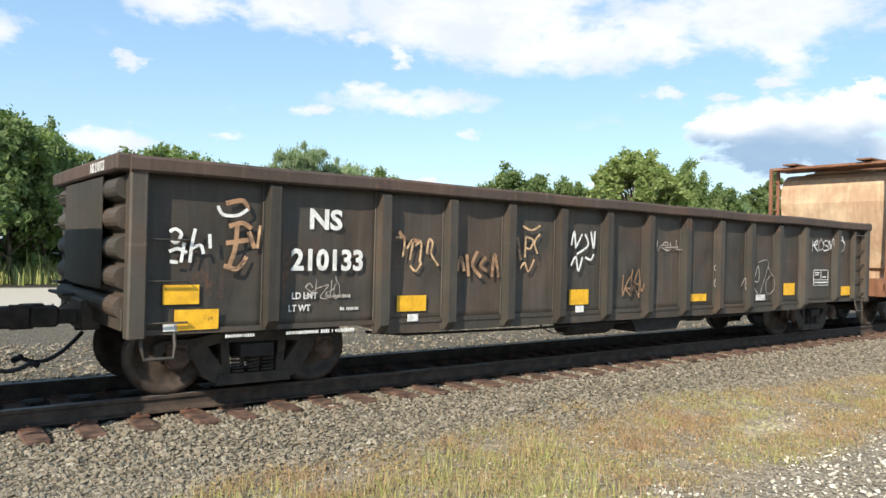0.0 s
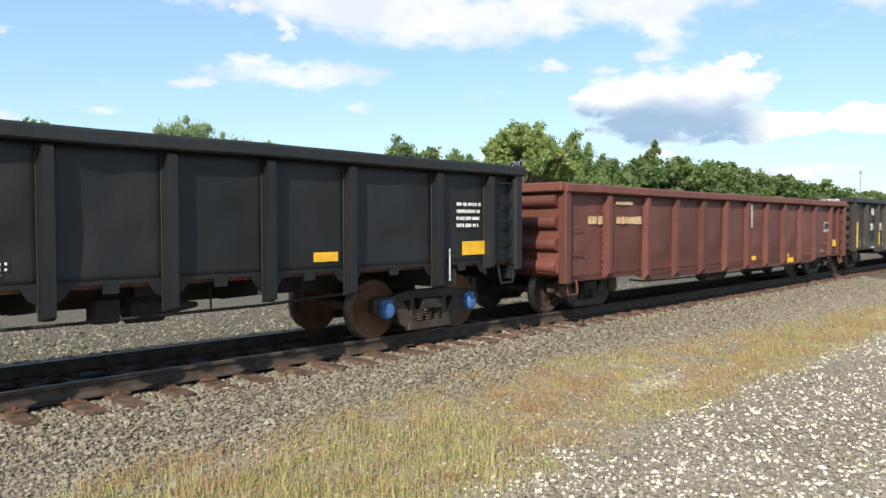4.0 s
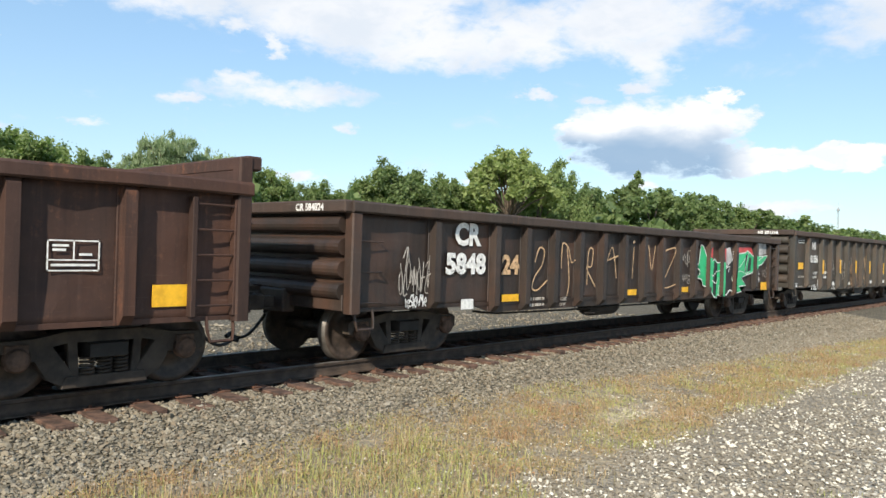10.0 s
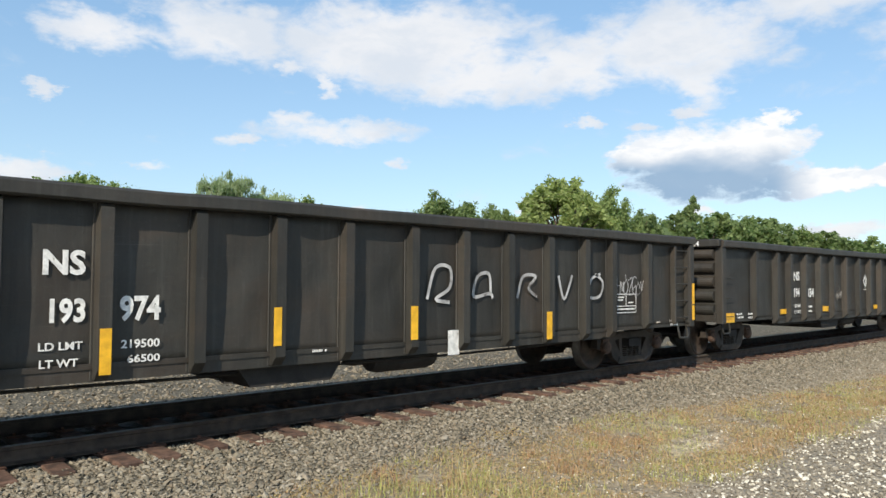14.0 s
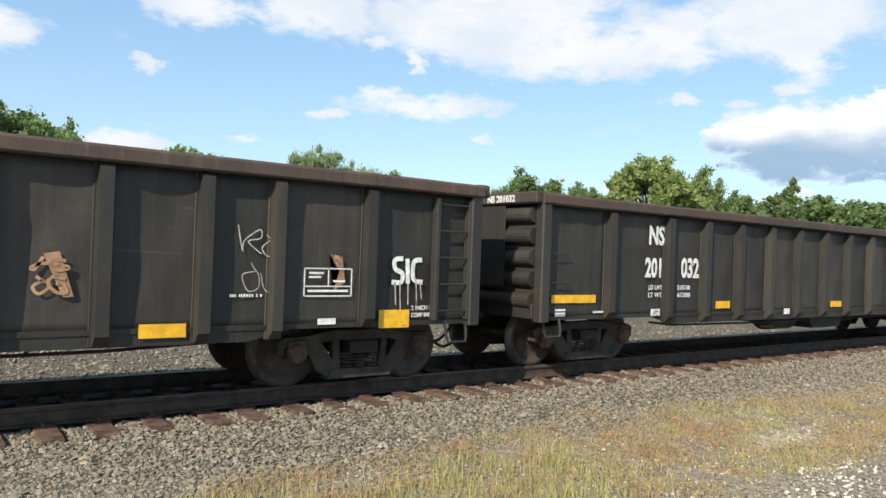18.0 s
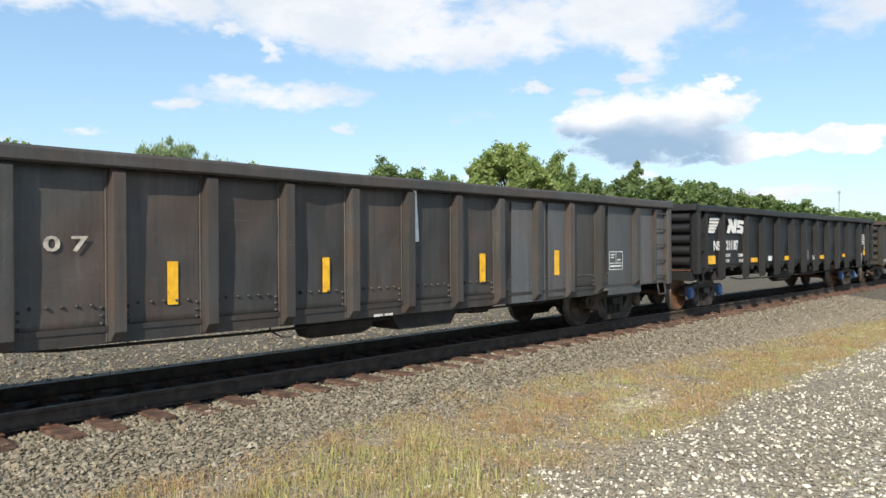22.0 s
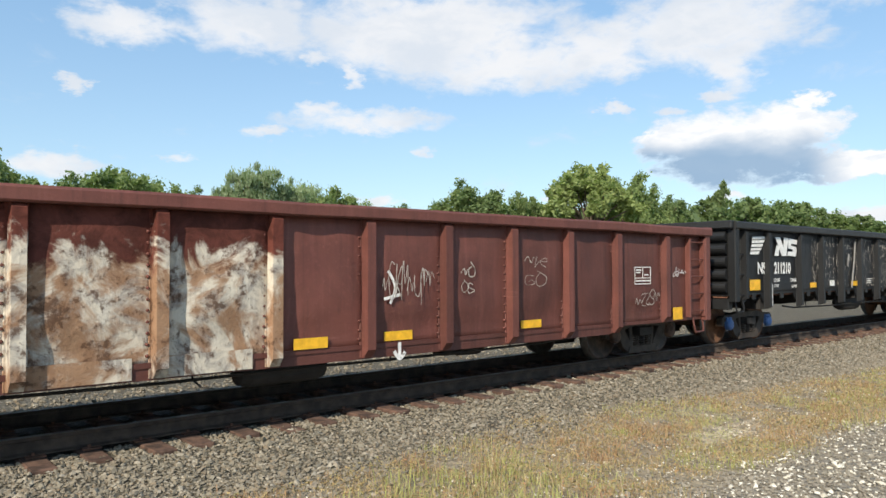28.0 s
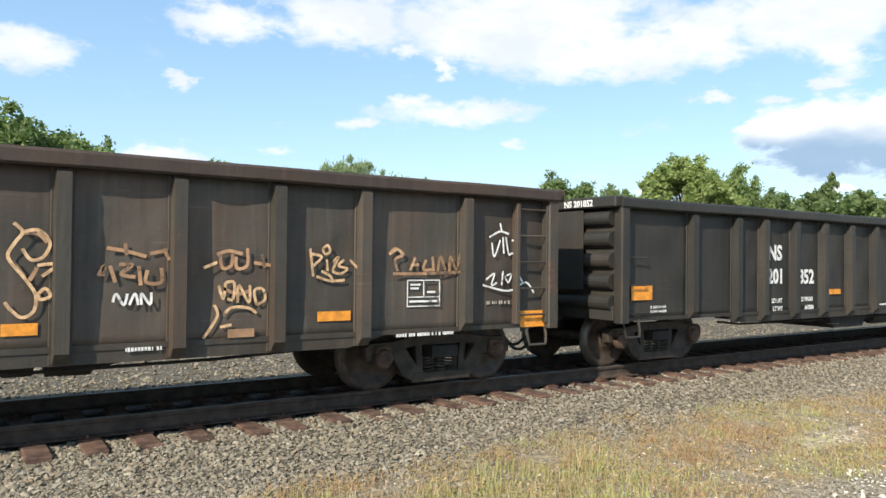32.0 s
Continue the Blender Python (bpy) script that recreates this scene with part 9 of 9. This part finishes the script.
def marks_21(car, half):
    stencil(car, 6.05, 1.27, 0.48, 0.33, WHITE)
    patch(car, "reflector", 7.81, 0.90, 0.49, 0.22, ORANGE)
    patch(car, "reflector", 1.75, 1.01, 0.29, 0.11, ORANGE)
    patch(car, "reflector", 4.85, 1.03, 0.41, 0.11, ORANGE)
    patch(car, "reflector", 3.77, 0.89, 0.28, 0.09, TANSPRAY)
    lines_of_print(car, 2.82, 0.78, 0.36, 0.08, 1, WHITE, 20)
    lines_of_print(car, 6.13, 0.77, 0.95, 0.08, 1, WHITE, 21)
    lines_of_print(car, 7.22, 1.13, 0.42, 0.09, 1, DULL, 22)
    strokes(car, [[(2.46, 1.76), (2.64, 1.73), (2.82, 1.68)], [(2.62, 1.81), (2.64, 1.69)], [(2.85, 1.71), (2.98, 1.74), (3.01, 1.76)], [(3.04, 1.65), (2.98, 1.76)], [(2.39, 1.49), (2.44, 1.59), (2.43, 1.49)], [(2.49, 1.59), (2.54, 1.43)], [(2.57, 1.60), (2.69, 1.60), (2.59, 1.51), (2.72, 1.48)], [(2.75, 1.59), (2.77, 1.40)], [(2.83, 1.55), (2.82, 1.43), (2.96, 1.43), (2.96, 1.57)], [(3.51, 1.71), (3.63, 1.75), (3.78, 1.72)], [(3.54, 1.71), (3.57, 1.57), (3.66, 1.60), (3.67, 1.72)], [(3.71, 1.69), (3.72, 1.57), (3.83, 1.60), (3.83, 1.78)], [(3.90, 1.63), (4.09, 1.60)], [(3.99, 1.72), (4.02, 1.57)]], TANSPRAY, 0.035, 0.002, "tan sprayed tag")
    strokes(car, [[(5.55, 1.74), (5.63, 1.81), (5.75, 1.74), (5.63, 1.68), (5.67, 1.54)], [(5.83, 1.54), (5.91, 1.71), (5.95, 1.54)], [(5.85, 1.61), (5.97, 1.62)], [(6.07, 1.68), (6.03, 1.56), (6.16, 1.56)], [(6.16, 1.72), (6.18, 1.54)], [(6.24, 1.54), (6.28, 1.72), (6.35, 1.56)], [(6.41, 1.54), (6.43, 1.72), (6.52, 1.56), (6.58, 1.76)], [(5.60, 1.51), (5.99, 1.51), (6.63, 1.53)], [(3.58, 1.36), (3.73, 1.30), (3.85, 1.33)], [(1.76, 1.88), (1.88, 1.88), (1.96, 1.80)], [(1.68, 1.63), (1.78, 1.49)], [(1.82, 1.45), (1.88, 1.57)]], TANSPRAY, 0.035, 0.002, "tan sprayed tag")
    strokes(car, [[(1.69, 1.97), (1.76, 1.89), (1.70, 1.79), (1.65, 1.66), (1.77, 1.49), (1.87, 1.33), (1.86, 1.18), (1.77, 1.12), (1.68, 1.19), (1.63, 1.26)], [(1.76, 1.89), (1.89, 1.91), (1.98, 1.80), (1.93, 1.67), (1.83, 1.64), (1.76, 1.74)], [(1.88, 1.59), (2.04, 1.60), (1.92, 1.49)], [(2.04, 1.62), (2.07, 1.49)], [(1.89, 1.33), (1.95, 1.38), (1.99, 1.31), (1.91, 1.28), (1.89, 1.33)], [(4.54, 1.79), (4.58, 1.48)], [(4.55, 1.73), (4.68, 1.70), (4.58, 1.60)], [(4.69, 1.79), (4.75, 1.83), (4.78, 1.76), (4.72, 1.73), (4.69, 1.79)], [(4.74, 1.67), (4.75, 1.54)]], CREAM, 0.03, 0.004, "cream sprayed tag")
    strokes(car, [[(4.82, 1.64), (4.89, 1.70), (4.82, 1.54), (4.93, 1.51)], [(4.96, 1.67), (4.89, 1.60), (5.00, 1.57), (4.93, 1.51)], [(4.62, 1.48), (4.79, 1.43), (4.97, 1.44)], [(5.03, 1.67), (5.14, 1.57)], [(4.68, 1.54), (4.79, 1.48), (4.82, 1.41)], [(3.37, 1.57), (3.51, 1.63)], [(3.53, 1.39), (3.58, 1.25), (3.60, 1.42)], [(3.60, 1.42), (3.69, 1.42), (3.68, 1.25), (3.62, 1.25)], [(3.73, 1.21), (3.74, 1.39), (3.85, 1.21), (3.86, 1.39)], [(3.94, 1.18), (3.91, 1.33), (4.00, 1.35), (4.03, 1.24), (3.94, 1.18)], [(4.12, 1.42), (4.16, 1.17), (4.18, 0.96)]], CREAM, 0.03, 0.004, "cream sprayed tag")
    strokes(car, [[(3.58, 1.07), (3.67, 1.16), (3.85, 1.15), (3.94, 1.09)], [(3.38, 0.85), (3.52, 1.07), (3.49, 1.19)], [(3.55, 0.96), (3.67, 0.98)], [(5.55, 1.74), (5.66, 1.80), (5.73, 1.74)], [(5.84, 1.55), (5.91, 1.70)]], CREAM, 0.03, 0.004, "cream sprayed tag")
    strokes(car, [[(2.52, 1.24), (2.55, 1.32), (2.62, 1.21), (2.65, 1.32)], [(2.67, 1.21), (2.72, 1.32), (2.75, 1.21)], [(2.78, 1.21), (2.78, 1.32), (2.86, 1.21), (2.87, 1.33)], [(7.08, 1.91), (7.12, 1.73), (7.22, 1.95)], [(7.26, 1.99), (7.28, 1.77)], [(7.31, 1.99), (7.36, 1.77), (7.41, 1.78)], [(7.41, 1.95), (7.53, 1.92), (7.51, 1.77), (7.41, 1.78)], [(7.03, 1.98), (7.21, 2.06), (7.36, 2.03)], [(7.21, 2.17), (7.24, 2.06)], [(6.99, 1.43), (7.13, 1.51), (7.08, 1.36), (7.17, 1.39)], [(7.27, 1.54), (7.25, 1.36)], [(7.30, 1.47), (7.41, 1.50), (7.36, 1.39), (7.30, 1.47)]], WHITE, 0.025, 0.006, "white sprayed tag")
    strokes(car, [[(7.46, 1.35), (7.51, 1.50), (7.61, 1.39)], [(6.94, 1.36), (7.37, 1.28), (7.66, 1.39), (7.81, 1.24)]], WHITE, 0.025, 0.006, "white sprayed tag")


MARKS[21] = marks_21



CARS = []
for number, spec in enumerate(SPECS):
    car = gondola(number, spec)
    CARS.append((car, middle(spec)))
    car.location = (middle(spec), 0, 0)
    if "end_words" in spec:
        half = sum(PATTERNS[spec["pattern"]]) / 2
        for words, z, size in (("NS", 2.25, 0.11), (spec["end_words"], 2.08, 0.10)):
            ob = piece("lettering", text_mesh(words, size * 1.38, WHITE, 1.0, 0.004), car, (-half - 0.121, -0.45, z))
            ob.rotation_euler = (math.pi / 2, 0, -math.pi / 2)
        for z in (1.88, 1.78, 1.68):
            me = cached("end_print", lambda: bar_mesh(0.42, 0.05, DULL))
            ob = piece("small_print", me, car, (-half - 0.121, -0.45, z), -math.pi / 2)
            ob["kind"] = "stuff"
    if "end" in spec:
        end_letters(car, sum(PATTERNS[spec["pattern"]]) / 2, spec["end"], spec.get("end_z", spec["top"] - 0.085))
    bodywork = set(car.children)
    MARKS[number](car, sum(PATTERNS[spec["pattern"]]) / 2)
    for mark in set(car.children) - bodywork if "slide" in spec else ():
        mark.location.x -= spec["slide"]

TAN = paint("peeling_tan_paint", (0.55, 0.39, 0.25), 0.46, 0.4, 0.45, 0.7, (0.22, 0.085, 0.04))
TANRUST = paint("rusty_tan_frame", (0.26, 0.12, 0.065), 0.65, 0.4)


def covered_hopper(index, rear):
    """A covered hopper car with sloped ends, side stakes and a roof walk."""
    car = new("covered_hopper_car")
    tagged(car, "rust-streaked tan covered hopper car with a roof walk", "hopper car", "cars of the freight train")
    half, top = 8.0, 4.15
    bm = bmesh.new()
    prof = [(-1.52, 0.95), (-1.55, 1.1), (-1.55, 3.55), (-1.42, 3.85), (-1.0, 4.05), (0, 4.12), (1.0, 4.05), (1.42, 3.85), (1.55, 3.55), (1.55, 1.1), (1.52, 0.95)]
    prism(bm, prof, -half + 1.1, half - 1.1, "x")
    part("body", bm, TAN, car, "tan body with a rounded roof edge")
    for e in (-1, 1):
        bm = bmesh.new()
        a, b = e * (half - 1.1), e * (half - 0.1)
        prism(bm, [(a, 1.5), (a, 4.02), (a + e * 0.22, 3.97), (a + e * 0.42, 3.84), (a + e * 0.52, 3.62), (a + e * 0.55, 3.2), (a + e * 0.42, 2.5), (a + e * 0.12, 1.5)], -1.45, 1.45)
        part("slope_sheet", bm, TAN, car, "sloped end sheet")
        bm = bmesh.new()
        box(bm, min(a, b), max(a, b), -1.5, 1.5, 0.95, 1.12)
        box(bm, min(b, b + e * 0.1), max(b, b + e * 0.1), -1.5, 1.5, 0.8, 1.25, 0.01)
        part("end_platform", bm, TANRUST, car)
        bm = bmesh.new()
        box(bm, min(a, b), max(a, b), -1.55, 1.55, 4.1, 4.16)
        part("roof_overhang", bm, TANRUST, car)
        for s in (-1, 1):
            for x in (b, a + (b - a) * 0.62):
                bm = bmesh.new()
                box(bm, x - 0.04, x + 0.04, s * 1.5 - 0.04, s * 1.5 + 0.04, 1.1, 4.12, 0.006)
                part("end_post", bm, TANRUST, car)
            for j in range(7):
                bm = bmesh.new()
                tube(bm, [(b - e * 0.06, s * 1.5, 1.5 + 0.38 * j), (b - e * 0.36, s * 1.5, 1.5 + 0.38 * j)], 0.014, 5)
                part("rung", bm, TANRUST, car)
            bm = bmesh.new()
            tube(bm, [(b, s * 1.5, 1.15), (a, s * 1.5, 3.4)], 0.05, 5)
            part("end_brace", bm, TANRUST, car)
        piece("coupler", cached("coupler", coupler_mesh), car, (e * (half - 0.04), 0, 0.84), 0 if e > 0 else math.pi)
        piece("air_hose", cached("hose", hose_mesh), car, (e * (half - 0.02), 0, 0.78), 0 if e > 0 else math.pi)
    for s, turn in ((-1, 0.0), (1, math.pi)):
        for i in range(15):
            me = rib_mesh("hopper_stake", 2.45, TAN, 0.05, 0.08, 0.09, 0.12)
            piece("side_stake", me, car, (-half + 1.3 + i * 0.957, s * 1.55, 1.1), turn)
        bm = bmesh.new()
        box(bm, -half + 1.05, half - 1.05, -0.1, 0.05, 3.5, 3.68, 0.015)
        box(bm, -half, half, -0.06, 0.1, 0.92, 1.14, 0.015)
        piece("side_rail", mesh_of("side_rail", bm, TANRUST), car, (0, s * 1.55, 0), turn)
        for e in (-1, 1):
            for x, dx in ((half - 1.35, -0.45), (half - 2.9, 0.45)):
                bm = bmesh.new()
                prism(bm, [(e * x - 0.07, 3.5), (e * x + 0.07, 3.5), (e * (x + dx) + 0.07, 2.3), (e * (x + dx) - 0.07, 2.3)], -0.06, 0.0)
                piece("side_brace", mesh_of("side_brace", bm, TANRUST), car, (0, s * 1.55, 0), 0.0 if s < 0 else math.pi)
            bm = bmesh.new()
            box(bm, min(e * (half - 1.7), e * (half - 2.6)), max(e * (half - 1.7), e * (half - 2.6)), -0.08, 0.0, 2.98, 3.06, 0.01)
            piece("side_ledge", mesh_of("side_ledge", bm, TANRUST), car, (0, s * 1.55, 0), 0.0 if s < 0 else math.pi)
    bm = bmesh.new()
    for y in (-0.95, 0.95):
        box(bm, -half, half, y - 0.18, y + 0.18, 4.2, 4.24)
    for i in range(12):
        box(bm, -half + 0.5 + i * 1.35, -half + 0.56 + i * 1.35, -1.15, 1.15, 4.1, 4.2)
    part("roof_walk", bm, TANRUST, car)
    for i in range(4):
        bm = bmesh.new()
        box(bm, -5.6 + i * 3.3, -3.6 + i * 3.3, -0.5, 0.5, 4.08, 4.26, 0.04)
        part("hatch", bm, TAN, car)
    for i in range(3):
        bm = bmesh.new()
        x = -3.9 + i * 3.9
        lo = [(-0.5, -0.35, 0.4), (0.5, -0.35, 0.4), (0.5, 0.35, 0.4), (-0.5, 0.35, 0.4)]
        hi = [(-1.7, -1.4, 1.0), (1.7, -1.4, 1.0), (1.7, 1.4, 1.0), (-1.7, 1.4, 1.0)]
        a, b = [bm.verts.new((x + p, q, r)) for p, q, r in lo], [bm.verts.new((x + p, q, r)) for p, q, r in hi]
        bm.faces.new(a), bm.faces.new(b)
        for j in range(4):
            bm.faces.new((a[j], a[(j + 1) % 4], b[(j + 1) % 4], b[j]))
        part("discharge_chute", bm, TANRUST, car)
    piece("centre_sill", cached("hoppersill", lambda: centresill_mesh(half)), car)
    ob = piece("lettering", text_mesh("NDEX", 0.36, BLACKPAINT), car, (-half + 2.5, -1.658, 3.34))
    ob.rotation_euler = (math.pi / 2, 0, 0)
    ob = piece("small_print", cached("hopperprint", lambda: bar_mesh(0.9, 0.2, BLACKPAINT)), car, (-half + 2.6, -1.658, 2.98))
    ob = piece("reflector", cached("hopperrefl", lambda: bar_mesh(0.45, 0.1, YELLOW)), car, (-half + 3.3, -1.66, 1.25))
    for x in (-6.2, 6.2):
        add_truck(car, x, index, BARE)
    CARS.append((car, rear + half))
    car.location = (rear + half, 0, 0)


covered_hopper(len(CARS), 19.45)


make_trees()
make_tower()
make_stones()
make_grass()


def motions():
    """The train rolls by; the wheels turn while they pass the camera."""
    times = [0.5 * i for i in range(65)]
    for car, start in CARS:
        walk(car, [(t, pose(start + run(t), 0, 0)) for t in times])
    for wheel, index, offset, seat in WHEELS:
        start = CARS[index][1] + offset
        near = [i / FPS for i in range(int(32 * FPS) + 1) if -4 < start + run(i / FPS) < 30]
        if not near:
            continue
        steps = sorted({0.0, 32.0} | set(near))
        rows = []
        for t in steps:
            tt = min(max(t, near[0]), near[-1])
            rows.append((t, pose(seat, 0, WHEEL_R, 0, math.degrees((run(tt) - run(near[0])) / WHEEL_R) % 360, 0)))
        walk(wheel, rows)


motions()
